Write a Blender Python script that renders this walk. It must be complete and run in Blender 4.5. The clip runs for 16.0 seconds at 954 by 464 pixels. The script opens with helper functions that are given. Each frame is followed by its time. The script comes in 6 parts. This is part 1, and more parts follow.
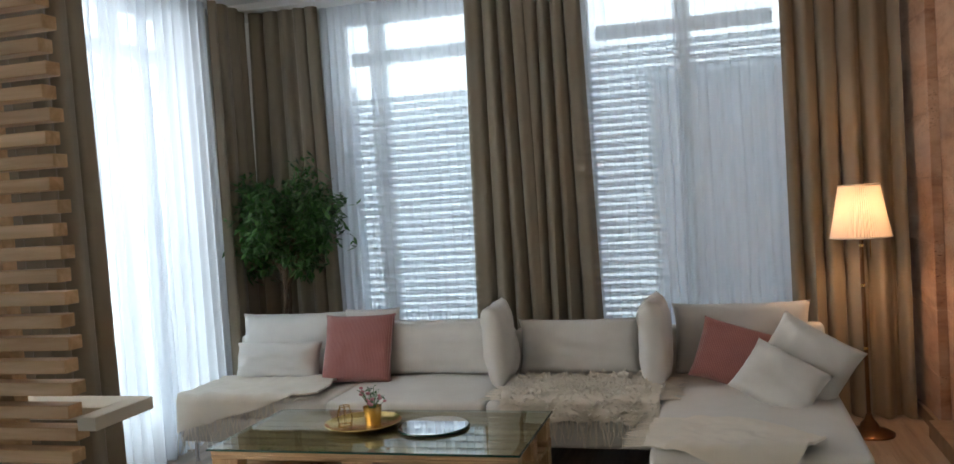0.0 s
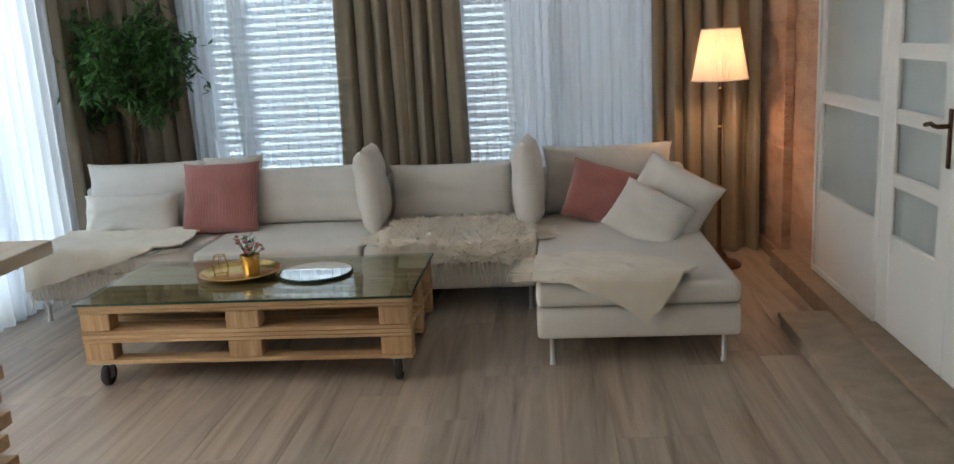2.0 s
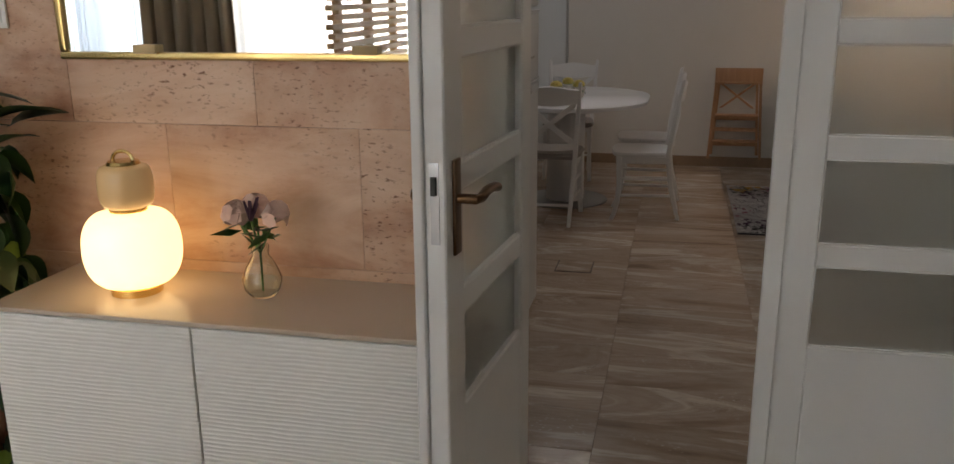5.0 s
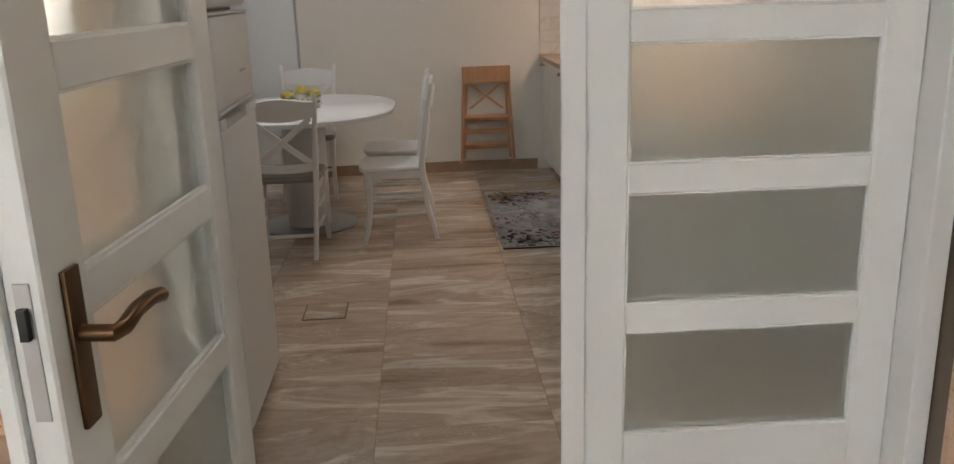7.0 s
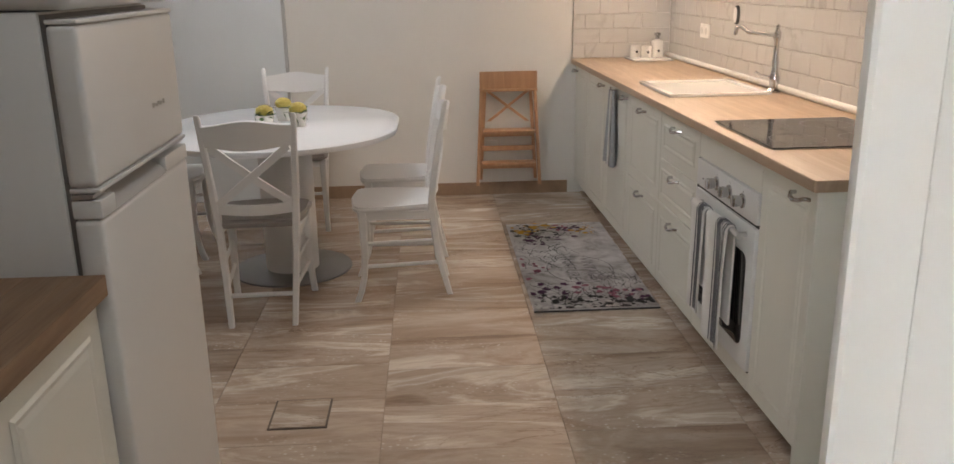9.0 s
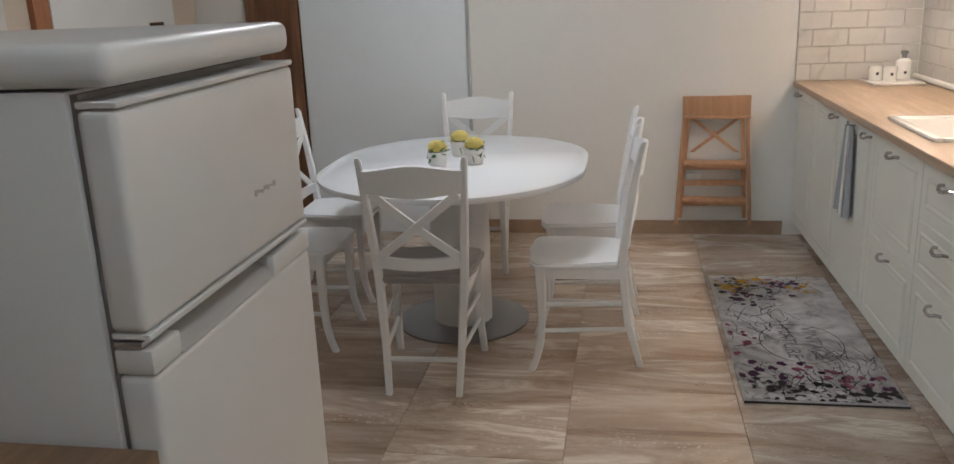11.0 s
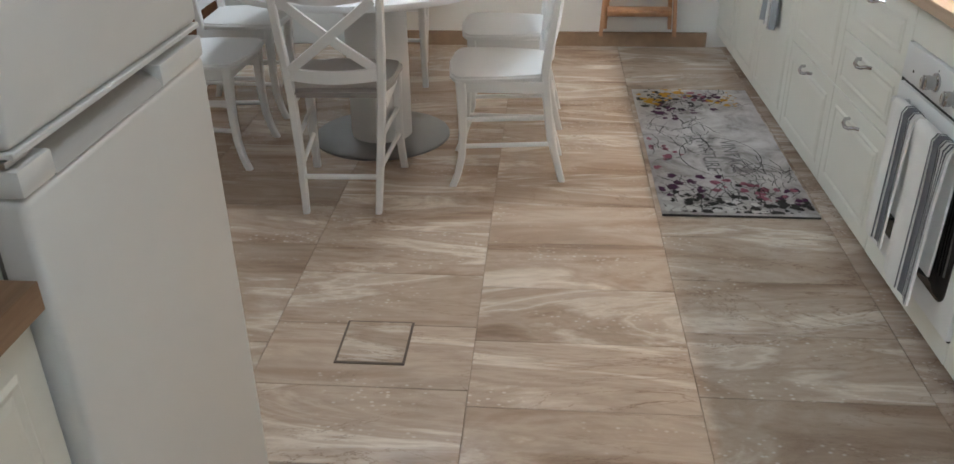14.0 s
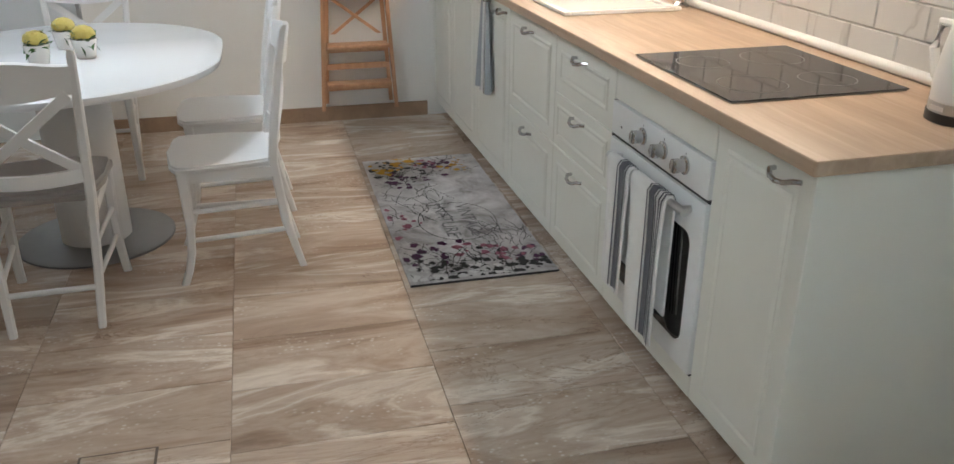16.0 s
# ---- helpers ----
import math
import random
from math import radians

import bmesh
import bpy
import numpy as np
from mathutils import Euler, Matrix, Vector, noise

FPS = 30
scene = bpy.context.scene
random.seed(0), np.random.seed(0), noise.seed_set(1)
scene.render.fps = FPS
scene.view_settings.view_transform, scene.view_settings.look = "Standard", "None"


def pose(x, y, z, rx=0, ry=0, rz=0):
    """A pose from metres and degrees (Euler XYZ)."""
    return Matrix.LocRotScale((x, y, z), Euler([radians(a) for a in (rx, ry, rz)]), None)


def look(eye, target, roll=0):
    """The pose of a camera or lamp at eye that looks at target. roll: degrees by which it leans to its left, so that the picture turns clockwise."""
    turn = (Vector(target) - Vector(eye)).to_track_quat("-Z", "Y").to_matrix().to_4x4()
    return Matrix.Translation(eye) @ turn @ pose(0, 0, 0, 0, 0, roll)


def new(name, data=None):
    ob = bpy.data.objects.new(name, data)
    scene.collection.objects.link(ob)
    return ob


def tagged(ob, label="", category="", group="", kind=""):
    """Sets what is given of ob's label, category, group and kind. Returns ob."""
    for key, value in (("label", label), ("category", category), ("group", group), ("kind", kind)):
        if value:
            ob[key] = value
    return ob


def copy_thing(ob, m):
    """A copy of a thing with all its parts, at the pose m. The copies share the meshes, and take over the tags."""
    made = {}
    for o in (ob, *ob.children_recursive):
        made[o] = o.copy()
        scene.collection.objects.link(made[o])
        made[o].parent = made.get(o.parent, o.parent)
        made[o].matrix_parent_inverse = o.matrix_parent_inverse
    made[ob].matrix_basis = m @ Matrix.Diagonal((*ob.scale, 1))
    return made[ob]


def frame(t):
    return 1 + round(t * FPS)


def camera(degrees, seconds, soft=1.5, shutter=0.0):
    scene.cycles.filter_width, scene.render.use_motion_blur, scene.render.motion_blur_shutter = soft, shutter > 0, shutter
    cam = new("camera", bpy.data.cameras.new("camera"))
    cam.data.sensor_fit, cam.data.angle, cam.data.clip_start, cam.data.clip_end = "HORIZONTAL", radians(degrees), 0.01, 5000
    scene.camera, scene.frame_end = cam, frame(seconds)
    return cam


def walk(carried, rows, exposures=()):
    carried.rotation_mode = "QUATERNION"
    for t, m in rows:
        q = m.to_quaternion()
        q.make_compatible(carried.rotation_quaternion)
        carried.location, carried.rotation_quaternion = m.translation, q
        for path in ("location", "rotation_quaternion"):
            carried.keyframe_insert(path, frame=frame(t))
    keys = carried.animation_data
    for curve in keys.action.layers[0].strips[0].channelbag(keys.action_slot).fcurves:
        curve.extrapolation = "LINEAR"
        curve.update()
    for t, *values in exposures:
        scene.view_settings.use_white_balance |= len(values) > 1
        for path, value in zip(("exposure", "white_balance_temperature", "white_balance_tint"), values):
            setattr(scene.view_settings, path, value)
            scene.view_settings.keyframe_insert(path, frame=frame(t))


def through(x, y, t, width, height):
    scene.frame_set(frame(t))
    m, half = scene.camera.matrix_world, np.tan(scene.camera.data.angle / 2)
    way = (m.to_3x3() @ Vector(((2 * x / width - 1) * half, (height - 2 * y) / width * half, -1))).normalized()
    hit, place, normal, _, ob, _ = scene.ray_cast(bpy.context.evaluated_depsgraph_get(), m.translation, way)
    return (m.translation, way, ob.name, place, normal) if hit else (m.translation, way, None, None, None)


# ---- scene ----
cam = camera(57.6, 16.0)
PATH = [
    (0, (2.051, 0.288, 1.654), (1.509, 2.212, 1.574), -3.6),
    (0.5, (2.015, 0.277, 1.624), (1.466, 2.181, 1.354), -4.3),
    (1, (1.956, 0.285, 1.597), (1.498, 2.197, 1.23), -3.9),
    (1.5, (1.888, 0.298, 1.597), (1.602, 2.232, 1.174), -3.1),
    (2, (1.766, 0.307, 1.595), (1.592, 2.252, 1.162), -3.1),
    (2.5, (1.683, 0.266, 1.582), (1.94, 2.196, 1.125), -1.6),
    (3, (1.593, 0.179, 1.592), (2.162, 2.037, 1.116), -2.4),
    (3.5, (1.464, 0.181, 1.603), (2.387, 1.884, 1.105), -3.0),
    (4, (1.319, 0.167, 1.594), (2.675, 1.539, 1.064), -2.4),
    (4.5, (1.222, 0.101, 1.541), (2.934, 0.991, 1.013), -0.5),
    (5, (1.13, 0.03, 1.544), (3.009, 0.462, 1.014), -0.5),
    (5.2, (1.125, 0.012, 1.548), (3.032, 0.297, 1.014), -0.7),
    (7.3, (2.031, 0.039, 1.512), (3.948, -0.087, 0.958), -1.3),
    (7.5, (2.14, 0.034, 1.507), (4.053, -0.084, 0.934), -0.7),
    (8, (2.461, 0.038, 1.521), (4.366, -0.072, 0.922), -1.2),
    (8.2, (2.565, 0.044, 1.524), (4.477, -0.074, 0.949), -1.4),
    (10.3, (3.499, 0.057, 1.582), (5.417, -0.014, 1.019), -0.2),
    (10.5, (3.546, 0.064, 1.601), (5.465, 0.014, 1.04), -0.3),
    (11, (3.573, 0.055, 1.586), (5.469, 0.387, 1.041), -2.3),
    (11.5, (3.573, 0.055, 1.586), (5.419, 0.605, 1.048), -3.1),
    (12, (3.571, 0.054, 1.587), (5.396, 0.659, 1.035), -2.8),
    (12.5, (3.562, 0.047, 1.59), (5.33, 0.639, 0.866), -2.7),
    (13, (3.565, 0.049, 1.589), (5.264, 0.61, 0.695), -2.4),
    (13.5, (3.58, 0.059, 1.582), (5.284, 0.483, 0.624), -1.9),
    (14, (3.666, 0.06, 1.546), (5.425, 0.207, 0.606), -0.8),
    (14.5, (3.739, 0.052, 1.559), (5.554, -0.012, 0.723), -0.2),
    (15, (3.764, 0.05, 1.555), (5.575, -0.236, 0.756), 0.5),
    (15.5, (3.764, 0.062, 1.554), (5.556, -0.333, 0.758), 0.7),
    (16, (3.767, 0.063, 1.548), (5.544, -0.38, 0.743), 0.1),
]
EXPOSURES = [(0, -0.15, 6850, 14), (1.5, 0.03, 6900, 14), (2, 0.03, 6800, 12), (2.5, 0.58, 6900, 12), (3.5, 0.58, 7100, 15), (4, 0.0, 7250, 17), (4.5, -0.05, 7300, 18), (5.2, -0.08, 7300, 18), (7.3, 1.2, 7100, 15), (8.2, 1.45, 7050, 15), (10.3, 1.62, 6950, 17), (11, 1.58, 6500, 12), (12, 1.78, 6350, 9), (14, 1.93, 6250, 8), (16, 1.87, 6250, 8)]
walk(cam, [(t, look(eye, target, roll)) for t, eye, target, roll in PATH], EXPOSURES)

# ---- world, sun, large lights ----
world = bpy.data.worlds.new("world")
scene.world = world
world.use_nodes = True
wn = world.node_tree
sky = wn.nodes.new("ShaderNodeTexSky")
sky.sky_type, sky.sun_disc = "NISHITA", False
sky.sun_elevation, sky.sun_rotation = radians(38), radians(169)
wn.links.new(sky.outputs[0], wn.nodes["Background"].inputs[0])
wn.nodes["Background"].inputs[1].default_value = 0.12


def lamp(name, kind, m, energy, color, **kw):
    data = bpy.data.lights.new(name, kind)
    data.energy, data.color = energy, color
    for key, value in kw.items():
        if key == "size":
            data.size = value
        elif key == "size_y":
            data.shape, data.size_y = "RECTANGLE", value
        elif key == "soft":
            data.shadow_soft_size = value
        elif key == "angle":
            data.angle = value
    ob = new(name, data)
    ob.matrix_world = m
    return ob


lamp("sun", "SUN", look((0, 0, 10), (-1.2, 6.2, 5.1)), 3.5, (1, 0.95, 0.88), angle=radians(0.6))
DAY = (0.86, 0.93, 1.0)
lamp("window_daylight_side", "AREA", look((-1.93, 5.4, 1.6), (2, 5.4, 1.2)), 12, DAY, size=1.3, size_y=2.9)
lamp("window_daylight_rear", "AREA", look((-1.93, 2.8, 1.6), (2, 2.8, 1.0)), 106, (1.0, 0.94, 0.85), size=2.2, size_y=2.9)
# two unseen fill lights under the ceiling, added to brighten the kitchen
lamp("kitchen_ceiling_lamp_near", "AREA", look((4.1, -0.15, 2.64), (4.1, -0.15, 0)), 2.8, (0.88, 0.95, 1.0), size=0.5, size_y=0.5)
lamp("kitchen_ceiling_lamp_far", "AREA", look((7.2, 0.8, 2.64), (7.2, 0.8, 0)), 7.2, (0.88, 0.95, 1.0), size=0.5, size_y=0.5)
# the kitchen run stands a little askew to the room
RUN = pose(8.8, -0.93, 0, 0, 0, 0.97) @ pose(-8.8, 0.93, 0)
lamp("under_cabinet_strip", "AREA", RUN @ look((7.0, -1.29, 1.61), (7.0, -1.0, 1.0)), 5.6, (1, 0.79, 0.60), size=3.2, size_y=0.03)
lamp("floor_lamp_bulb", "POINT", pose(2.89, 6.17, 1.42), 15, (1, 0.58, 0.30), soft=0.05)

# ---- materials ----


class Mat:
    """A node material with a principled shader and short calls to feed it."""

    def __init__(self, name, color=(0.8, 0.8, 0.8), rough=0.5, metal=0.0, **kw):
        self.m = bpy.data.materials.new(name)
        self.m.use_nodes = True
        self.t = self.m.node_tree
        self.b = self.t.nodes["Principled BSDF"]
        self.put("Base Color", (*color, 1)), self.put("Roughness", rough), self.put("Metallic", metal)
        for key, value in kw.items():
            self.put(key.replace("_", " "), value)

    def put(self, key, value):
        if hasattr(value, "is_linked"):
            self.t.links.new(value, self.b.inputs[key])
        else:
            self.b.inputs[key].default_value = value
        return self

    def node(self, kind, **kw):
        n = self.t.nodes.new("ShaderNode" + kind)
        for key, value in kw.items():
            key = key.replace("_", " ")
            if hasattr(value, "is_linked"):
                self.t.links.new(value, n.inputs[key])
            else:
                n.inputs[key].default_value = value
        return n

    def coords(self, scale=(1, 1, 1), obj=False, spread=0.0):
        src = self.t.nodes.new("ShaderNodeTexCoord").outputs["Object"] if obj else self.t.nodes.new("ShaderNodeNewGeometry").outputs["Position"]
        if spread:
            rnd = self.t.nodes.new("ShaderNodeObjectInfo").outputs["Random"]
            mul = self.t.nodes.new("ShaderNodeMath")
            mul.operation = "MULTIPLY"
            self.t.links.new(rnd, mul.inputs[0])
            mul.inputs[1].default_value = spread
            add = self.t.nodes.new("ShaderNodeVectorMath")
            add.operation = "ADD"
            self.t.links.new(src, add.inputs[0]), self.t.links.new(mul.outputs[0], add.inputs[1])
            src = add.outputs[0]
        mp = self.t.nodes.new("ShaderNodeMapping")
        self.t.links.new(src, mp.inputs[0])
        mp.inputs["Scale"].default_value = scale
        return mp.outputs[0]

    def noise(self, scale, detail=4, vec=None, rough=0.55, distort=0.0):
        n = self.node("TexNoise", Scale=scale, Detail=detail, Roughness=rough, Distortion=distort)
        if vec is not None:
            self.t.links.new(vec, n.inputs["Vector"])
        return n.outputs["Fac"]

    def ramp(self, fac, *stops):
        n = self.t.nodes.new("ShaderNodeValToRGB")
        self.t.links.new(fac, n.inputs[0])
        while len(n.color_ramp.elements) < len(stops):
            n.color_ramp.elements.new(0.5)
        for e, (p, c) in zip(n.color_ramp.elements, stops):
            e.position, e.color = p, (*c, 1)
        return n.outputs[0]

    def mix(self, fac, a, b, mode="MIX"):
        n = self.t.nodes.new("ShaderNodeMix")
        n.data_type, n.blend_type = "RGBA", mode
        for key, value in ((0, fac), (6, a), (7, b)):
            if hasattr(value, "is_linked"):
                self.t.links.new(value, n.inputs[key])
            else:
                n.inputs[key].default_value = value if key == 0 else (*value, 1)
        return n.outputs[2]

    def bump(self, height, strength=0.3, distance=0.01):
        n = self.node("Bump", Strength=strength, Distance=distance, Height=height)
        return self.put("Normal", n.outputs[0])

    def random(self):
        return self.t.nodes.new("ShaderNodeObjectInfo").outputs["Random"]


def painted(name, color, rough=0.45, wear=0.05, scale=3.0):
    m = Mat(name, color, rough)
    v = m.coords()
    n = m.noise(scale, 5, v)
    m.put("Base Color", m.mix(m.ramp(n, (0.2, (0, 0, 0)), (0.8, (1, 1, 1))), color, tuple(c * (1 - wear) for c in color)))
    m.put("Roughness", m.ramp(m.noise(scale * 4, 3, v), (0.3, (rough * 0.95,) * 3), (0.7, (min(1, rough * 1.05),) * 3)))
    if rough > 0.6:
        m.bump(m.noise(180, 2, v), 0.06, 0.002)
    return m.m


def fabric(name, color, weave=900, rough=0.95, tint=0.12, obj=True):
    m = Mat(name, color, rough)
    v = m.coords(obj=obj)
    w1 = m.noise(weave, 2, v)
    w2 = m.noise(7, 3, v)
    m.put("Base Color", m.mix(w2, tuple(c * (1 - tint) for c in color), m.mix(w1, color, tuple(min(1, c * 1.12) for c in color))))
    m.put("Sheen Weight", 0.25)
    m.bump(w1, 0.35, 0.002)
    return m.m


def timber(name, dark, light, along="x", scale=1.0, rough=0.55, obj=False, spread=3.0, contrast=0.14):
    m = Mat(name, light, rough)
    s = {"x": (1.2, 14, 14), "y": (14, 1.2, 14), "z": (14, 14, 1.2)}[along]
    v = m.coords(tuple(a * scale for a in s), obj=obj, spread=spread)
    g = m.noise(1.3, 6, v, 0.6, 0.6)
    fine = m.noise(9, 3, v)
    base = m.ramp(g, (0.32, dark), (0.52, tuple((a + b) / 2 for a, b in zip(dark, light))), (0.68, light))
    tone = m.mix(m.random(), (1 - contrast,) * 3, (1 + contrast * 0.6, 1 + contrast * 0.45, 1 + contrast * 0.3))
    m.put("Base Color", m.mix(0.85, base, tone, "MULTIPLY"))
    m.put("Roughness", m.ramp(fine, (0.3, (rough * 0.85,) * 3), (0.7, (min(1, rough * 1.15),) * 3)))
    m.bump(fine, 0.12, 0.002)
    return m.m


def metal(name, color, rough=0.25):
    m = Mat(name, color, rough, 1.0)
    m.put("Roughness", m.ramp(m.noise(35, 4, m.coords()), (0.3, (rough * 0.92,) * 3), (0.75, (rough * 1.1,) * 3)))
    return m.m


def see_through(name, color, rough, fill=0.0):
    m = Mat(name, color, rough)
    m.put("Transmission Weight", 1.0).put("IOR", 1.45)
    if fill:
        m.put("Transmission Weight", 1 - fill)
    return m.m


WHITE_PAINT = painted("white_door_paint", (0.78, 0.77, 0.74), 0.35, 0.05)
WALL_PAINT = painted("wall_paint", (0.76, 0.74, 0.70), 0.85, 0.04)
CEIL_PAINT = painted("ceiling_paint", (0.8, 0.79, 0.77), 0.9, 0.03)
CHAIR_PAINT = painted("white_chair_lacquer", (0.80, 0.81, 0.82), 0.34, 0.01, 1.0)
CREAM = painted("cream_cabinet_paint", (0.73, 0.73, 0.67), 0.38, 0.03)
FRIDGE_WHITE = painted("fridge_enamel", (0.69, 0.70, 0.70), 0.34, 0.015, 1.0)
LACQUER = painted("table_lacquer", (0.83, 0.85, 0.88), 0.18, 0.01, 1.0)
SOFA = fabric("sofa_linen", (0.70, 0.665, 0.61))
PILLOW = fabric("pillow_linen", (0.73, 0.70, 0.655))
DRAPE = fabric("taupe_drape", (0.27, 0.225, 0.165), 500, 0.9, 0.1, obj=False)
KNIT = fabric("cream_knit", (0.78, 0.71, 0.60), 260)
SHAG = fabric("cream_shag", (0.82, 0.74, 0.63), 300)
GREY_SEAT = fabric("grey_seat_cloth", (0.36, 0.34, 0.33))
PALLET = timber("pallet_pine", (0.36, 0.21, 0.10), (0.62, 0.42, 0.23), "x", 1.0, 0.7, obj=True)
BLOCK = timber("pallet_block", (0.38, 0.22, 0.10), (0.60, 0.40, 0.22), "z", 2.0, 0.75, obj=True)
SLAT = timber("slat_birch", (0.52, 0.31, 0.145), (0.76, 0.53, 0.31), "x", 1.2, 0.5, obj=True)
STOOL = timber("stool_beech", (0.44, 0.23, 0.12), (0.58, 0.34, 0.19), "z", 1.5, 0.5, obj=True)
WORKTOP = timber("oak_worktop", (0.40, 0.29, 0.20), (0.56, 0.43, 0.32), "x", 1.0, 0.42)
WORKTOP_DARK = timber("walnut_worktop", (0.20, 0.115, 0.065), (0.40, 0.255, 0.15), "x", 0.9, 0.42, contrast=0.3)
DARK_WOOD = timber("dark_door_wood", (0.12, 0.05, 0.025), (0.25, 0.11, 0.05), "z", 1.0, 0.5)
BARK = timber("bark", (0.06, 0.035, 0.02), (0.16, 0.10, 0.06), "z", 4.0, 0.9)
BRASS = metal("brass", (0.72, 0.50, 0.20), 0.25)
OLD_BRASS = metal("old_brass", (0.15, 0.085, 0.045), 0.36)
CHROME = metal("chrome", (0.52, 0.52, 0.53), 0.14)
STEEL = metal("brushed_steel", (0.55, 0.55, 0.55), 0.3)
DARK_RUBBER = Mat("dark_rubber", (0.03, 0.03, 0.03), 0.7).m
BLACK_GLASS = Mat("black_ceramic_glass", (0.012, 0.011, 0.01), 0.06).m
CLEAR = see_through("clear_glass", (0.93, 0.98, 0.95), 0.0)
TABLE_GLASS = see_through("table_glass", (0.80, 0.92, 0.86), 0.0)
GLASS_EDGE = Mat("glass_edge", (0.02, 0.07, 0.05), 0.1).m
MIRROR = metal("mirror_silver", (0.92, 0.93, 0.93), 0.01)
CERAMIC = Mat("white_ceramic", (0.82, 0.81, 0.78), 0.12).m
PLASTIC = Mat("white_plastic", (0.8, 0.79, 0.76), 0.4).m
BLACK = Mat("black_plastic", (0.02, 0.02, 0.02), 0.45).m
RED = Mat("red_card", (0.55, 0.03, 0.03), 0.5).m
CARD = painted("white_card", (0.75, 0.73, 0.70), 0.5, 0.05, 30)
CHARCOAL = fabric("charcoal_stripe", (0.07, 0.07, 0.085))
TOWEL = fabric("white_towel", (0.72, 0.71, 0.69), 500)
GREY_TOWEL = fabric("grey_towel", (0.33, 0.35, 0.37), 500)


def frosted():
    m = Mat("frosted_glass", (0.62, 0.66, 0.63), 0.55)
    v = m.coords()
    m.put("Transmission Weight", 0.72).put("IOR", 1.4)
    m.put("Roughness", m.ramp(m.noise(3, 3, v), (0.3, (0.42,) * 3), (0.7, (0.6,) * 3)))
    m.bump(m.noise(600, 2, v), 0.15, 0.001)
    return m.m


def sheer():
    m = bpy.data.materials.new("sheer_voile")
    m.use_nodes = True
    t = m.node_tree
    t.nodes.clear()
    out = t.nodes.new("ShaderNodeOutputMaterial")
    clear, trans, diff = (t.nodes.new("ShaderNodeBsdf" + k) for k in ("Transparent", "Translucent", "Diffuse"))
    for n in (trans, diff):
        n.inputs[0].default_value = (0.86, 0.89, 0.93, 1)
    geo = t.nodes.new("ShaderNodeNewGeometry")
    mp = t.nodes.new("ShaderNodeMapping")
    mp.inputs["Scale"].default_value = (1, 1, 0.05)
    t.links.new(geo.outputs["Position"], mp.inputs[0])
    nz = t.nodes.new("ShaderNodeTexNoise")
    nz.inputs["Scale"].default_value, nz.inputs["Detail"].default_value = 22, 3
    t.links.new(mp.outputs[0], nz.inputs["Vector"])
    rg = t.nodes.new("ShaderNodeMapRange")
    rg.inputs[3].default_value, rg.inputs[4].default_value = 0.70, 0.92
    t.links.new(nz.outputs["Fac"], rg.inputs[0])
    m1, m2 = t.nodes.new("ShaderNodeMixShader"), t.nodes.new("ShaderNodeMixShader")
    m1.inputs[0].default_value = 0.35
    t.links.new(trans.outputs[0], m1.inputs[1]), t.links.new(diff.outputs[0], m1.inputs[2])
    t.links.new(rg.outputs[0], m2.inputs[0]), t.links.new(clear.outputs[0], m2.inputs[1]), t.links.new(m1.outputs[0], m2.inputs[2])
    t.links.new(m2.outputs[0], out.inputs[0])
    return m


def lampshade(name, color, glow, strength, through=0.0):
    m = bpy.data.materials.new(name)
    m.use_nodes = True
    t = m.node_tree
    b = t.nodes["Principled BSDF"]
    b.inputs["Base Color"].default_value = (*color, 1)
    b.inputs["Roughness"].default_value = 0.8
    b.inputs["Emission Color"].default_value = (*glow, 1)
    b.inputs["Emission Strength"].default_value = strength
    if through:
        out = next(n for n in t.nodes if n.type == "OUTPUT_MATERIAL")
        tr, mx = t.nodes.new("ShaderNodeBsdfTranslucent"), t.nodes.new("ShaderNodeMixShader")
        tr.inputs[0].default_value = (*color, 1)
        mx.inputs[0].default_value = through
        t.links.new(b.outputs[0], mx.inputs[1]), t.links.new(tr.outputs[0], mx.inputs[2]), t.links.new(mx.outputs[0], out.inputs[0])
    return m


def travertine():
    m = Mat("travertine", (0.5, 0.3, 0.2), 0.42)
    v = m.coords((1, 0.8, 3.2), spread=7.0)
    band = m.noise(1.6, 7, v, 0.62, 0.7)
    cloud = m.noise(5, 6, m.coords((1, 1, 1.6), spread=5.0), 0.65)
    pits = m.noise(46, 3, m.coords((1, 1, 2.4), spread=3.0), 0.6)
    base = m.ramp(band, (0.30, (0.30, 0.145, 0.08)), (0.44, (0.48, 0.265, 0.16)), (0.56, (0.60, 0.375, 0.245)), (0.72, (0.74, 0.54, 0.40)))
    base = m.mix(m.ramp(cloud, (0.42, (0, 0, 0)), (0.68, (0.65, 0.65, 0.65))), base, (0.66, 0.46, 0.33))
    hole = m.ramp(pits, (0.33, (1, 1, 1)), (0.42, (0, 0, 0)))
    hole = m.mix(m.ramp(m.noise(2.3, 3, m.coords(spread=2.0)), (0.45, (0, 0, 0)), (0.62, (1, 1, 1))), (0, 0, 0), hole)
    m.put("Base Color", m.mix(hole, base, (0.20, 0.09, 0.045)))
    m.bump(hole, -0.5, 0.004)
    return m.m


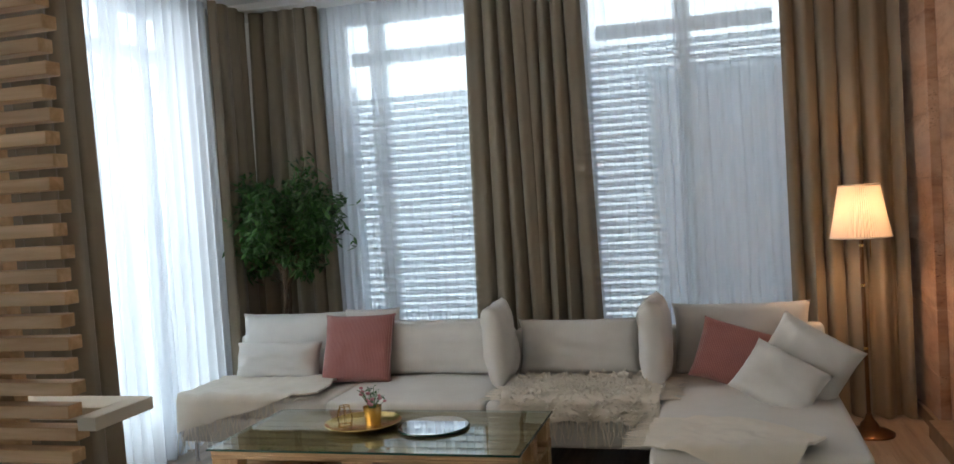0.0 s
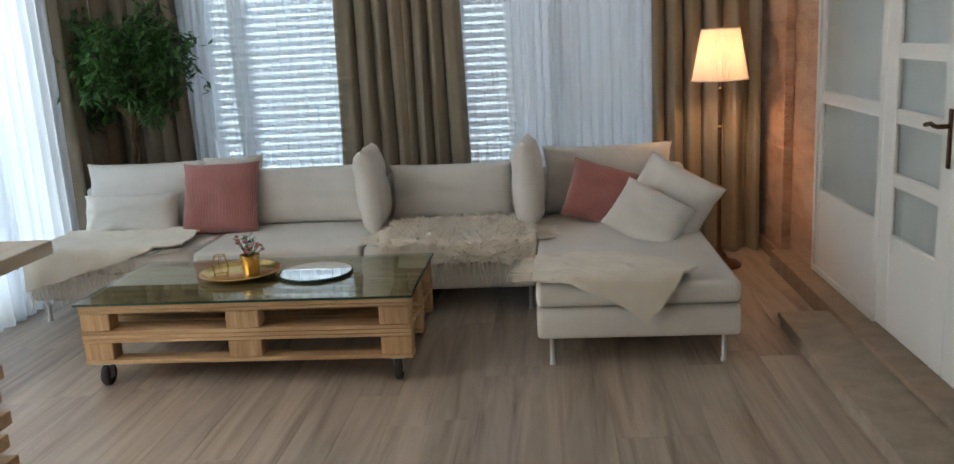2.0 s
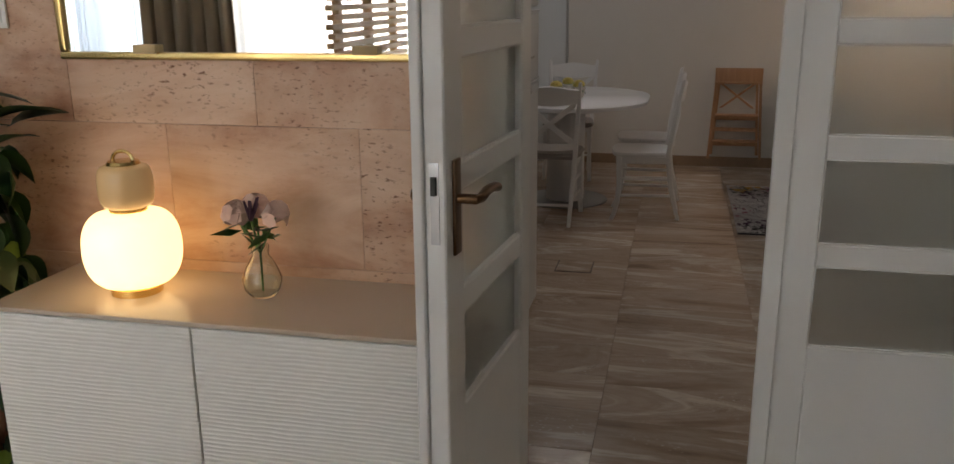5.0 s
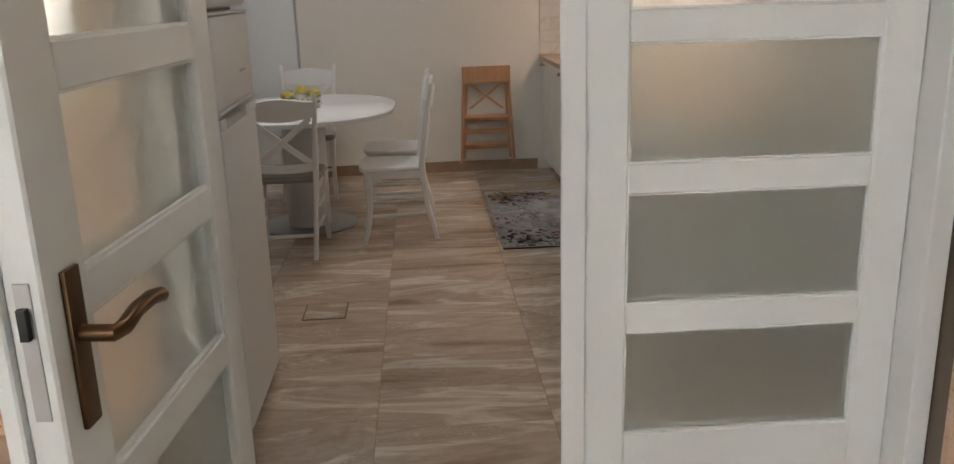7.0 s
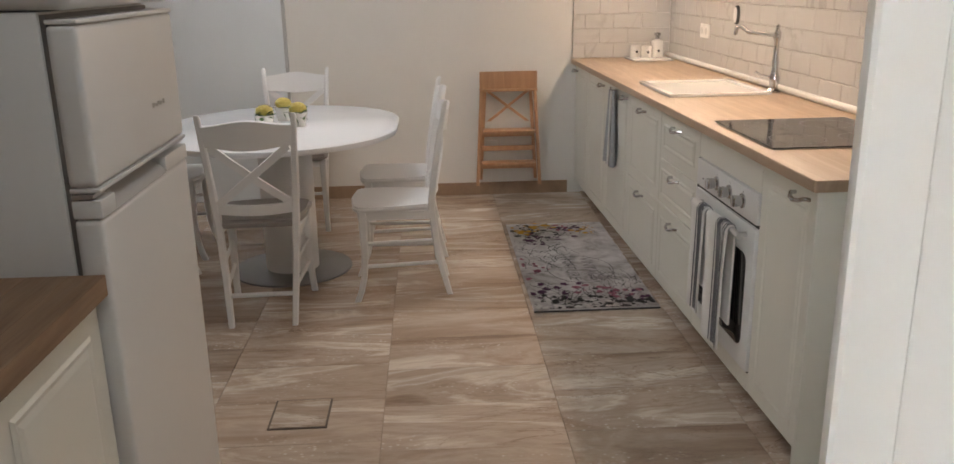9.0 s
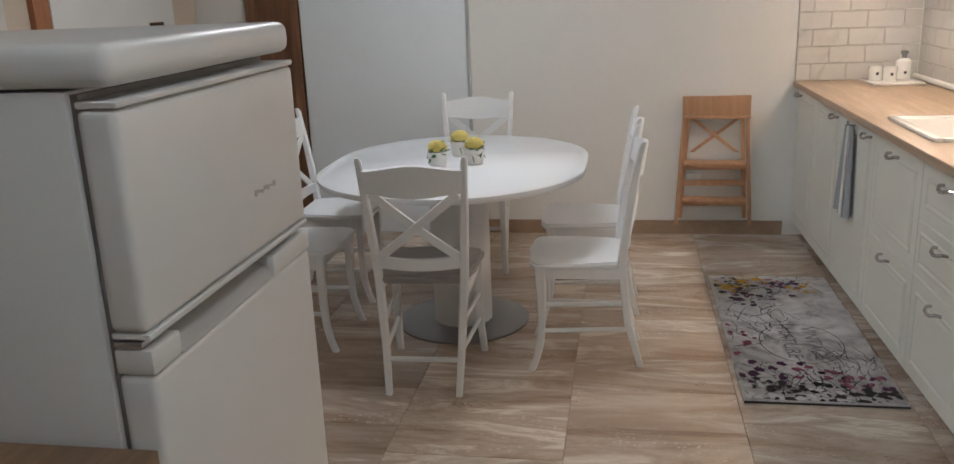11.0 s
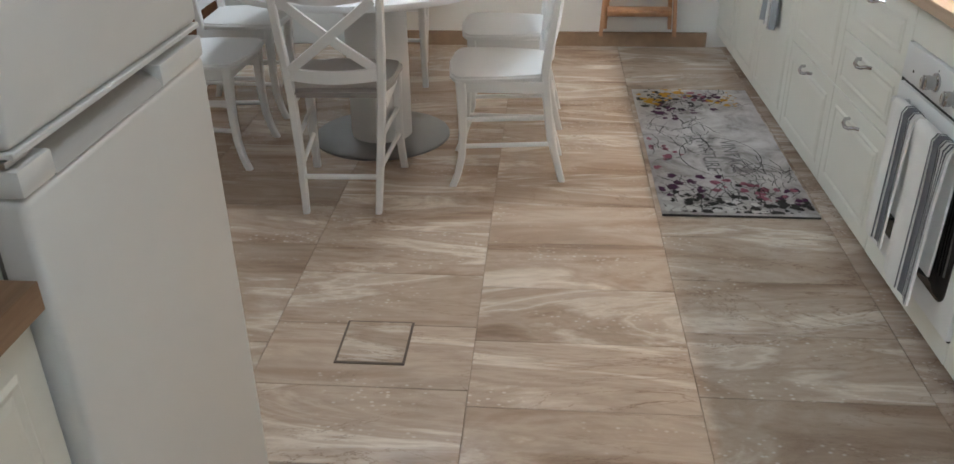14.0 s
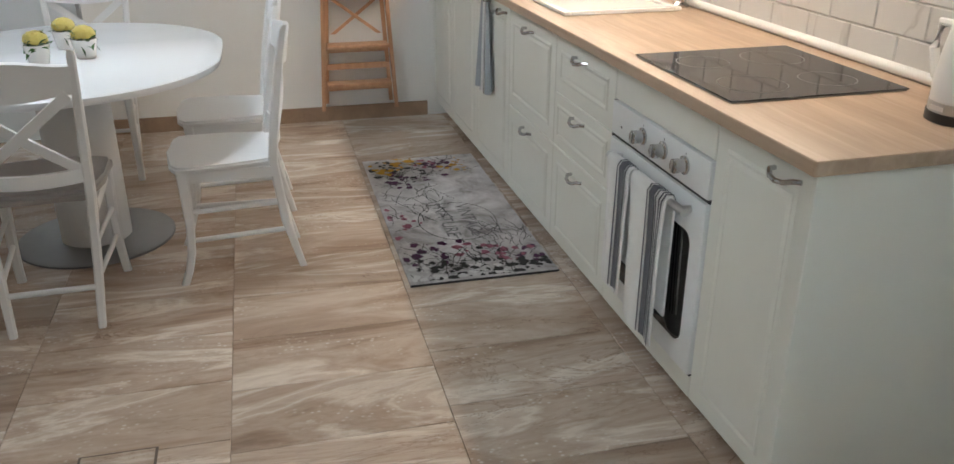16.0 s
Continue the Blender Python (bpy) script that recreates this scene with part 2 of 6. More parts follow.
def laminate():
    m = Mat("oak_laminate", (0.3, 0.23, 0.18), 0.45)
    v = m.coords((8.5, 0.55, 1), spread=9.0)
    g = m.noise(1.0, 7, v, 0.62, 1.2)
    fine = m.noise(8, 3, v)
    base = m.ramp(g, (0.26, (0.20, 0.15, 0.115)), (0.40, (0.335, 0.265, 0.21)), (0.55, (0.425, 0.345, 0.28)), (0.75, (0.50, 0.415, 0.345)))
    tone = m.mix(m.random(), (0.88, 0.88, 0.89), (1.06, 1.05, 1.03))
    m.put("Base Color", m.mix(0.9, base, tone, "MULTIPLY"))
    m.put("Roughness", m.ramp(fine, (0.3, (0.36,) * 3), (0.7, (0.52,) * 3)))
    m.bump(fine, 0.1, 0.002)
    return m.m


def daino():
    """Warm beige layered marble: long strata across the room, thin dark seams, pale crystal flecks."""
    m = Mat("beige_marble_tile", (0.5, 0.4, 0.3), 0.16)
    warp = m.noise(1.1, 4, m.coords(spread=5.0), 0.5)
    v = m.coords((3.4, 0.8, 1), spread=31.0)
    broad = m.noise(0.85, 9, v, 0.58, 2.0)
    fine = m.noise(2.2, 8, m.coords((4.2, 0.9, 1), spread=19.0), 0.68, 1.8)
    base = m.ramp(broad, (0.30, (0.27, 0.19, 0.14)), (0.40, (0.38, 0.29, 0.225)), (0.47, (0.48, 0.39, 0.315)), (0.52, (0.43, 0.34, 0.27)), (0.56, (0.53, 0.445, 0.37)), (0.60, (0.66, 0.59, 0.515)), (0.63, (0.54, 0.455, 0.38)), (0.72, (0.46, 0.37, 0.30)))
    base = m.mix(0.38, base, m.ramp(fine, (0.30, (0.62, 0.58, 0.54)), (0.46, (0.95, 0.94, 0.93)), (0.54, (1.14, 1.14, 1.14)), (0.66, (0.84, 0.82, 0.80))), "MULTIPLY")
    seam = m.noise(1.2, 7, m.coords((2.8, 0.8, 1), spread=13.0), 0.66, 2.4)
    seam = m.ramp(seam, (0.492, (0, 0, 0)), (0.5, (0.75, 0.75, 0.75)), (0.508, (0, 0, 0)))
    seam = m.mix(m.ramp(warp, (0.42, (0, 0, 0)), (0.60, (1, 1, 1))), (0, 0, 0), seam)
    base = m.mix(seam, base, (0.17, 0.10, 0.065))
    crystal = m.node("TexVoronoi", Scale=58.0)
    m.t.links.new(m.coords((1, 0.7, 1), spread=3.0), crystal.inputs["Vector"])
    fleck = m.ramp(crystal.outputs["Distance"], (0.10, (0.8, 0.8, 0.8)), (0.30, (0, 0, 0)))
    fleck = m.mix(m.ramp(m.noise(2.0, 5, m.coords((2.6, 0.8, 1), spread=29.0), 0.6), (0.52, (0, 0, 0)), (0.62, (0.85, 0.85, 0.85))), (0, 0, 0), fleck)
    base = m.mix(fleck, base, (0.74, 0.69, 0.62))
    tone = m.mix(m.random(), (0.86, 0.84, 0.82), (1.10, 1.10, 1.10))
    m.put("Base Color", m.mix(0.9, base, tone, "MULTIPLY"))
    m.put("Roughness", m.ramp(m.noise(4, 4, m.coords()), (0.3, (0.14,) * 3), (0.7, (0.26,) * 3)))
    return m.m


def wall_tile_marble():
    m = Mat("marble_wall_tile", (0.58, 0.565, 0.54), 0.12)
    v = m.coords((1.6, 1, 1.0), spread=23.0)
    vein = m.noise(1.5, 5, v, 0.55, 1.2)
    patch = m.ramp(m.noise(2.2, 3, m.coords(spread=17.0)), (0.48, (0, 0, 0)), (0.66, (1, 1, 1)))
    line = m.mix(patch, (0, 0, 0), m.ramp(vein, (0.47, (0, 0, 0)), (0.5, (0.5, 0.5, 0.5)), (0.53, (0, 0, 0))))
    m.put("Base Color", m.mix(line, (0.58, 0.565, 0.54), (0.36, 0.33, 0.31)))
    return m.m


def concrete_stone(name, color):
    m = Mat(name, color, 0.7)
    v = m.coords()
    n = m.noise(9, 6, v, 0.65)
    s = m.noise(90, 3, v)
    m.put("Base Color", m.ramp(n, (0.3, tuple(c * 0.78 for c in color)), (0.7, tuple(min(1, c * 1.12) for c in color))))
    m.bump(s, 0.25, 0.003)
    return m.m


def leaf_mat(name, dark, light, rough=0.35):
    m = Mat(name, light, rough)
    n = m.noise(14, 4, m.coords())
    geo = m.t.nodes.new("ShaderNodeNewGeometry")
    base = m.ramp(geo.outputs["Random Per Island"], (0.0, dark), (1.0, light))
    m.put("Base Color", m.mix(m.ramp(n, (0.45, (0, 0, 0)), (0.75, (0.5, 0.5, 0.5))), base, tuple(c * 1.5 for c in light)))
    m.put("Subsurface Weight", 0.0)
    return m.m


def corduroy():
    m = Mat("pink_corduroy", (0.42, 0.15, 0.13), 0.9)
    v = m.coords(obj=True)
    w = m.node("TexWave", Scale=32.0, Distortion=0.6, Detail=1.0)
    w.bands_direction = "X"
    m.t.links.new(v, w.inputs["Vector"])
    m.put("Base Color", m.mix(w.outputs["Fac"], (0.36, 0.125, 0.11), (0.52, 0.22, 0.19)))
    m.put("Sheen Weight", 0.4)
    m.bump(w.outputs["Fac"], 0.6, 0.006)
    return m.m


def ribbed_white():
    m = Mat("ribbed_white_front", (0.74, 0.71, 0.65), 0.5)
    w = m.node("TexWave", Scale=26.0, Distortion=2.2, Detail=2.0)
    w.bands_direction = "Z"
    m.t.links.new(m.coords((1, 0.35, 1)), w.inputs["Vector"])
    m.put("Base Color", m.mix(w.outputs["Fac"], (0.80, 0.775, 0.72), (0.85, 0.83, 0.78)))
    m.bump(w.outputs["Fac"], 0.45, 0.004)
    return m.m


def rug_mat():
    m = Mat("printed_rug", (0.5, 0.46, 0.44), 0.9)
    v = m.coords()
    n = m.noise(6, 6, v, 0.7, 0.6)
    m.put("Base Color", m.ramp(n, (0.34, (0.24, 0.215, 0.20)), (0.46, (0.42, 0.39, 0.38)), (0.6, (0.56, 0.53, 0.52)), (0.75, (0.64, 0.62, 0.61))))
    m.bump(m.noise(400, 2, v), 0.3, 0.002)
    return m.m


def satin():
    m = Mat("satin_glass", (0.90, 0.92, 0.88), 0.4)
    m.put("Transmission Weight", 0.93).put("IOR", 1.3)
    m.put("Roughness", m.ramp(m.noise(3, 3, m.coords()), (0.3, (0.36,) * 3), (0.7, (0.44,) * 3)))
    return m.m


SATIN = satin()
FROST, SHEER, TRAV, LAMINATE, DAINO, WTILE = frosted(), sheer(), travertine(), laminate(), daino(), wall_tile_marble()
STEP_STONE = concrete_stone("step_stone", (0.36, 0.285, 0.22))
PLINTH_STONE = concrete_stone("plinth_stone", (0.34, 0.25, 0.18))
SKIRT_STONE = concrete_stone("skirting_marble", (0.33, 0.22, 0.14))
FLOOR_GROUT = Mat("floor_grout", (0.34, 0.26, 0.20), 0.9).m
GROUT = Mat("grout", (0.16, 0.12, 0.09), 0.9).m
GROUT_PALE = Mat("pale_grout", (0.55, 0.52, 0.48), 0.9).m
FICUS = leaf_mat("ficus_leaf", (0.012, 0.045, 0.012), (0.065, 0.19, 0.035), 0.3)
POTHOS = leaf_mat("pothos_leaf", (0.008, 0.024, 0.008), (0.020, 0.065, 0.014), 0.42)
POTHOS_LIGHT = leaf_mat("pothos_leaf_variegated", (0.06, 0.12, 0.015), (0.13, 0.20, 0.03), 0.45)
CORD = corduroy()
RIBBED = ribbed_white()
RUG = rug_mat()
SHADE = lampshade("pleated_shade", (0.80, 0.71, 0.61), (1.0, 0.72, 0.48), 0.06, 0.17)
GLOW = lampshade("opal_glass_lit", (0.9, 0.85, 0.7), (1.0, 0.74, 0.36), 2.0)
OPAL = lampshade("amber_opal_glass", (0.60, 0.42, 0.22), (1.0, 0.62, 0.28), 0.12)
OPAL.node_tree.nodes["Principled BSDF"].inputs["Roughness"].default_value = 0.1
OUTSIDE = lampshade("outdoor_haze", (0.5, 0.6, 0.7), (0.72, 0.87, 1.0), 4.4)
BRICK = concrete_stone("outdoor_brick", (0.55, 0.36, 0.31))
SHUTTER = lampshade("shutter_slat", (0.78, 0.82, 0.86), (0, 0, 0), 0.0, 0.55)

# ---- geometry helpers ----


def box(bm, x0, x1, y0, y1, z0, z1, bevel=0.0, seg=2, m=None):
    made = bmesh.ops.create_cube(bm, size=1.0)["verts"]
    bmesh.ops.transform(bm, matrix=Matrix.Translation(((x0 + x1) / 2, (y0 + y1) / 2, (z0 + z1) / 2)) @ Matrix.Diagonal((x1 - x0, y1 - y0, z1 - z0, 1)), verts=made)
    if m is not None:
        bmesh.ops.transform(bm, matrix=m, verts=made)
    if bevel:
        edges = list({e for v in made for e in v.link_edges})
        bmesh.ops.bevel(bm, geom=edges, offset=bevel, segments=seg, profile=0.6, affect="EDGES")
    return bm


def B(*args, **kw):
    return box(bmesh.new(), *args, **kw)


def lathe(profile, n=32, bm=None, at=(0, 0, 0)):
    bm = bm or bmesh.new()
    rings = []
    for r, z in profile:
        rings.append([bm.verts.new((at[0] + max(r, 1e-4) * math.cos(2 * math.pi * k / n), at[1] + max(r, 1e-4) * math.sin(2 * math.pi * k / n), at[2] + z)) for k in range(n)])
    for a, b in zip(rings, rings[1:]):
        for k in range(n):
            bm.faces.new((a[k], a[(k + 1) % n], b[(k + 1) % n], b[k]))
    if profile[0][0] > 0:
        bm.faces.new(rings[0][::-1])
    if profile[-1][0] > 0:
        bm.faces.new(rings[-1])
    return bm


def tube(points, radius, n=10, bm=None, taper=None):
    bm = bm or bmesh.new()
    pts = [Vector(p) for p in points]
    rings = []
    for i, p in enumerate(pts):
        d = (pts[min(i + 1, len(pts) - 1)] - pts[max(i - 1, 0)]).normalized()
        q = d.to_track_quat("Z", "Y")
        r = radius if taper is None else radius + (taper - radius) * i / (len(pts) - 1)
        rings.append([bm.verts.new(p + q @ Vector((r * math.cos(2 * math.pi * k / n), r * math.sin(2 * math.pi * k / n), 0))) for k in range(n)])
    for a, b in zip(rings, rings[1:]):
        for k in range(n):
            bm.faces.new((a[k], a[(k + 1) % n], b[(k + 1) % n], b[k]))
    bm.faces.new(rings[0][::-1]), bm.faces.new(rings[-1])
    return bm


def sheet(fn, nu, nv, thick=0.0, bm=None):
    """A grid of points fn(u, v), u and v from 0 to 1; with a thickness if given."""
    bm = bm or bmesh.new()
    g = [[bm.verts.new(fn(i / nu, j / nv)) for j in range(nv + 1)] for i in range(nu + 1)]
    faces = [bm.faces.new((g[i][j], g[i + 1][j], g[i + 1][j + 1], g[i][j + 1])) for i in range(nu) for j in range(nv)]
    if thick:
        bm.normal_update()
        bmesh.ops.solidify(bm, geom=faces, thickness=thick)
    return bm


def pillow(w, h, d, n=26, seed=0, pinch=0.12, wrinkle=0.013):
    """A stuffed cushion standing on its lower edge: width along x, height along z, thickness along y."""
    bm = bmesh.new()
    grid = {}
    for side in (-1, 1):
        for i in range(n + 1):
            for j in range(n + 1):
                u, v = 2 * i / n - 1, 2 * j / n - 1
                edge = (max(0, 1 - u**4) * max(0, 1 - v**4)) ** 0.42
                if side == 1 and (i in (0, n) or j in (0, n)):
                    grid[side, i, j] = grid[-1, i, j]
                    continue
                pull_u, pull_v = 1 - pinch * (1 - abs(v) ** 3) * 0.5, 1 - pinch * (1 - abs(u) ** 3) * 0.5
                wob = noise.noise(Vector((u * 2.2 + seed * 7, v * 2.2, side * 3 + seed))) * wrinkle * (0.4 + edge)
                wob += noise.noise(Vector((u * 6 + seed * 3, v * 5, seed))) * wrinkle * 0.7 * (1.2 - edge)
                grid[side, i, j] = bm.verts.new((u * w / 2 * pull_u, side * d / 2 * edge + wob, h / 2 + v * h / 2 * pull_v + wob * 0.4))
    for side in (-1, 1):
        for i in range(n):
            for j in range(n):
                q = [grid[side, a, b] for a, b in ((i, j), (i + 1, j), (i + 1, j + 1), (i, j + 1))]
                bm.faces.new(q if side == -1 else q[::-1])
    return bm


def thing(name, m, label, category, group="", kind=""):
    ob = new(name)
    ob.empty_display_size = 0.1
    ob.matrix_world = m
    return tagged(ob, label, category, group, kind)


def mesh_of(name, bm, material, smooth=40):
    bmesh.ops.recalc_face_normals(bm, faces=bm.faces)
    me = bpy.data.meshes.new(name)
    bm.to_mesh(me)
    bm.free()
    me.materials.append(material)
    if smooth:
        me.shade_smooth()
        me.set_sharp_from_angle(angle=radians(smooth))
    return me


def part(name, bm, material, parent, label="", m=None, smooth=40):
    ob = new(name, mesh_of(name, bm, material, smooth))
    ob.parent = parent
    if m is not None:
        ob.matrix_basis = m
    return tagged(ob, label)


def solo(name, bm, material, label, category, m=None, kind="", group="", smooth=40):
    ob = new(name, mesh_of(name, bm, material, smooth))
    if m is not None:
        ob.matrix_basis = m
    return tagged(ob, label, category, group, kind)


def structure(name, bm, material, label, category, smooth=0):
    return solo(name, bm, material, label, category, kind="structure", smooth=smooth)


ZK = 0.085      # kitchen floor
XW = 3.36       # living side of the stone wall
XK = 3.56       # kitchen side of it
YN = 6.9        # window wall
CL, CK = 3.3, 2.7

# ---- structure: living room ----
structure("floor_subfloor", B(-2.3, XW, -1.7, 7.1, -0.12, -0.012), GROUT, "dark floor bed under the laminate planks", "floor")
structure("ceiling", B(-2.3, XK, -1.7, 7.1, CL, CL + 0.15), CEIL_PAINT, "white painted living room ceiling", "ceiling")
bm = B(-2.05, -0.93, YN, 7.1, 0, CL)
box(bm, -0.93, 0.42, YN, 7.1, 3.2, CL), box(bm, 0.42, 1.08, YN, 7.1, 0, CL), box(bm, 1.08, 2.6, YN, 7.1, 3.2, CL), box(bm, 2.6, XK, YN, 7.1, 0, CL)
box(bm, -0.93, 0.42, YN, 7.1, 0, 0.12), box(bm, 1.08, 2.6, YN, 7.1, 0, 0.12)
structure("wall_north", bm, WALL_PAINT, "painted wall with two tall windows behind curtains", "wall")
bm = B(-2.05, -1.85, -1.7, 0.4, 0, CL)
box(bm, -2.05, -1.85, 0.4, 3.9, 3.2, CL), box(bm, -2.05, -1.85, 3.9, 4.7, 0, CL), box(bm, -2.05, -1.85, 4.7, 6.1, 3.2, CL), box(bm, -2.05, -1.85, 6.1, YN, 0, CL)
box(bm, -2.05, -1.85, 0.4, 3.9, 0, 0.1), box(bm, -2.05, -1.85, 4.7, 6.1, 0, 0.1)
structure("wall_west", bm, WALL_PAINT, "painted wall with two tall windows behind sheers", "wall")
structure("wall_south", B(-1.85, XW, -1.7, -1.55, 0, CL), WALL_PAINT, "plain painted living room wall", "wall")
bm = B(XW + 0.02, XK, -1.95, -0.99, 0, CL)
box(bm, XW + 0.02, XK, -0.99, 0.56, 2.2, CL), box(bm, XW + 0.02, XK, 0.56, 2.12, 0, CL), box(bm, XW + 0.02, XK, 2.12, 5.62, 2.2, CL), box(bm, XW + 0.02, XK, 5.62, YN, 0, CL)
box(bm, XW + 0.02, XK, 2.12, 5.62, 0, 0.108), box(bm, XW + 0.02, XK, -0.99, 0.56, 0, ZK - 0.02)
wall_east = structure("wall_east", bm, GROUT, "wall clad in warm brown travertine slabs", "wall")
structure("plinth", B(3.22, XW + 0.018, 2.0, 6.12, 0, 0.108, bevel=0.006), PLINTH_STONE, "low brown stone plinth under the glass doors", "plinth")
structure("baseboard", B(3.27, 3.298, 6.14, 6.75, 0, 0.09, bevel=0.004), PLINTH_STONE, "brown stone baseboard beside the floor lamp", "baseboard")
structure("cornice", B(-1.85, XW, 6.5, YN, CL - 0.06, CL - 0.002, bevel=0.01), CEIL_PAINT, "white curtain rail casing under the ceiling", "trim")


def step_block():
    t = thing("entry_step", pose(2.955, 3.10, 0), "low brown stone step in front of the glass doors", "step", kind="structure")
    part("step_body", B(0.012, 0.263, 0.01, 1.76, 0, 0.052), concrete_stone("step_riser", (0.36, 0.29, 0.23)), t)
    part("tread", B(0, 0.263, 0, 1.77, 0.052, 0.084, bevel=0.004), STEP_STONE, t, "worn brown stone tread")


step_block()

# ---- windows, outside ----


def window(name, x0, x1, z0, z1, m, splits, transom):
    t = thing(name, m, "tall white-framed window behind sheer curtains", "window", kind="structure")
    bm = B(x0, x0 + 0.07, -0.04, 0.04, z0, z1)
    box(bm, x1 - 0.07, x1, -0.04, 0.04, z0, z1), box(bm, x0 + 0.07, x1 - 0.07, -0.04, 0.04, z0, z0 + 0.08), box(bm, x0 + 0.07, x1 - 0.07, -0.04, 0.04, z1 - 0.08, z1)
    part("window_frame", bm, WHITE_PAINT, t, smooth=0)
    edges = [x0 + 0.07, *splits, x1 - 0.07]
    for s in splits:
        part("mullion", B(s - 0.05, s + 0.05, -0.038, 0.038, z0 + 0.08, z1 - 0.08), WHITE_PAINT, t, smooth=0)
    for a, b in zip(edges, edges[1:]):
        part("transom", B(a + 0.052, b - 0.052, -0.036, 0.036, transom - 0.05, transom + 0.05), WHITE_PAINT, t, smooth=0)
        for c, d in ((z0 + 0.08, transom - 0.05), (transom + 0.05, z1 - 0.08)):
            p = part("pane", B(a + 0.03, b - 0.03, -0.004, 0.004, c, d), CLEAR, t, smooth=0)
            p.visible_shadow = False
    return t


window("window_1", -0.93, 0.42, 0.12, 3.2, pose(0, 7.0, 0), [-0.60], 2.84)
window("window_2", 1.08, 2.6, 0.12, 3.2, pose(0, 7.0, 0), [1.85], 2.84)
window("window_3", 4.7, 6.1, 0.1, 3.2, pose(-1.95, 0, 0) @ pose(0, 0, 0, 0, 0, 90), [5.45], 2.84)
# south of about y 2 this opening is unseen, added to let in more daylight
window("window_4", 0.4, 3.9, 0.1, 3.2, pose(-1.95, 0, 0) @ pose(0, 0, 0, 0, 0, 90), [1.57, 2.73], 2.84)


def shutter(x0, x1, y, z0, z1, n):
    t = thing("roller_shutter", pose(x0, y, z0), "pale slatted roller shutter half lowered outside the window", "shutter")
    step = (z1 - z0) / n
    me = None
    for k in range(n):
        if me is None:
            me = mesh_of("slat", B(0, x1 - x0, -0.008, 0.008, 0, step * 0.74, bevel=0.003, seg=1), SHUTTER)
        ob = new("slat", me)
        ob.parent = t
        ob.location = (0, 0, k * step)
    for x in (0.0, x1 - x0):
        part("guide_rail", B(x - 0.025, x + 0.025, -0.02, 0.02, -0.05, z1 - z0 + 0.1), SHUTTER, t)


shutter(-0.90, 0.39, 7.16, 0.18, 2.55, 38)
shutter(1.11, 2.57, 7.16, 0.18, 2.78, 42)
structure("backdrop", B(-9, 6, 12.0, 12.1, -3, 9), OUTSIDE, "hazy bright daylight beyond the windows", "backdrop")
structure("backdrop_side", B(-9.1, -9, -3, 12, -3, 9), OUTSIDE, "hazy bright daylight beyond the side window", "backdrop")
structure("ground", B(-400, 400, 7.2, 400, -0.6, -0.5), concrete_stone("paving", (0.3, 0.3, 0.3)), "grey paved ground outside", "ground")


def brick_house():
    t = thing("brick_house", pose(2.6, 10.6, -0.5), "red brick house wall across the yard", "house")
    part("wall", B(-1.3, 2.6, 0, 0.3, 0, 3.4), BRICK, t)
    part("roof", B(-1.4, 2.7, -0.2, 0.4, 3.4, 3.5), SHUTTER, t)


brick_house()

# ---- curtains ----


def curtain(name, a, b, z0, z1, folds, amp, material, label, seed, flare=0.0, group="", gather=0.0):
    """A hanging cloth from point a to point b in plan, with folds that loosen downwards."""
    ax, ay, bx, by = *a, *b
    L = math.hypot(bx - ax, by - ay)
    dx, dy = (bx - ax) / L, (by - ay) / L
    nu = max(24, int(folds * 12))

    def fn(u, v):
        ph = u * folds * 2 * math.pi + 0.9 * math.sin(u * 5.1 + seed) + seed + 0.35 * (1 - v) * math.sin(3 * u + seed)
        w = amp * (0.55 + 0.45 * (1 - v)) * (math.sin(ph) + 0.28 * math.sin(2.3 * ph + seed))
        w += amp * 0.5 * (1 - v) * noise.noise(Vector((u * 4, v * 1.3, seed)))
        s = u * L + (u - 0.5) * flare * (1 - v) + 0.3 * amp * math.cos(ph) - gather * (u - 0.5) * math.exp(-((v - 0.4) / 0.2) ** 2)
        return (ax + dx * s - dy * w, ay + dy * s + dx * w, z0 + v * (z1 - z0) + (0.004 * math.sin(ph) if v == 0 else 0))

    t = thing(name, pose(0, 0, 0), label, "curtain", group)
    part("cloth", sheet(fn, nu, 26), material, t, smooth=80)
    part("heading_tape", sheet(lambda u, v: (fn(u, 1)[0] + dy * 0.004, fn(u, 1)[1] - dx * 0.004, z1 - 0.07 + 0.07 * v), nu, 1), material, t, smooth=80)
    part("hem", sheet(lambda u, v: (fn(u, 0)[0] + dy * 0.003, fn(u, 0)[1] - dx * 0.003, z0 + 0.001 + 0.05 * v), nu, 1), material, t, smooth=80)
    return t


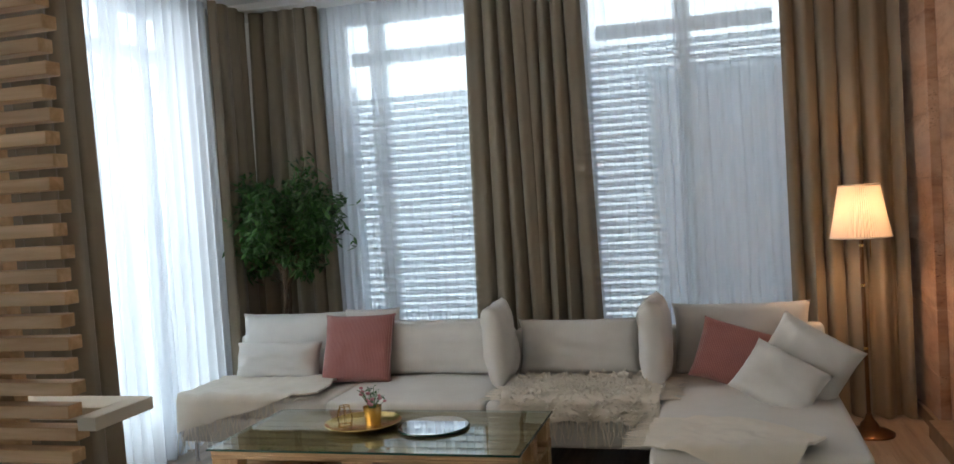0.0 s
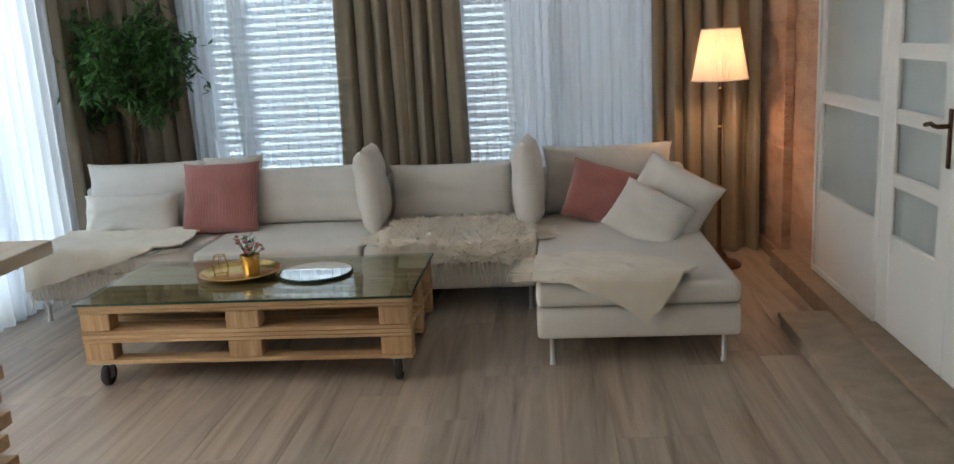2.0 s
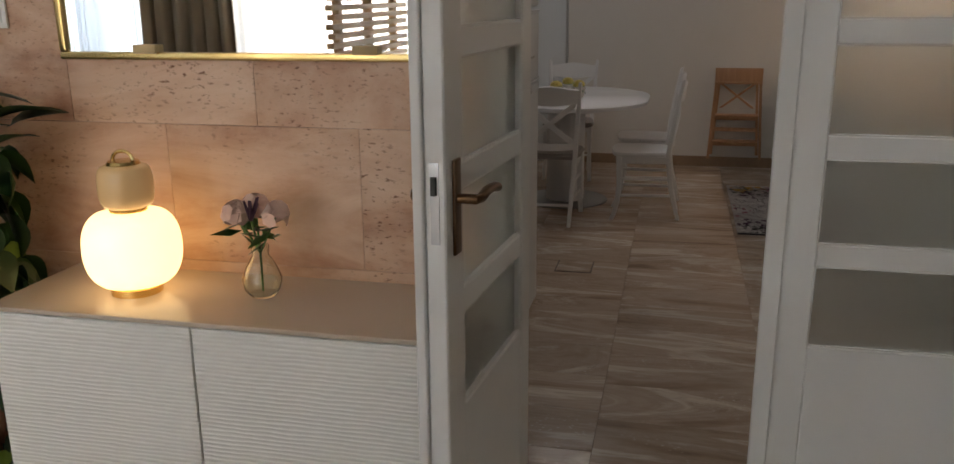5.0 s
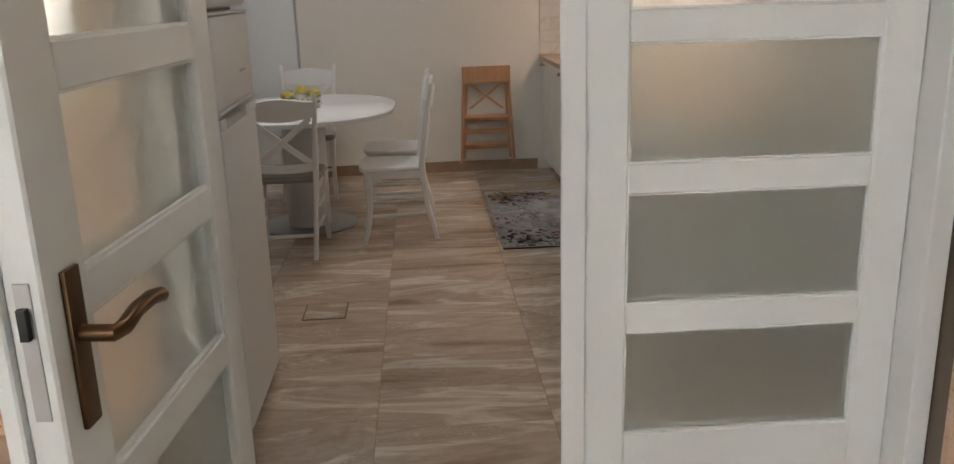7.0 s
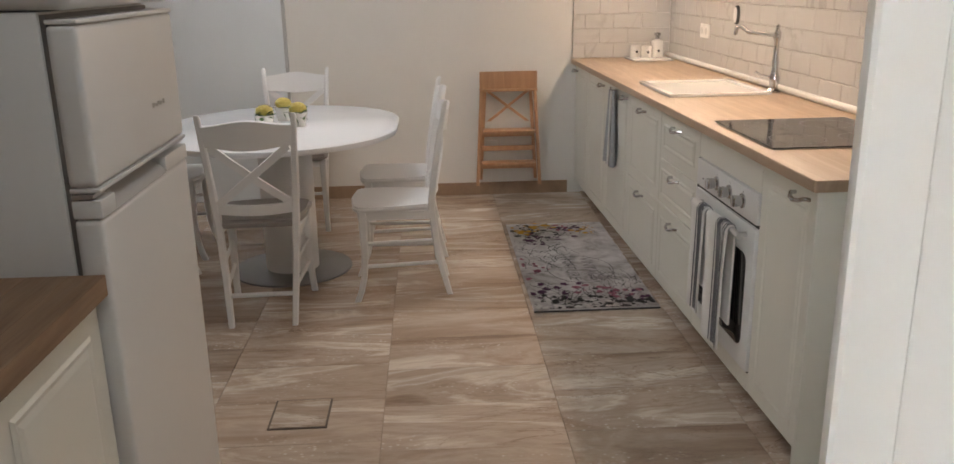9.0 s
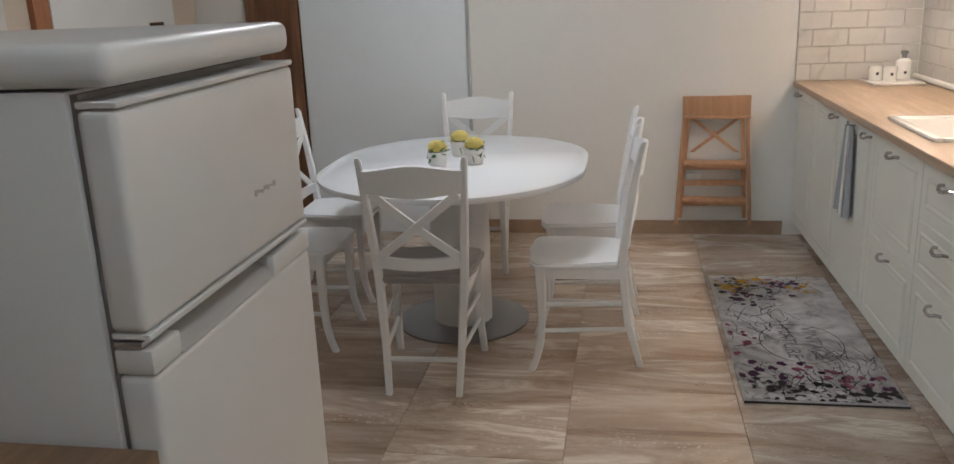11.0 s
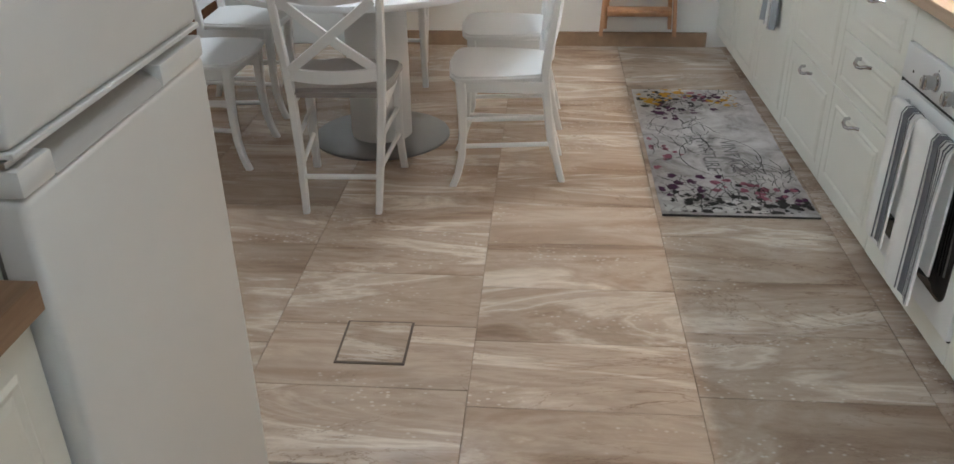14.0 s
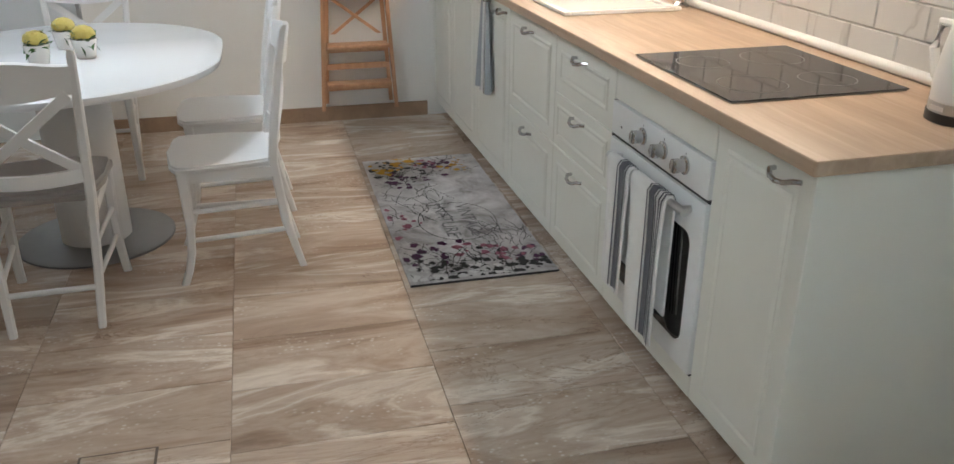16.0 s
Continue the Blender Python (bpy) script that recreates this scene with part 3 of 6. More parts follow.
TOP = CL - 0.05
curtain("drape", (-1.55, 6.08), (-1.55, 6.58), 0.01, TOP, 4, 0.035, DRAPE, "heavy taupe floor-length drape beside the corner", 1, group="drapes")
curtain("drape", (-1.53, 6.62), (-0.93, 6.64), 0.01, TOP, 5, 0.04, DRAPE, "heavy taupe floor-length drape behind the ficus", 2, 0.1, group="drapes")
curtain("drape", (0.30, 6.60), (0.72, 6.60), 0.01, TOP, 3.5, 0.055, DRAPE, "heavy taupe floor-length drape between the windows", 3, 0.12, group="drapes")
curtain("drape", (0.74, 6.62), (1.13, 6.62), 0.01, TOP, 3.5, 0.055, DRAPE, "heavy taupe floor-length drape between the windows", 4, 0.12, group="drapes")
curtain("drape", (2.51, 6.60), (3.24, 6.58), 0.01, TOP, 5, 0.055, DRAPE, "heavy taupe drape lit warmly by the floor lamp", 5, 0.0, group="drapes")
curtain("drape", (-1.55, 3.82), (-1.55, 4.66), 0.01, TOP, 6, 0.05, DRAPE, "heavy taupe drape beside the slatted screen", 6, 0.1, group="drapes")
curtain("sheer_curtain", (-0.97, 6.74), (-0.42, 6.74), 0.01, TOP, 8, 0.016, SHEER, "white translucent voile curtain", 7, group="sheers")
curtain("sheer_curtain", (-0.46, 6.77), (0.40, 6.77), 0.01, TOP, 11, 0.016, SHEER, "white translucent voile curtain", 8, group="sheers")
curtain("sheer_curtain", (1.02, 6.74), (1.83, 6.74), 0.01, TOP, 11, 0.016, SHEER, "white translucent voile curtain", 9, group="sheers")
curtain("sheer_curtain", (1.79, 6.77), (2.58, 6.77), 0.01, TOP, 10, 0.016, SHEER, "white translucent voile curtain", 10, group="sheers")
curtain("sheer_curtain", (-1.62, 4.62), (-1.64, 5.40), 0.005, TOP, 8, 0.035, SHEER, "white translucent voile curtain trailing on the floor", 11, 0.12, group="sheers")
curtain("sheer_curtain", (-1.66, 5.34), (-1.64, 6.12), 0.005, TOP, 8, 0.035, SHEER, "white translucent voile curtain trailing on the floor", 12, 0.12, group="sheers")
curtain("sheer_curtain", (-1.64, 0.3), (-1.64, 3.86), 0.005, TOP, 30, 0.035, SHEER, "white translucent voile curtain", 13, 0.0, group="sheers")

# ---- glazed doors ----
PANE_Z = [(0.591, 0.823), (0.885, 1.118), (1.18, 1.412), (1.475, 1.707), (1.77, 2.0)]


def handle_set(t, y, z, x, side=1, tip=-1):
    """A lever on a long plate, on a face that looks along -x."""
    plate = part("handle_plate", B(x - 0.008, x, y - 0.015, y + 0.015, z - 0.17, z + 0.07, bevel=0.004), OLD_BRASS, t, "aged brass plate")
    part("door_handle", tube([(x - 0.005, y, z), (x - 0.05, y, z), (x - 0.055, y + tip * 0.02, z), (x - 0.05, y + tip * 0.07, z + 0.006), (x - 0.048, y + tip * 0.125, z - 0.004)], 0.0095, 10), OLD_BRASS, plate, "aged brass lever")
    return plate


def glazed_leaf(t, y0, y1, z0, z1, x0, x1, panes, py0, py1, glass=None):
    """A leaf in the plane across x: stiles, rails and frosted panes."""
    bm = B(x0, x1, y0, py0, z0, z1, bevel=0.004, seg=1)
    box(bm, x0, x1, py1, y1, z0, z1, bevel=0.004, seg=1)
    part("stile_frame", bm, WHITE_PAINT, t, smooth=0)
    part("kick_panel", B(x0 + 0.002, x1 - 0.002, py0, py1, z0, panes[0][0], bevel=0.003, seg=1), WHITE_PAINT, t, smooth=0)
    tops = [c for c, _ in panes[1:]] + [z1]
    for (a, b), up in zip(panes, tops):
        part("rail", B(x0 + 0.003, x1 - 0.003, py0, py1, b, up, bevel=0.003, seg=1), WHITE_PAINT, t, smooth=0)
        part("pane", B((x0 + x1) / 2 - 0.003, (x0 + x1) / 2 + 0.003, py0 - 0.005, py1 + 0.005, a - 0.005, b + 0.005), glass or FROST, t, "frosted glass pane", smooth=0)
        bm = bmesh.new()
        for s in (x0 + 0.006, x1 - 0.014):
            box(bm, s, s + 0.008, py0, py0 + 0.004, a, b), box(bm, s, s + 0.008, py1 - 0.004, py1, a, b)
            box(bm, s, s + 0.008, py0 + 0.004, py1 - 0.004, a, a + 0.004), box(bm, s, s + 0.008, py0 + 0.004, py1 - 0.004, b - 0.004, b)
        part("glazing_bead", bm, WHITE_PAINT, t, smooth=0)


def glass_front():
    x0, x1 = XW - 0.008, XW + 0.037
    frame_t = thing("door_frame_living", pose(0, 0, 0), "white wooden frame of the glazed partition", "door frame", kind="structure")
    bm = B(x0 - 0.01, x1 + 0.01, 5.575, 5.62, 0.11, 2.2)
    box(bm, x0 - 0.01, x1 + 0.01, 2.12, 2.15, 0.11, 2.2), box(bm, x0 - 0.01, x1 + 0.01, 2.15, 5.575, 2.13, 2.2)
    part("casing", bm, WHITE_PAINT, frame_t, smooth=0)
    for nm, y0, y1, p0, p1 in (("side_panel_near", 2.153, 3.055, 2.23, 3.02), ("side_panel_far", 4.585, 5.572, 4.65, 5.54)):
        t = thing(nm, pose(0, 0, 0), "fixed white panel with two frosted glass panes", "glazed panel", kind="structure")
        glazed_leaf(t, y0, y1, 0.112, 2.127, x0, x1, [(0.622, 1.128), (1.195, 2.05)], p0, p1)
        part("bottom_lip", B(x0 - 0.012, x0 - 0.002, y0, y1, 0.112, 0.15, bevel=0.003, seg=1), WHITE_PAINT, t, smooth=0)
    for nm, y0, y1, p0, p1 in (("door_1", 3.06, 3.835, 3.20, 3.70), ("door_2", 3.84, 4.58, 3.96, 4.445)):
        t = thing(nm, pose(0, 0, 0), "closed white door leaf with frosted glass panes", "door", kind="structure")
        glazed_leaf(t, y0, y1, 0.118, 2.125, x0, x1, PANE_Z, p0, p1)
        if nm == "door_2":
            handle_set(t, 3.885, 1.16, x0, tip=1)
        else:
            for z in (0.35, 1.75):
                part("hinge", tube([(x0 - 0.006, y0 + 0.004, z - 0.05), (x0 - 0.006, y0 + 0.004, z + 0.05)], 0.008), STEEL, t)


glass_front()


def kitchen_doors():
    z0, z1 = ZK + 0.012, 2.125
    t = thing("door_frame_kitchen", pose(0, 0, 0), "white wooden frame of the kitchen doorway", "door frame", kind="structure")
    bm = B(3.43, 3.575, 0.485, 0.555, ZK, 2.2, bevel=0.003, seg=1)
    box(bm, 3.43, 3.575, -0.985, -0.94, ZK, 2.2, bevel=0.003, seg=1), box(bm, 3.43, 3.575, -0.94, 0.485, 2.13, 2.2, bevel=0.003, seg=1)
    part("casing", bm, WHITE_PAINT, t, smooth=0)
    structure("threshold", B(3.34, 3.6, -0.94, 0.485, ZK - 0.02, ZK + 0.006, bevel=0.003), STEP_STONE, "brown stone door threshold", "threshold")
    t = thing("door_3", pose(0, 0, 0), "closed white kitchen door leaf with frosted panes", "door", kind="structure")
    glazed_leaf(t, -0.938, -0.245, z0, z1, 3.512, 3.557, PANE_Z, -0.855, -0.36, SATIN)
    part("strike_edge", B(3.50, 3.511, -0.275, -0.225, z0, z1, bevel=0.003, seg=1), WHITE_PAINT, t, smooth=0)
    part("bolt_plate", B(3.507, 3.5125, -0.262, -0.245, 0.99, 1.15), OLD_BRASS, t, smooth=0)
    # the other leaf stands open into the living room
    m = pose(3.565, 0.452, 0, 0, 0, 90 - 5.5)
    t = thing("door_4", m, "open white kitchen door leaf with frosted panes", "door", kind="structure")
    glazed_leaf(t, 0.0, 0.70, z0, z1, -0.022, 0.026, PANE_Z, 0.09, 0.585, SATIN)
    part("strike_edge", B(0.0262, 0.050, 0.668, 0.712, z0, z1, bevel=0.003, seg=1), WHITE_PAINT, t, smooth=0)
    part("lock_face", B(-0.008, 0.012, 0.6985, 0.7025, 1.02, 1.2), STEEL, t, smooth=0)
    part("latch", B(-0.003, 0.008, 0.70, 0.712, 1.13, 1.17), BLACK, t, smooth=0)
    for s, x in ((-1, -0.022), (1, 0.026)):
        plate = part("handle_plate", B(min(x, x + s * 0.008), max(x, x + s * 0.008), 0.62, 0.66, 0.985, 1.20, bevel=0.003), OLD_BRASS, t, "aged brass plate")
        part("door_handle", tube([(x, 0.64, 1.112), (x + s * 0.05, 0.64, 1.112), (x + s * 0.055, 0.62, 1.113), (x + s * 0.052, 0.575, 1.118), (x + s * 0.05, 0.52, 1.116), (x + s * 0.05, 0.485, 1.108)], 0.0115, 12), OLD_BRASS, plate, "aged brass lever")


kitchen_doors()

# ---- living room things ----


def seat_module(name, x0, x1, y0, y1, label, back=True, legs=((0.07, 0.05), (0.93, 0.05), (0.07, 0.92), (0.93, 0.92))):
    w, d = x1 - x0, y1 - y0
    t = thing(name, pose(x0, y0, 0), label, "sofa", "sofa sections")
    part("base", B(0.004, w - 0.004, 0.0, d, 0.145, 0.305, bevel=0.03, seg=3), SOFA, t)

    bm = B(0.004, w - 0.004, -0.02, d - (0.2 if back else 0.02), 0.31, 0.425, bevel=0.045, seg=4)
    bmesh.ops.subdivide_edges(bm, edges=[e for e in bm.edges if e.calc_length() > 0.3], cuts=7, use_grid_fill=True)
    for v in bm.verts:
        if v.co.z > 0.40:
            u, q = v.co.x / w * 2 - 1, v.co.y / d * 2 - 1
            v.co.z += 0.022 * (1 - u * u) * (1 - q * q) + 0.006 * noise.noise(Vector((v.co.x * 6 + x0, v.co.y * 6, 1)))
    part("seat_cushion", bm, SOFA, t)
    if back:
        part("back_frame", B(0.006, w - 0.006, d - 0.17, d, 0.30, 0.72, bevel=0.035, seg=3), SOFA, t)
    for u, v in legs:
        part("leg", lathe([(0.0, 0.0), (0.017, 0.0), (0.017, 0.008), (0.012, 0.014), (0.012, 0.15), (0.0, 0.15)], 14, at=(u * w, v * d, 0)), STEEL, t, "brushed steel leg")
    return t


seat_module("sofa_section", -1.49, -0.42, 5.26, 6.24, "pale grey linen sofa section with an open end", legs=((0.07, 0.06), (0.07, 0.92), (0.96, 0.92)))
seat_module("sofa_section", -0.42, 0.63, 5.26, 6.24, "pale grey linen sofa section with loose cushions", legs=((0.04, 0.06), (0.04, 0.92)))
seat_module("sofa_section", 0.63, 1.665, 5.26, 6.24, "pale grey linen sofa section beside the chaise", legs=((0.04, 0.06), (0.96, 0.06), (0.96, 0.92)))
seat_module("chaise_section", 1.67, 2.652, 4.335, 6.24, "pale grey linen chaise end of the sofa", legs=((0.075, 0.03), (0.925, 0.03), (0.075, 0.96), (0.925, 0.96)))


def cushion(name, w, h, d, m, mat, label, seed, group="sofa cushions"):
    return solo(name, pillow(w, h, d, 26, seed), mat, label, "cushion", m=m, group=group, smooth=75)


Z = 0.425
cushion("back_cushion", 0.88, 0.47, 0.20, pose(-1.03, 6.02, Z, -12), PILLOW, "pale linen back cushion on the sofa", 1)
cushion("lumbar_cushion", 0.68, 0.29, 0.18, pose(-1.05, 5.80, Z, -16), PILLOW, "small pale linen cushion before a larger one", 2)
cushion("back_cushion", 0.42, 0.48, 0.2, pose(-0.42, 6.06, Z, -10, 0, 4), PILLOW, "pale linen back cushion behind the pink one", 3)
cushion("pink_cushion", 0.52, 0.50, 0.17, pose(-0.42, 5.74, Z, -24, 0, 3), CORD, "dusty pink corduroy cushion leaning on the sofa", 4)
cushion("back_cushion", 0.90, 0.40, 0.22, pose(0.10, 6.00, Z, -10), PILLOW, "wide pale linen back cushion on the sofa", 5)
cushion("back_cushion", 0.50, 0.54, 0.18, pose(0.635, 5.80, Z, -5, 0, 93), PILLOW, "pale linen cushion standing edgewise on the seat", 6)
cushion("back_cushion", 0.84, 0.38, 0.22, pose(1.10, 6.00, Z, -10), PILLOW, "wide pale linen back cushion above the shag throw", 7)
cushion("back_cushion", 0.52, 0.55, 0.19, pose(1.63, 5.78, Z, -2, 0, 89), PILLOW, "pale linen cushion standing edgewise on the chaise", 8)
cushion("back_cushion", 0.86, 0.46, 0.2, pose(2.14, 6.02, Z, -8), PILLOW, "pale linen back cushion on the chaise", 9)
cushion("pink_cushion", 0.46, 0.40, 0.16, pose(2.03, 5.62, Z + 0.01, -30, 17, -4), CORD, "dusty pink corduroy cushion tipped on the chaise", 10)
cushion("side_cushion", 0.50, 0.43, 0.20, pose(2.35, 5.40, Z + 0.01, -28, 27, -24), PILLOW, "large pale linen cushion leaning on the chaise side", 11)
cushion("side_cushion", 0.44, 0.34, 0.16, pose(2.22, 5.16, Z + 0.01, -40, 26, -22), PILLOW, "smaller pale linen cushion leaning on a larger one", 12)


def throw(name, fn, nu, nv, mat, label, fringe=None, seed=0):
    t = thing(name, pose(0, 0, 0), label, "blanket")
    part("cloth", sheet(fn, nu, nv, 0.012), mat, t, smooth=80)
    if fringe:
        bm = bmesh.new()
        rnd = random.Random(seed)
        for (u, v, n) in fringe:
            for k in range(n):
                s = (k + rnd.random()) / n
                p = Vector(fn(*(u if u is not None else s, v if v is not None else s)))
                q = Vector(fn(*(min(max(u, 0.02), 0.98) if u is not None else s, min(max(v, 0.02), 0.98) if v is not None else s)))
                out = (p - q).normalized() if (p - q).length > 1e-6 else Vector((0, -1, 0))
                L = rnd.uniform(0.05, 0.13)
                pts = [p, p + out * 0.02 + Vector((rnd.uniform(-1, 1) * 0.006, -0.004, -0.01))]
                pts.append(pts[-1] + Vector((rnd.uniform(-1, 1) * 0.02, rnd.uniform(-0.012, 0.004), -L * 0.5)))
                pts.append(pts[-1] + Vector((rnd.uniform(-1, 1) * 0.02, rnd.uniform(-0.008, 0.006), -L * 0.5)))
                if min(q_.z for q_ in pts) < 0.43 and p.z > 0.43:
                    pts = [Vector((a.x + out.x * 0.03 * i, a.y + out.y * 0.03 * i, 0.452)) for i, a in enumerate(pts)]
                tube(pts, 0.0045, 5, bm, 0.0025)
        part("fringe", bm, mat, t, "knotted fringe", smooth=80)
    return t


def over_edge(yf, y):
    """How far a cloth hangs once it has passed the seat's front edge."""
    return (max(y, yf), max(0.0, yf - y))


def left_throw(u, v):
    x = -1.45 + u * 0.90 + 0.10 * v * (u - 0.3)
    y = 5.78 - v * (0.78 - 0.28 * u)
    y2, hang = over_edge(5.235, y)
    wob = 0.012 * noise.noise(Vector((x * 7, y * 7, 2))) + 0.008 * noise.noise(Vector((x * 18, y * 18, 5)))
    ripple = 0.012 * math.sin(u * 22 + 3 * v) * min(1, hang * 5)
    return (x, y2 - (0.014 if hang else 0) + ripple, 0.455 + wob + (0.012 if hang == 0 else 0) - hang)


def shag_throw(u, v):
    x = 0.74 + u * 0.93
    y = 5.80 - v * 0.70
    y2, hang = over_edge(5.235, y)
    wob = 0.02 * noise.noise(Vector((x * 14, y * 14, 4))) + 0.02 * noise.noise(Vector((x * 30, y * 30, 9)))
    return (x + 0.01 * noise.noise(Vector((v * 9, u * 9, 1))), y2 - (0.016 if hang else 0) - abs(wob) * (hang > 0), 0.462 + wob - hang)


def chaise_throw(u, v):
    a = Vector((1.67, 4.76)).lerp(Vector((2.46, 4.44)), u) + Vector((0.05, 0.16)) * math.sin(u * math.pi) ** 1.3
    b = Vector((1.66 + 0.54 * u, 4.30 - 0.23 * u ** 2.2))
    p = a.lerp(b, v)
    x, y = p.x + 0.02 * noise.noise(Vector((u * 5, v * 5, 3))), p.y
    y2, hang = over_edge(4.31, y)
    wob = 0.014 * noise.noise(Vector((x * 8, y * 8, 7))) + 0.007 * noise.noise(Vector((x * 22, y * 22, 3)))
    return (x, y2 - (0.014 if hang else 0), 0.462 + wob - hang)


def shag_tufts(t):
    """Short curled strands that stand out of the shaggy cloth."""
    bm, rnd = bmesh.new(), random.Random(17)
    for k in range(1500):
        u, v = rnd.random(), rnd.random()
        p = Vector(shag_throw(u, v))
        out = Vector((0, -1, 0.3)) if v > 0.82 else Vector((0, 0, 1))
        d = Vector((rnd.uniform(-1, 1), rnd.uniform(-1, 0.4), 0)) + out * 0.5
        q = p + d.normalized() * rnd.uniform(0.02, 0.04)
        tube([p, q + out * 0.008, q + Vector((rnd.uniform(-1, 1), rnd.uniform(-1, 0.2), -0.35)) * 0.028], 0.005, 4, bm, 0.0025)
    tagged(part("shag_pile", bm, SHAG, t, "tangled cream wool strands", smooth=80), kind="stuff")


throw("knit_throw", left_throw, 44, 36, KNIT, "cream knitted throw hanging over the sofa's end", [(None, 1.0, 60)], 1)
shag = throw("shag_throw", shag_throw, 46, 36, SHAG, "cream shaggy throw with long knotted fringe", [(None, 1.0, 70), (0.0, None, 30), (1.0, None, 34)], 2)
shag_tufts(shag)
throw("knit_throw", chaise_throw, 44, 36, KNIT, "cream knitted throw laid askew on the chaise", [(0.0, None, 18)], 3)


def pallet_table():
    x0, y0, w, d = -0.56, 4.19, 1.64, 0.80
    t = thing("pallet_table", pose(x0, y0, 0), "pine pallet coffee table on castors with glass top", "coffee table")
    z = 0.125
    for tier in range(2):
        for j in range(3):
            yy = (0.0, d / 2 - 0.05, d - 0.1)[j]
            part("bottom_board", B(0.0, w, yy, yy + 0.1, z, z + 0.02, bevel=0.003, seg=1), PALLET, t)
            for i in range(3):
                xx = (0.0, w / 2 - 0.085, w - 0.155)[i]
                ww = (0.155, 0.17, 0.155)[i]
                part("block", B(xx + 0.003, xx + ww - 0.003, yy + 0.002, yy + 0.098, z + 0.02, z + 0.11, bevel=0.005, seg=1), BLOCK, t)
            part("stringer", B(0.0, w, yy, yy + 0.1, z + 0.11, z + 0.128, bevel=0.003, seg=1), PALLET, t)
        n = 7
        for k in range(n):
            yy = k * (d - 0.1) / (n - 1)
            part("deck_board", B(0.0, w, yy, yy + 0.1, z + 0.129, z + 0.149, bevel=0.003, seg=1), PALLET, t)
        z += 0.150
    g = part("glass_top", B(-0.012, w + 0.012, -0.012, d + 0.012, z + 0.004, z + 0.014, bevel=0.002, seg=1), TABLE_GLASS, t, "thick clear greenish glass top", smooth=0)
    g.visible_shadow = False
    bm = B(-0.0155, w + 0.0155, -0.0155, -0.0125, z + 0.004, z + 0.013)
    box(bm, w + 0.0125, w + 0.0155, -0.0125, d + 0.012, z + 0.004, z + 0.013)
    box(bm, -0.0155, -0.0125, -0.0125, d + 0.012, z + 0.004, z + 0.013)
    part("glass_edge", bm, GLASS_EDGE, t, smooth=0)
    for x, y in ((0.085, 0.05), (w - 0.08, 0.05), (0.085, d - 0.10), (w - 0.08, d - 0.10)):
        c = part("castor", B(x - 0.04, x + 0.04, y - 0.035, y + 0.035, 0.117, 0.1245), STEEL, t, "steel castor")
        bm = B(x - 0.022, x - 0.018, y - 0.02, y + 0.02, 0.04, 0.117)
        box(bm, x + 0.018, x + 0.022, y - 0.02, y + 0.02, 0.04, 0.117)
        part("fork", bm, STEEL, c)
        wheel = lathe([(0.02, -0.016), (0.052, -0.016), (0.057, -0.01), (0.057, 0.01), (0.052, 0.016), (0.02, 0.016)], 28)
        bmesh.ops.transform(wheel, matrix=pose(x, y, 0.057, 0, 90, 0), verts=wheel.verts)
        part("wheel", wheel, DARK_RUBBER, c, "dark rubber wheel")
    return z + 0.0145


TZ = pallet_table()


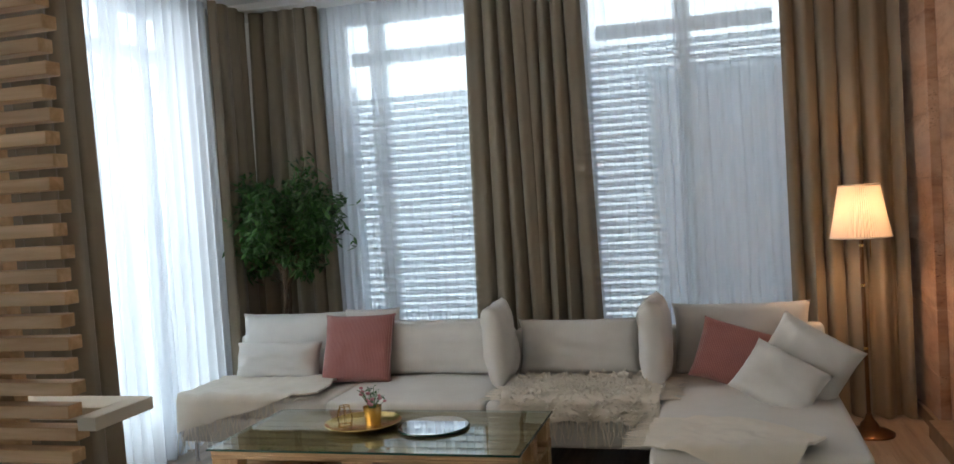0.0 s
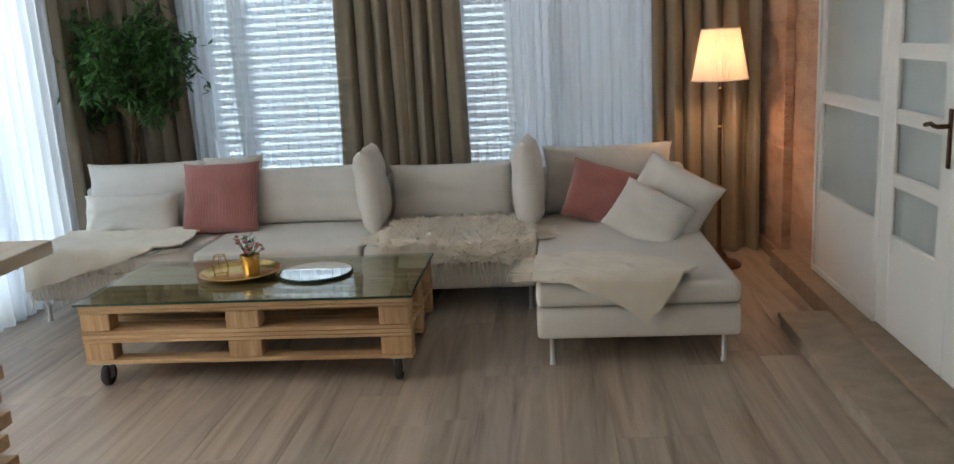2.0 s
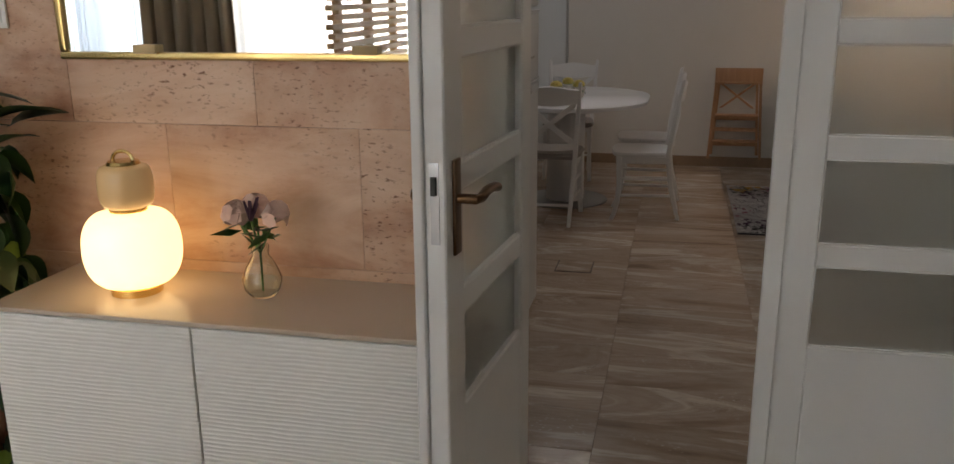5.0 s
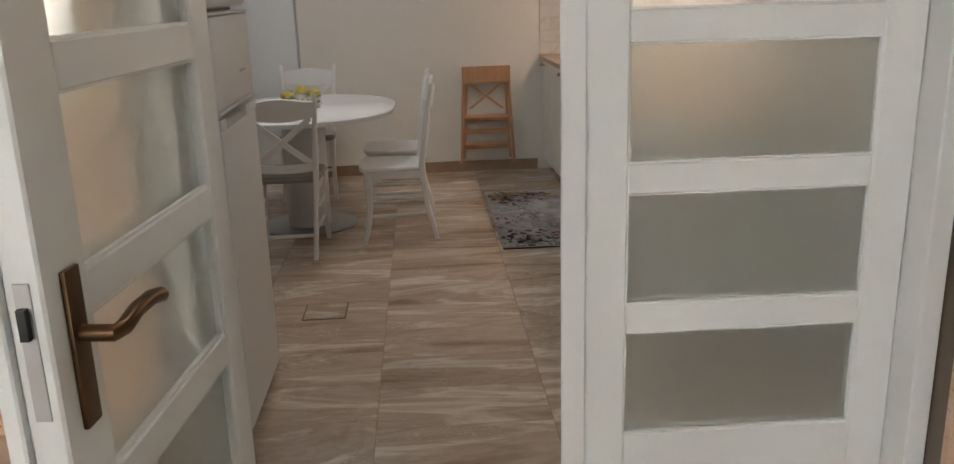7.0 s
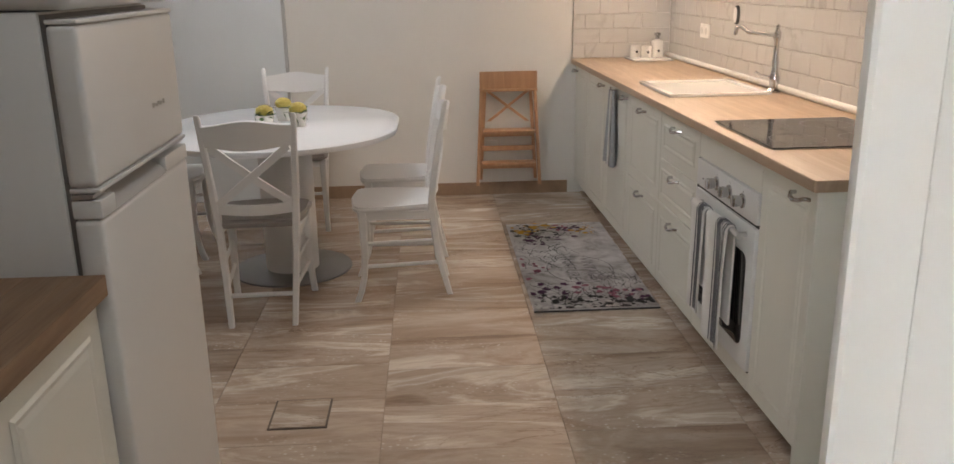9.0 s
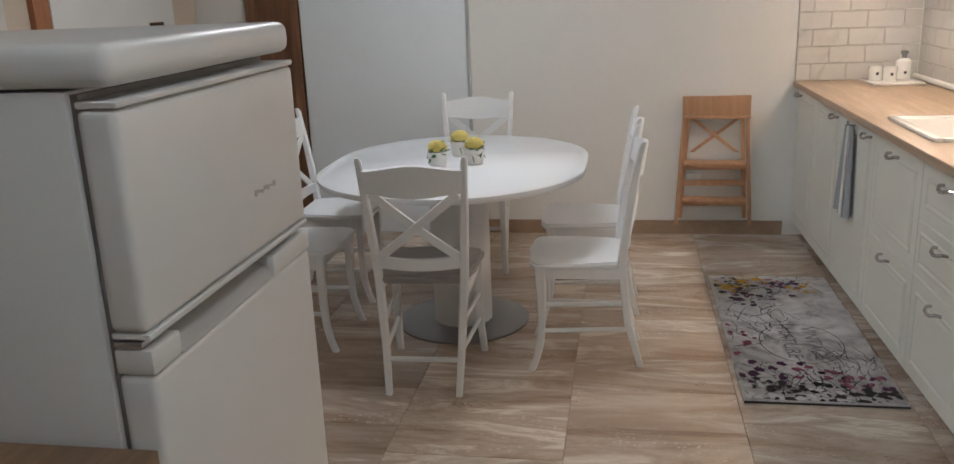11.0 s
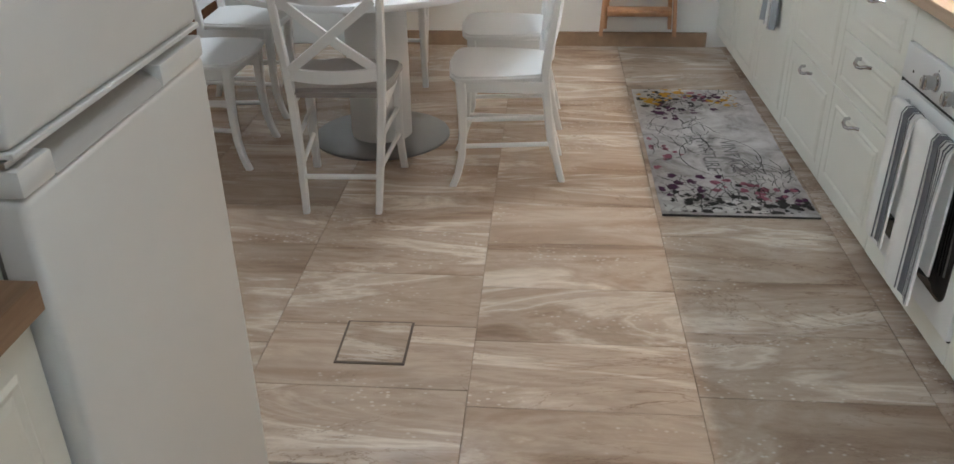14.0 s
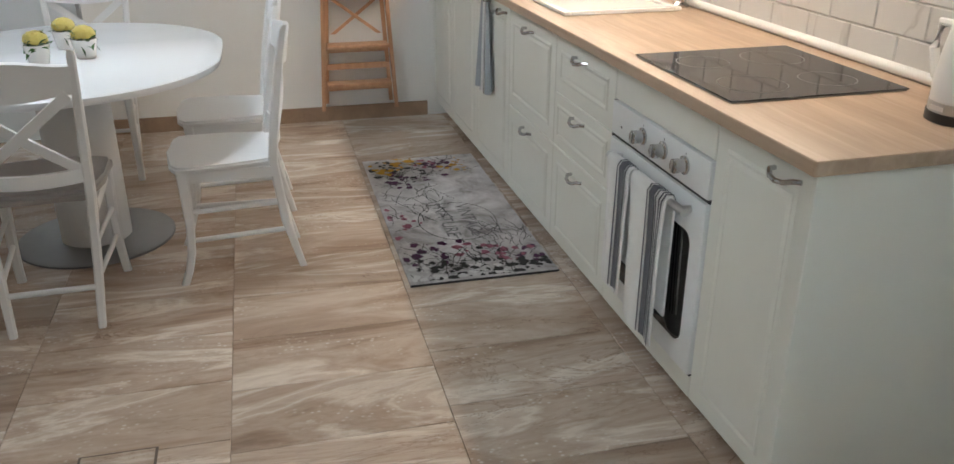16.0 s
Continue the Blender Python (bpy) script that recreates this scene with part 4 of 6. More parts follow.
def on_table():
    t = thing("brass_tray", pose(0.113, 4.635, TZ), "round polished brass tray on the glass table", "tray")
    part("dish", lathe([(0.0, 0.002), (0.17, 0.002), (0.185, 0.012), (0.205, 0.026), (0.212, 0.03), (0.209, 0.033), (0.186, 0.017), (0.17, 0.008), (0.0, 0.008)], 48), BRASS, t)
    t = thing("flower_pot", pose(0.163, 4.655, TZ + 0.009), "small brass pot with pink flowers", "plant pot")
    part("pot", lathe([(0.0, 0.0), (0.042, 0.0), (0.052, 0.10), (0.05, 0.10), (0.04, 0.01), (0.0, 0.01)], 28), BRASS, t)
    rnd = random.Random(5)
    bm, bp = bmesh.new(), bmesh.new()
    for k in range(26):
        a, r, h = rnd.uniform(0, 6.3), rnd.uniform(0.01, 0.075), rnd.uniform(0.12, 0.205)
        tip = Vector((r * math.cos(a), r * math.sin(a), h))
        tube([(0, 0, 0.06), tip * 0.6 + Vector((0, 0, 0.03)), tip], 0.0018, 5, bm)
        if k % 2:
            bmesh.ops.create_icosphere(bp, subdivisions=1, radius=rnd.uniform(0.009, 0.016), matrix=Matrix.Translation(tip) @ Matrix.Diagonal((1, 1, 0.7, 1)))
        else:
            leafs(bm, tip, rnd, 0.03, 3)
    part("foliage", bm, FICUS, t)
    tagged(part("blossom_cluster", bp, Mat("dusty_pink_petal", (0.5, 0.2, 0.22), 0.7).m, t), kind="stuff")
    t = thing("candle_holder", pose(0.006, 4.635, TZ + 0.009), "brass wire candle holder with clear glass", "candle holder")
    for k in range(6):
        a = k * math.pi / 3
        part("wire", tube([(0.038 * math.cos(a), 0.038 * math.sin(a), 0.0), (0.046 * math.cos(a), 0.046 * math.sin(a), 0.05), (0.028 * math.cos(a), 0.028 * math.sin(a), 0.105)], 0.0022, 6), BRASS, t)
    for r, z in ((0.038, 0.002), (0.028, 0.105)):
        part("ring", tube([(r * math.cos(a * math.pi / 12), r * math.sin(a * math.pi / 12), z) for a in range(25)], 0.0022, 6), BRASS, t)
    t = thing("mirror_plate", pose(0.52, 4.63, TZ), "round mirrored plate lying on the glass table", "plate")
    part("disc", lathe([(0.0, 0.0), (0.188, 0.0), (0.195, 0.006), (0.193, 0.0125), (0.0, 0.0125)], 56), GLASS_EDGE, t)
    part("mirror_face", lathe([(0.0, 0.013), (0.187, 0.013), (0.187, 0.0145), (0.0, 0.0145)], 56), MIRROR, t)


def leafs(bm, at, rnd, size, n, droop=0.3):
    for _ in range(n):
        d = Vector((rnd.uniform(-1, 1), rnd.uniform(-1, 1), rnd.uniform(-droop - 0.6, 0.6))).normalized()
        side = d.cross(Vector((rnd.uniform(-0.5, 0.5), rnd.uniform(-0.5, 0.5), 1))).normalized()
        up = side.cross(d)
        L, w = size * rnd.uniform(0.75, 1.25), size * rnd.uniform(0.17, 0.24)
        pts = [at, at + d * L * 0.4 + side * w - up * w * 0.3, at + d * L - up * L * 0.12, at + d * L * 0.4 - side * w - up * w * 0.3, at + d * L * 0.42]
        v = [bm.verts.new(p) for p in pts]
        bm.faces.new((v[0], v[1], v[4])), bm.faces.new((v[1], v[2], v[4])), bm.faces.new((v[2], v[3], v[4])), bm.faces.new((v[3], v[0], v[4]))


on_table()


def ficus():
    x, y = -1.17, 6.27
    t = thing("ficus_tree", pose(x, y, 0), "artificial ficus tree with dense dark green crown", "tree")
    part("pot", lathe([(0.0, 0.0), (0.13, 0.0), (0.16, 0.26), (0.165, 0.28), (0.15, 0.28), (0.145, 0.24), (0.0, 0.24)], 32), BLACK, t, "dark plant pot")
    bm = bmesh.new()
    for k in range(3):
        tube([(0.02 * math.cos(z * 9 + k * 2.1), 0.02 * math.sin(z * 9 + k * 2.1), 0.24 + z) for z in np.linspace(0, 0.95, 24)], 0.017, 7, bm, 0.011)
    rnd = random.Random(11)
    twigs = bmesh.new()
    clumps = []
    for k in range(64):
        a, e = rnd.uniform(0, 2 * math.pi), rnd.uniform(-0.75, 1.0)
        r = rnd.uniform(0.55, 1.0)
        end = Vector((0.50 * r * math.cos(a) * math.sqrt(max(0.05, 1 - e * e * 0.8)), 0.30 * r * math.sin(a) * math.sqrt(max(0.05, 1 - e * e * 0.8)), 1.53 + 0.51 * e * r))
        mid = Vector((end.x * 0.4, end.y * 0.4, min(end.z, 1.25) * 0.55 + end.z * 0.42))
        tube([(0, 0, rnd.uniform(1.0, 1.25)), mid, end], 0.006, 5, twigs, 0.002)
        clumps.append((mid, end))
    part("trunk", bm, BARK, t, "braided brown trunk")
    part("branchwork", twigs, BARK, t)
    crown = bmesh.new()
    for mid, end in clumps:
        for _ in range(32):
            s = rnd.uniform(0.35, 1.08)
            p = mid.lerp(end, s) + Vector((rnd.gauss(0, 0.05), rnd.gauss(0, 0.04), rnd.gauss(0, 0.05)))
            leafs(crown, p, rnd, 0.075, 2)
    part("crown", crown, FICUS, t, "dense pointed green leaves", smooth=0)


ficus()


def floor_lamp():
    t = thing("floor_lamp", pose(2.89, 6.17, 0), "brass floor lamp with lit pleated shade", "lamp")
    part("base", lathe([(0.0, 0.0), (0.15, 0.0), (0.15, 0.012), (0.12, 0.03), (0.06, 0.05), (0.05, 0.075), (0.028, 0.1), (0.018, 0.13), (0.0, 0.13)], 40), OLD_BRASS, t)
    part("pole", tube([(0, 0, 0.12), (0, 0, 1.34)], 0.013, 16), OLD_BRASS, t)
    for z in (0.55, 0.95, 1.2):
        part("collar", lathe([(0.0, z - 0.012), (0.012, z - 0.012), (0.015, z), (0.012, z + 0.012), (0.0, z + 0.012)], 16), BRASS, t)
    part("pull_chain", tube([(0.05, -0.02, 1.27), (0.05, -0.02, 1.12)], 0.0022, 6), BRASS, t)
    n = 72
    bm = bmesh.new()
    rings = []
    for r, z in ((0.178, 1.255), (0.15, 1.40), (0.118, 1.58)):
        rings.append([bm.verts.new(((r + (0.004 if k % 2 else -0.004)) * math.cos(math.pi * k / n), (r + (0.004 if k % 2 else -0.004)) * math.sin(math.pi * k / n), z)) for k in range(2 * n)])
    for a, b in zip(rings, rings[1:]):
        for k in range(2 * n):
            bm.faces.new((a[k], a[(k + 1) % (2 * n)], b[(k + 1) % (2 * n)], b[k]))
    s = part("shade", bm, SHADE, t, "warmly lit pleated fabric shade", smooth=0)
    s.visible_shadow = True
    for r, z in ((0.181, 1.255), (0.121, 1.58)):
        part("shade_trim", tube([(r * math.cos(a * math.pi / 24), r * math.sin(a * math.pi / 24), z) for a in range(49)], 0.005, 6), KNIT, t)
    part("spider", tube([(-0.11, 0, 1.56), (0, 0, 1.50), (0.11, 0, 1.56)], 0.003, 6), BRASS, t)


floor_lamp()


def slat_screen():
    x1, y0 = 0.455, 2.08
    t = thing("slat_screen", pose(x1, y0, 0), "room divider of stacked horizontal birch slats", "room divider")
    pitch, n = 0.0575, 46
    long_me = mesh_of("slat", B(-1.5, 0.0, 0.0, 0.05, 0.0, 0.034, bevel=0.002, seg=1), SLAT)
    for k in range(n):
        ob = new("slat", long_me)
        ob.parent = t
        ob.location = (0.012 if k % 2 else 0.0, 0.006 if k % 2 else 0.0, 0.012 + k * pitch)
    for x in (-0.28, -0.85, -1.4):
        part("post", B(x, x + 0.06, 0.0585, 0.105, 0.0, 2.70), SLAT, t)
    bm = B(-1.3, 0.0135, 0.108, 0.24, 1.13, 1.165, bevel=0.002, seg=1)
    box(bm, 0.0137, 0.07, 0.01, 0.24, 1.13, 1.165, bevel=0.002, seg=1)
    part("shelf", bm, painted("cream_shelf", (0.70, 0.65, 0.54), 0.5), t, "cream shelf board")


slat_screen()


def dresser():
    x0, y0, y1, h = 2.965, 0.598, 1.80, 0.752
    t = thing("sideboard", pose(x0, y0, 0), "white two-door sideboard with ribbed fronts", "sideboard")
    w = y1 - y0
    part("body", B(0.022, 0.392, 0.0, w, 0.05, h - 0.014, bevel=0.002, seg=1), LACQUER_BEIGE, t)
    for k in range(2):
        part("door", B(0.0, 0.019, 0.003 + k * w / 2, (k + 1) * w / 2 - 0.003, 0.055, h - 0.017, bevel=0.0015, seg=1), RIBBED, t, "white door with a rippled texture", smooth=0)
    part("top_panel", B(-0.003, 0.393, -0.002, w + 0.002, h - 0.013, h, bevel=0.002, seg=1), LACQUER_BEIGE, t, "glossy pale beige top")
    for x, y in ((0.05, 0.05), (0.34, 0.05), (0.05, w - 0.05), (0.34, w - 0.05)):
        part("foot", lathe([(0.0, 0.0), (0.02, 0.0), (0.02, 0.05), (0.0, 0.05)], 14, at=(x, y, 0)), STEEL, t)
    return h


LACQUER_BEIGE = Mat("beige_gloss_top", (0.60, 0.50, 0.40), 0.22).m
DZ = dresser() + 0.001


def table_lamp():
    t = thing("table_lamp", pose(3.15, 1.465, DZ), "lit opal glass table lamp with amber top", "lamp")
    part("base", lathe([(0.0, 0.0), (0.068, 0.0), (0.068, 0.02), (0.06, 0.024), (0.0, 0.024)], 36), BRASS, t, "brass base ring")
    def bulge(r0, r, z0, z1, n=22, p=3.0):
        return [(r0 + (r - r0) * (1 - abs(2 * k / n - 1) ** p) ** (1 / p), z0 + (z1 - z0) * k / n) for k in range(n + 1)]

    part("lit_globe", lathe(bulge(0.058, 0.130, 0.024, 0.232, p=2.3), 56), GLOW, t, "glowing opal glass globe", smooth=70)
    part("neck", lathe([(0.0, 0.231), (0.05, 0.231), (0.05, 0.24), (0.0, 0.24)], 28), BRASS, t)
    part("top_globe", lathe(bulge(0.05, 0.073, 0.241, 0.358, p=2.4) + [(0.0, 0.3585)], 48), OPAL, t, "amber glass upper globe", smooth=70)
    part("cap", lathe([(0.0, 0.359), (0.044, 0.359), (0.04, 0.368), (0.0, 0.37)], 28), BRASS, t)
    part("ring_handle", tube([(0, 0.03 * math.cos(a), 0.37 + 0.024 * math.sin(a)) for a in np.linspace(0, math.pi, 13)], 0.005, 8), BRASS, t)


table_lamp()


def peonies():
    t = thing("flower_vase", pose(3.19, 1.105, DZ), "clear glass vase with pink artificial peonies", "vase")
    v = part("vase", lathe([(0.0, 0.0), (0.035, 0.0), (0.05, 0.02), (0.054, 0.05), (0.04, 0.085), (0.022, 0.115), (0.024, 0.14), (0.022, 0.14), (0.0195, 0.115), (0.037, 0.085), (0.051, 0.05), (0.047, 0.022), (0.034, 0.006), (0.0, 0.006)], 32), CLEAR, t, "clear glass bulb vase")
    v.visible_shadow = False
    rnd = random.Random(3)
    bm = bmesh.new()
    heads = [Vector((-0.01, 0.055, 0.225)), Vector((0.0, -0.055, 0.228)), Vector((-0.02, 0.01, 0.215)), Vector((0.03, 0.02, 0.235))]
    for h in heads:
        tube([(0, 0, 0.01), (0, 0, 0.12), h], 0.003, 6, bm)
    for k in range(16):
        a = rnd.uniform(0, 6.3)
        leafs(bm, Vector((0.02 * math.cos(a), 0.05 * math.sin(a), rnd.uniform(0.155, 0.2))), rnd, 0.075, 1)
    part("foliage", bm, FICUS, t)
    pink = fabric("peony_petal", (0.92, 0.64, 0.52), 300)
    for h in heads[:2] + heads[3:]:
        bm = bmesh.new()
        for k in range(34):
            a, e = rnd.uniform(0, 6.3), rnd.uniform(-0.4, 1.3)
            d = Vector((math.cos(a) * math.cos(e), math.sin(a) * math.cos(e), math.sin(e)))
            s = d.cross(Vector((0, 0, 1.01))).normalized()
            r = 0.043 * rnd.uniform(0.6, 1.05)
            c = h + d * r
            u = s.cross(d)
            vs = [bm.verts.new(c + s * 0.022 * p + u * 0.022 * q - d * 0.006 * (p * p + q * q)) for p, q in ((-1, -0.6), (0, -1), (1, -0.6), (0.9, 0.7), (0, 1), (-0.9, 0.7))]
            bm.faces.new(vs)
        part("blossom", bm, pink, t, "pale pink peony")
    bm = bmesh.new()
    for k in range(7):
        tube([heads[2], heads[2] + Vector((rnd.uniform(-0.02, 0.02), rnd.uniform(-0.03, 0.03), rnd.uniform(0.03, 0.065)))], 0.006, 6, bm, 0.003)
    part("bud_cluster", bm, Mat("dark_plum_bud", (0.08, 0.03, 0.06), 0.6).m, t)


peonies()


def pothos():
    t = thing("potted_climber", pose(3.12, 1.965, 0), "large-leaved climbing plant in a brass pot", "plant")
    part("pot", lathe([(0.0, 0.0), (0.085, 0.0), (0.11, 0.17), (0.11, 0.2), (0.1, 0.2), (0.095, 0.17), (0.0, 0.17)], 32), BRASS, t, "brass plant pot")
    part("moss_pole", tube([(0.0, 0, 0.15), (0.0, 0, 1.24)], 0.022, 10), timber("coir_pole", (0.14, 0.06, 0.03), (0.32, 0.15, 0.08), "z", 3.0, 0.95), t, "brown coir support pole")
    rnd = random.Random(21)
    bm = bmesh.new()
    n = 7
    left = []
    for i in range(n):
        s = i / (n - 1)
        w = 0.5 * math.sin(math.pi * min(1, 0.13 + s * 0.87) ** 0.75) * (1.0 if s < 0.97 else 0.2)
        left.append([bm.verts.new((x * w, s, -0.55 * s * s * 0.6 + 0.16 * abs(x) * w)) for x in (-1, -0.5, 0, 0.5, 1)])
    for a, b in zip(left, left[1:]):
        for k in range(4):
            bm.faces.new((a[k], a[k + 1], b[k + 1], b[k]))
    me = mesh_of("leaf", bm, POTHOS, 80)
    lit = me.copy()
    lit.materials.clear()
    lit.materials.append(POTHOS_LIGHT)
    stems = bmesh.new()
    for k in range(135):
        s = rnd.random() if k > 26 else 0.5 + 0.5 * rnd.random()
        z = 0.20 + 1.12 * s
        a = rnd.uniform(0, 2 * math.pi)
        r = (0.05 + 0.07 * s) * rnd.uniform(0.4, 1.35)
        if 3.12 + r * math.cos(a) > 3.27:
            a = math.pi - a
        p = Vector((r * math.cos(a), r * math.sin(a), z))
        size = (0.07 + 0.095 * s) * rnd.uniform(0.65, 1.3)
        ob = new("leaf", lit if rnd.random() < 0.05 else me)
        ob.parent = t
        ob.matrix_basis = Matrix.Translation(p) @ Euler((0, 0, a - math.pi / 2 + rnd.uniform(-0.5, 0.5))).to_matrix().to_4x4() @ Euler((rnd.uniform(-1.5, -0.5) if s < 0.84 else rnd.uniform(-0.7, 0.55), rnd.uniform(-0.4, 0.4), 0)).to_matrix().to_4x4() @ Matrix.Scale(size, 4)
        tube([(0, 0, z - 0.05), p * 0.6 + Vector((0, 0, z * 0.4 + 0.01)), p], 0.0032, 5, stems, 0.0018)
    part("foliage", stems, POTHOS, t)


pothos()


def wall_mirror():
    y0, y1, z0, z1 = 0.62, 1.757, 1.372, 2.06
    t = thing("wall_mirror", pose(XW - 0.004, y0, z0), "large mirror in a slim brass frame on travertine", "mirror")
    w, h = y1 - y0, z1 - z0
    part("mirror_glass", B(-0.012, -0.008, 0.015, w - 0.015, 0.015, h - 0.015), MIRROR, t, "mirror glass", smooth=0)
    for a in ((-0.026, 0, 0, w, 0, 0.022), (-0.026, 0, 0, w, h - 0.022, h), (-0.0255, 0, 0, 0.022, 0.022, h - 0.022), (-0.0255, 0, w - 0.022, w, 0.022, h - 0.022)):
        part("frame_bar", B(*a, bevel=0.006), BRASS, t, "polished brass bar")
    for y in (1.48, 0.832):
        part("clip", B(-0.034, -0.005, y - y0 - 0.035, y - y0 + 0.035, 0.018, 0.042, bevel=0.003), timber("clip_wood", (0.4, 0.28, 0.13), (0.6, 0.44, 0.22), "y"), t, "pale wooden clip")


wall_mirror()


def light_switch():
    t = thing("light_switch", pose(XW - 0.003, 1.975, 1.50), "square white wall light switch", "switch")
    part("plate", B(-0.009, 0, -0.042, 0.042, -0.042, 0.042, bevel=0.003), PLASTIC, t)
    part("rocker", B(-0.014, -0.0085, -0.028, 0.028, -0.028, 0.028, bevel=0.002), PLASTIC, t)


light_switch()
solo("cable_trunking", B(XW - 0.016, XW - 0.003, 2.065, 2.085, 1.0, CL - 0.01, bevel=0.002), PLASTIC, "thin white cable trunking on the stone wall", "trunking")

# ---- structure: kitchen ----
XB = 8.8
YC, YS = -0.93, -1.56
structure("kitchen_floor_bed", B(XK - 0.2, XB + 0.2, -1.95, 2.85, -0.12, ZK - 0.004), FLOOR_GROUT, "brown bed under the marble floor tiles", "floor")
structure("ceiling_kitchen", B(XK, XB + 0.2, -1.95, 2.85, CK, CK + 0.15), CEIL_PAINT, "white painted kitchen ceiling", "ceiling")
structure("wall_kitchen_south", B(XK, XB + 0.2, -1.95, YS - 0.012, ZK - 0.02, CK), WALL_PAINT, "white kitchen wall behind the worktop", "wall").matrix_world = RUN
structure("wall_kitchen_end", B(XB, XB + 0.2, YS - 0.012, 2.02, ZK - 0.02, CK), WALL_PAINT, "white painted kitchen end wall", "wall")
bm = B(XB, XB + 0.2, 2.36, 2.7, ZK - 0.02, CK)
box(bm, XB, XB + 0.2, 2.02, 2.36, 2.1, CK)
structure("wall_hall_end", bm, WALL_PAINT, "pale wall around a dark wooden doorway", "wall")
structure("wall_kitchen_north", B(XK, XB + 0.2, 2.7, 2.85, ZK - 0.02, CK), painted("hall_paint", (0.62, 0.52, 0.42), 0.85), "pale beige hall wall", "wall")
structure("wall_behind_fridge", B(XK, 5.24, 1.32, 1.42, ZK - 0.02, CK), WALL_PAINT, "white wall behind the fridge and worktop", "wall")
structure("skirting_end", B(XB - 0.016, XB - 0.002, -0.88, 0.97, ZK, ZK + 0.085, bevel=0.003), SKIRT_STONE, "brown marble skirting", "baseboard")


def closet_door():
    t = thing("sliding_door", pose(XB - 0.004, 0.985, ZK), "tall flat white sliding closet door", "door", kind="structure")
    part("leaf", B(-0.03, 0, 0.0, 1.02, 0.006, 2.1, bevel=0.003), painted("cool_white_panel", (0.74, 0.78, 0.80), 0.4), t)
    part("edge_strip", B(-0.034, 0, -0.02, -0.001, 0.0, 2.1, bevel=0.002), STEEL, t)


closet_door()


def hall_doorway():
    t = thing("hall_doorway", pose(XB, 2.02, ZK), "dark brown wooden door and frame in the hall", "door", kind="structure")
    part("frame_post", B(-0.03, 0.05, 0.0, 0.06, 0, 2.08, bevel=0.004), DARK_WOOD, t)
    part("frame_post", B(-0.03, 0.05, 0.28, 0.34, 0, 2.08, bevel=0.004), DARK_WOOD, t)
    part("leaf", B(0.0, 0.035, 0.061, 0.279, 0.005, 2.06), DARK_WOOD, t)
    t = thing("hall_door", pose(7.215, 2.7, ZK), "white hall door with wooden edge and steel lock", "door", kind="structure")
    part("leaf", B(0.117, 1.25, -0.035, -0.004, 0.005, 2.03, bevel=0.003), WHITE_PAINT, t)
    part("frame_post", B(0.0, 0.115, -0.03, -0.002, 0, 2.08), timber("reddish_trim", (0.3, 0.12, 0.05), (0.45, 0.2, 0.1), "z"), t)
    part("lock", B(0.96, 1.08, -0.06, -0.036, 1.325, 1.375, bevel=0.004), OLD_BRASS, t)


hall_doorway()

# ---- kitchen run ----
HT = 0.996


def cup_pull(t, x, z, w=0.1):
    part("handle", tube([(x - w / 2, -0.004, z), (x - w / 2 + 0.006, -0.02, z + 0.002), (x - w / 4, -0.031, z - 0.006), (x, -0.034, z - 0.009), (x + w / 4, -0.031, z - 0.006), (x + w / 2 - 0.006, -0.02, z + 0.002), (x + w / 2, -0.004, z)], 0.0062, 8), CHROME, t, "arched chrome pull")


def panel_front(t, x0, x1, z0, z1, pulls=(), name="door"):
    """A framed front in the plane y = 0 that looks along -y; flipped for this run below."""
    g = 0.0015
    front = part(name, B(x0 + g, x1 - g, 0.0, 0.02, z0 + g, z1 - g, bevel=0.0025, seg=1), CREAM, t, smooth=0)
    f = 0.052 if z1 - z0 > 0.2 else 0.036
    bm = bmesh.new()
    a, b, c, d = x0 + f, x1 - f, z0 + f, z1 - f
    prof = ((0.0, 0.0, -0.001), (0.008, 0.008, -0.005), (0.018, 0.018, -0.0015), (0.03, 0.03, -0.0045))
    loops = []
    for ix, iz, y in prof:
        loops.append([bm.verts.new(p) for p in ((a + ix, y, c + iz), (b - ix, y, c + iz), (b - ix, y, d - iz), (a + ix, y, d - iz))])
    for p, q in zip(loops, loops[1:]):
        for k in range(4):
            bm.faces.new((p[k], p[(k + 1) % 4], q[(k + 1) % 4], q[k]))
    bm.faces.new(loops[-1])
    part("raised_panel", bm, CREAM, front, smooth=0)
    for px, pz in pulls:
        cup_pull(front, px, pz)
    return front


def on_run(x, y, z, rz=0):
    return RUN @ pose(x, y, z, 0, 0, rz)


def base_unit(x0, x1, label, fronts, name="base_cabinet"):
    """A floor unit of the run along the south wall, fronts to +y. Built in a turned frame: local x runs against world x."""
    w = x1 - x0
    t = thing(name, on_run(x1, YC, ZK, 180), label, "cabinet", "kitchen base units")
    part("carcass", B(0.001, w - 0.001, 0.021, 0.60, 0.09, HT - ZK - 0.036), CREAM, t, smooth=0)
    part("plinth", B(0.001, w - 0.001, 0.075, 0.09, 0.0, 0.089), SKIRT_STONE, t, "brown stone toe board", smooth=0)
    for z0, z1, pulls in fronts:
        panel_front(t, 0, w, z0, z1, [(w * px, pz) for px, pz in pulls], "drawer" if z1 - z0 < 0.5 else "door")
    return t


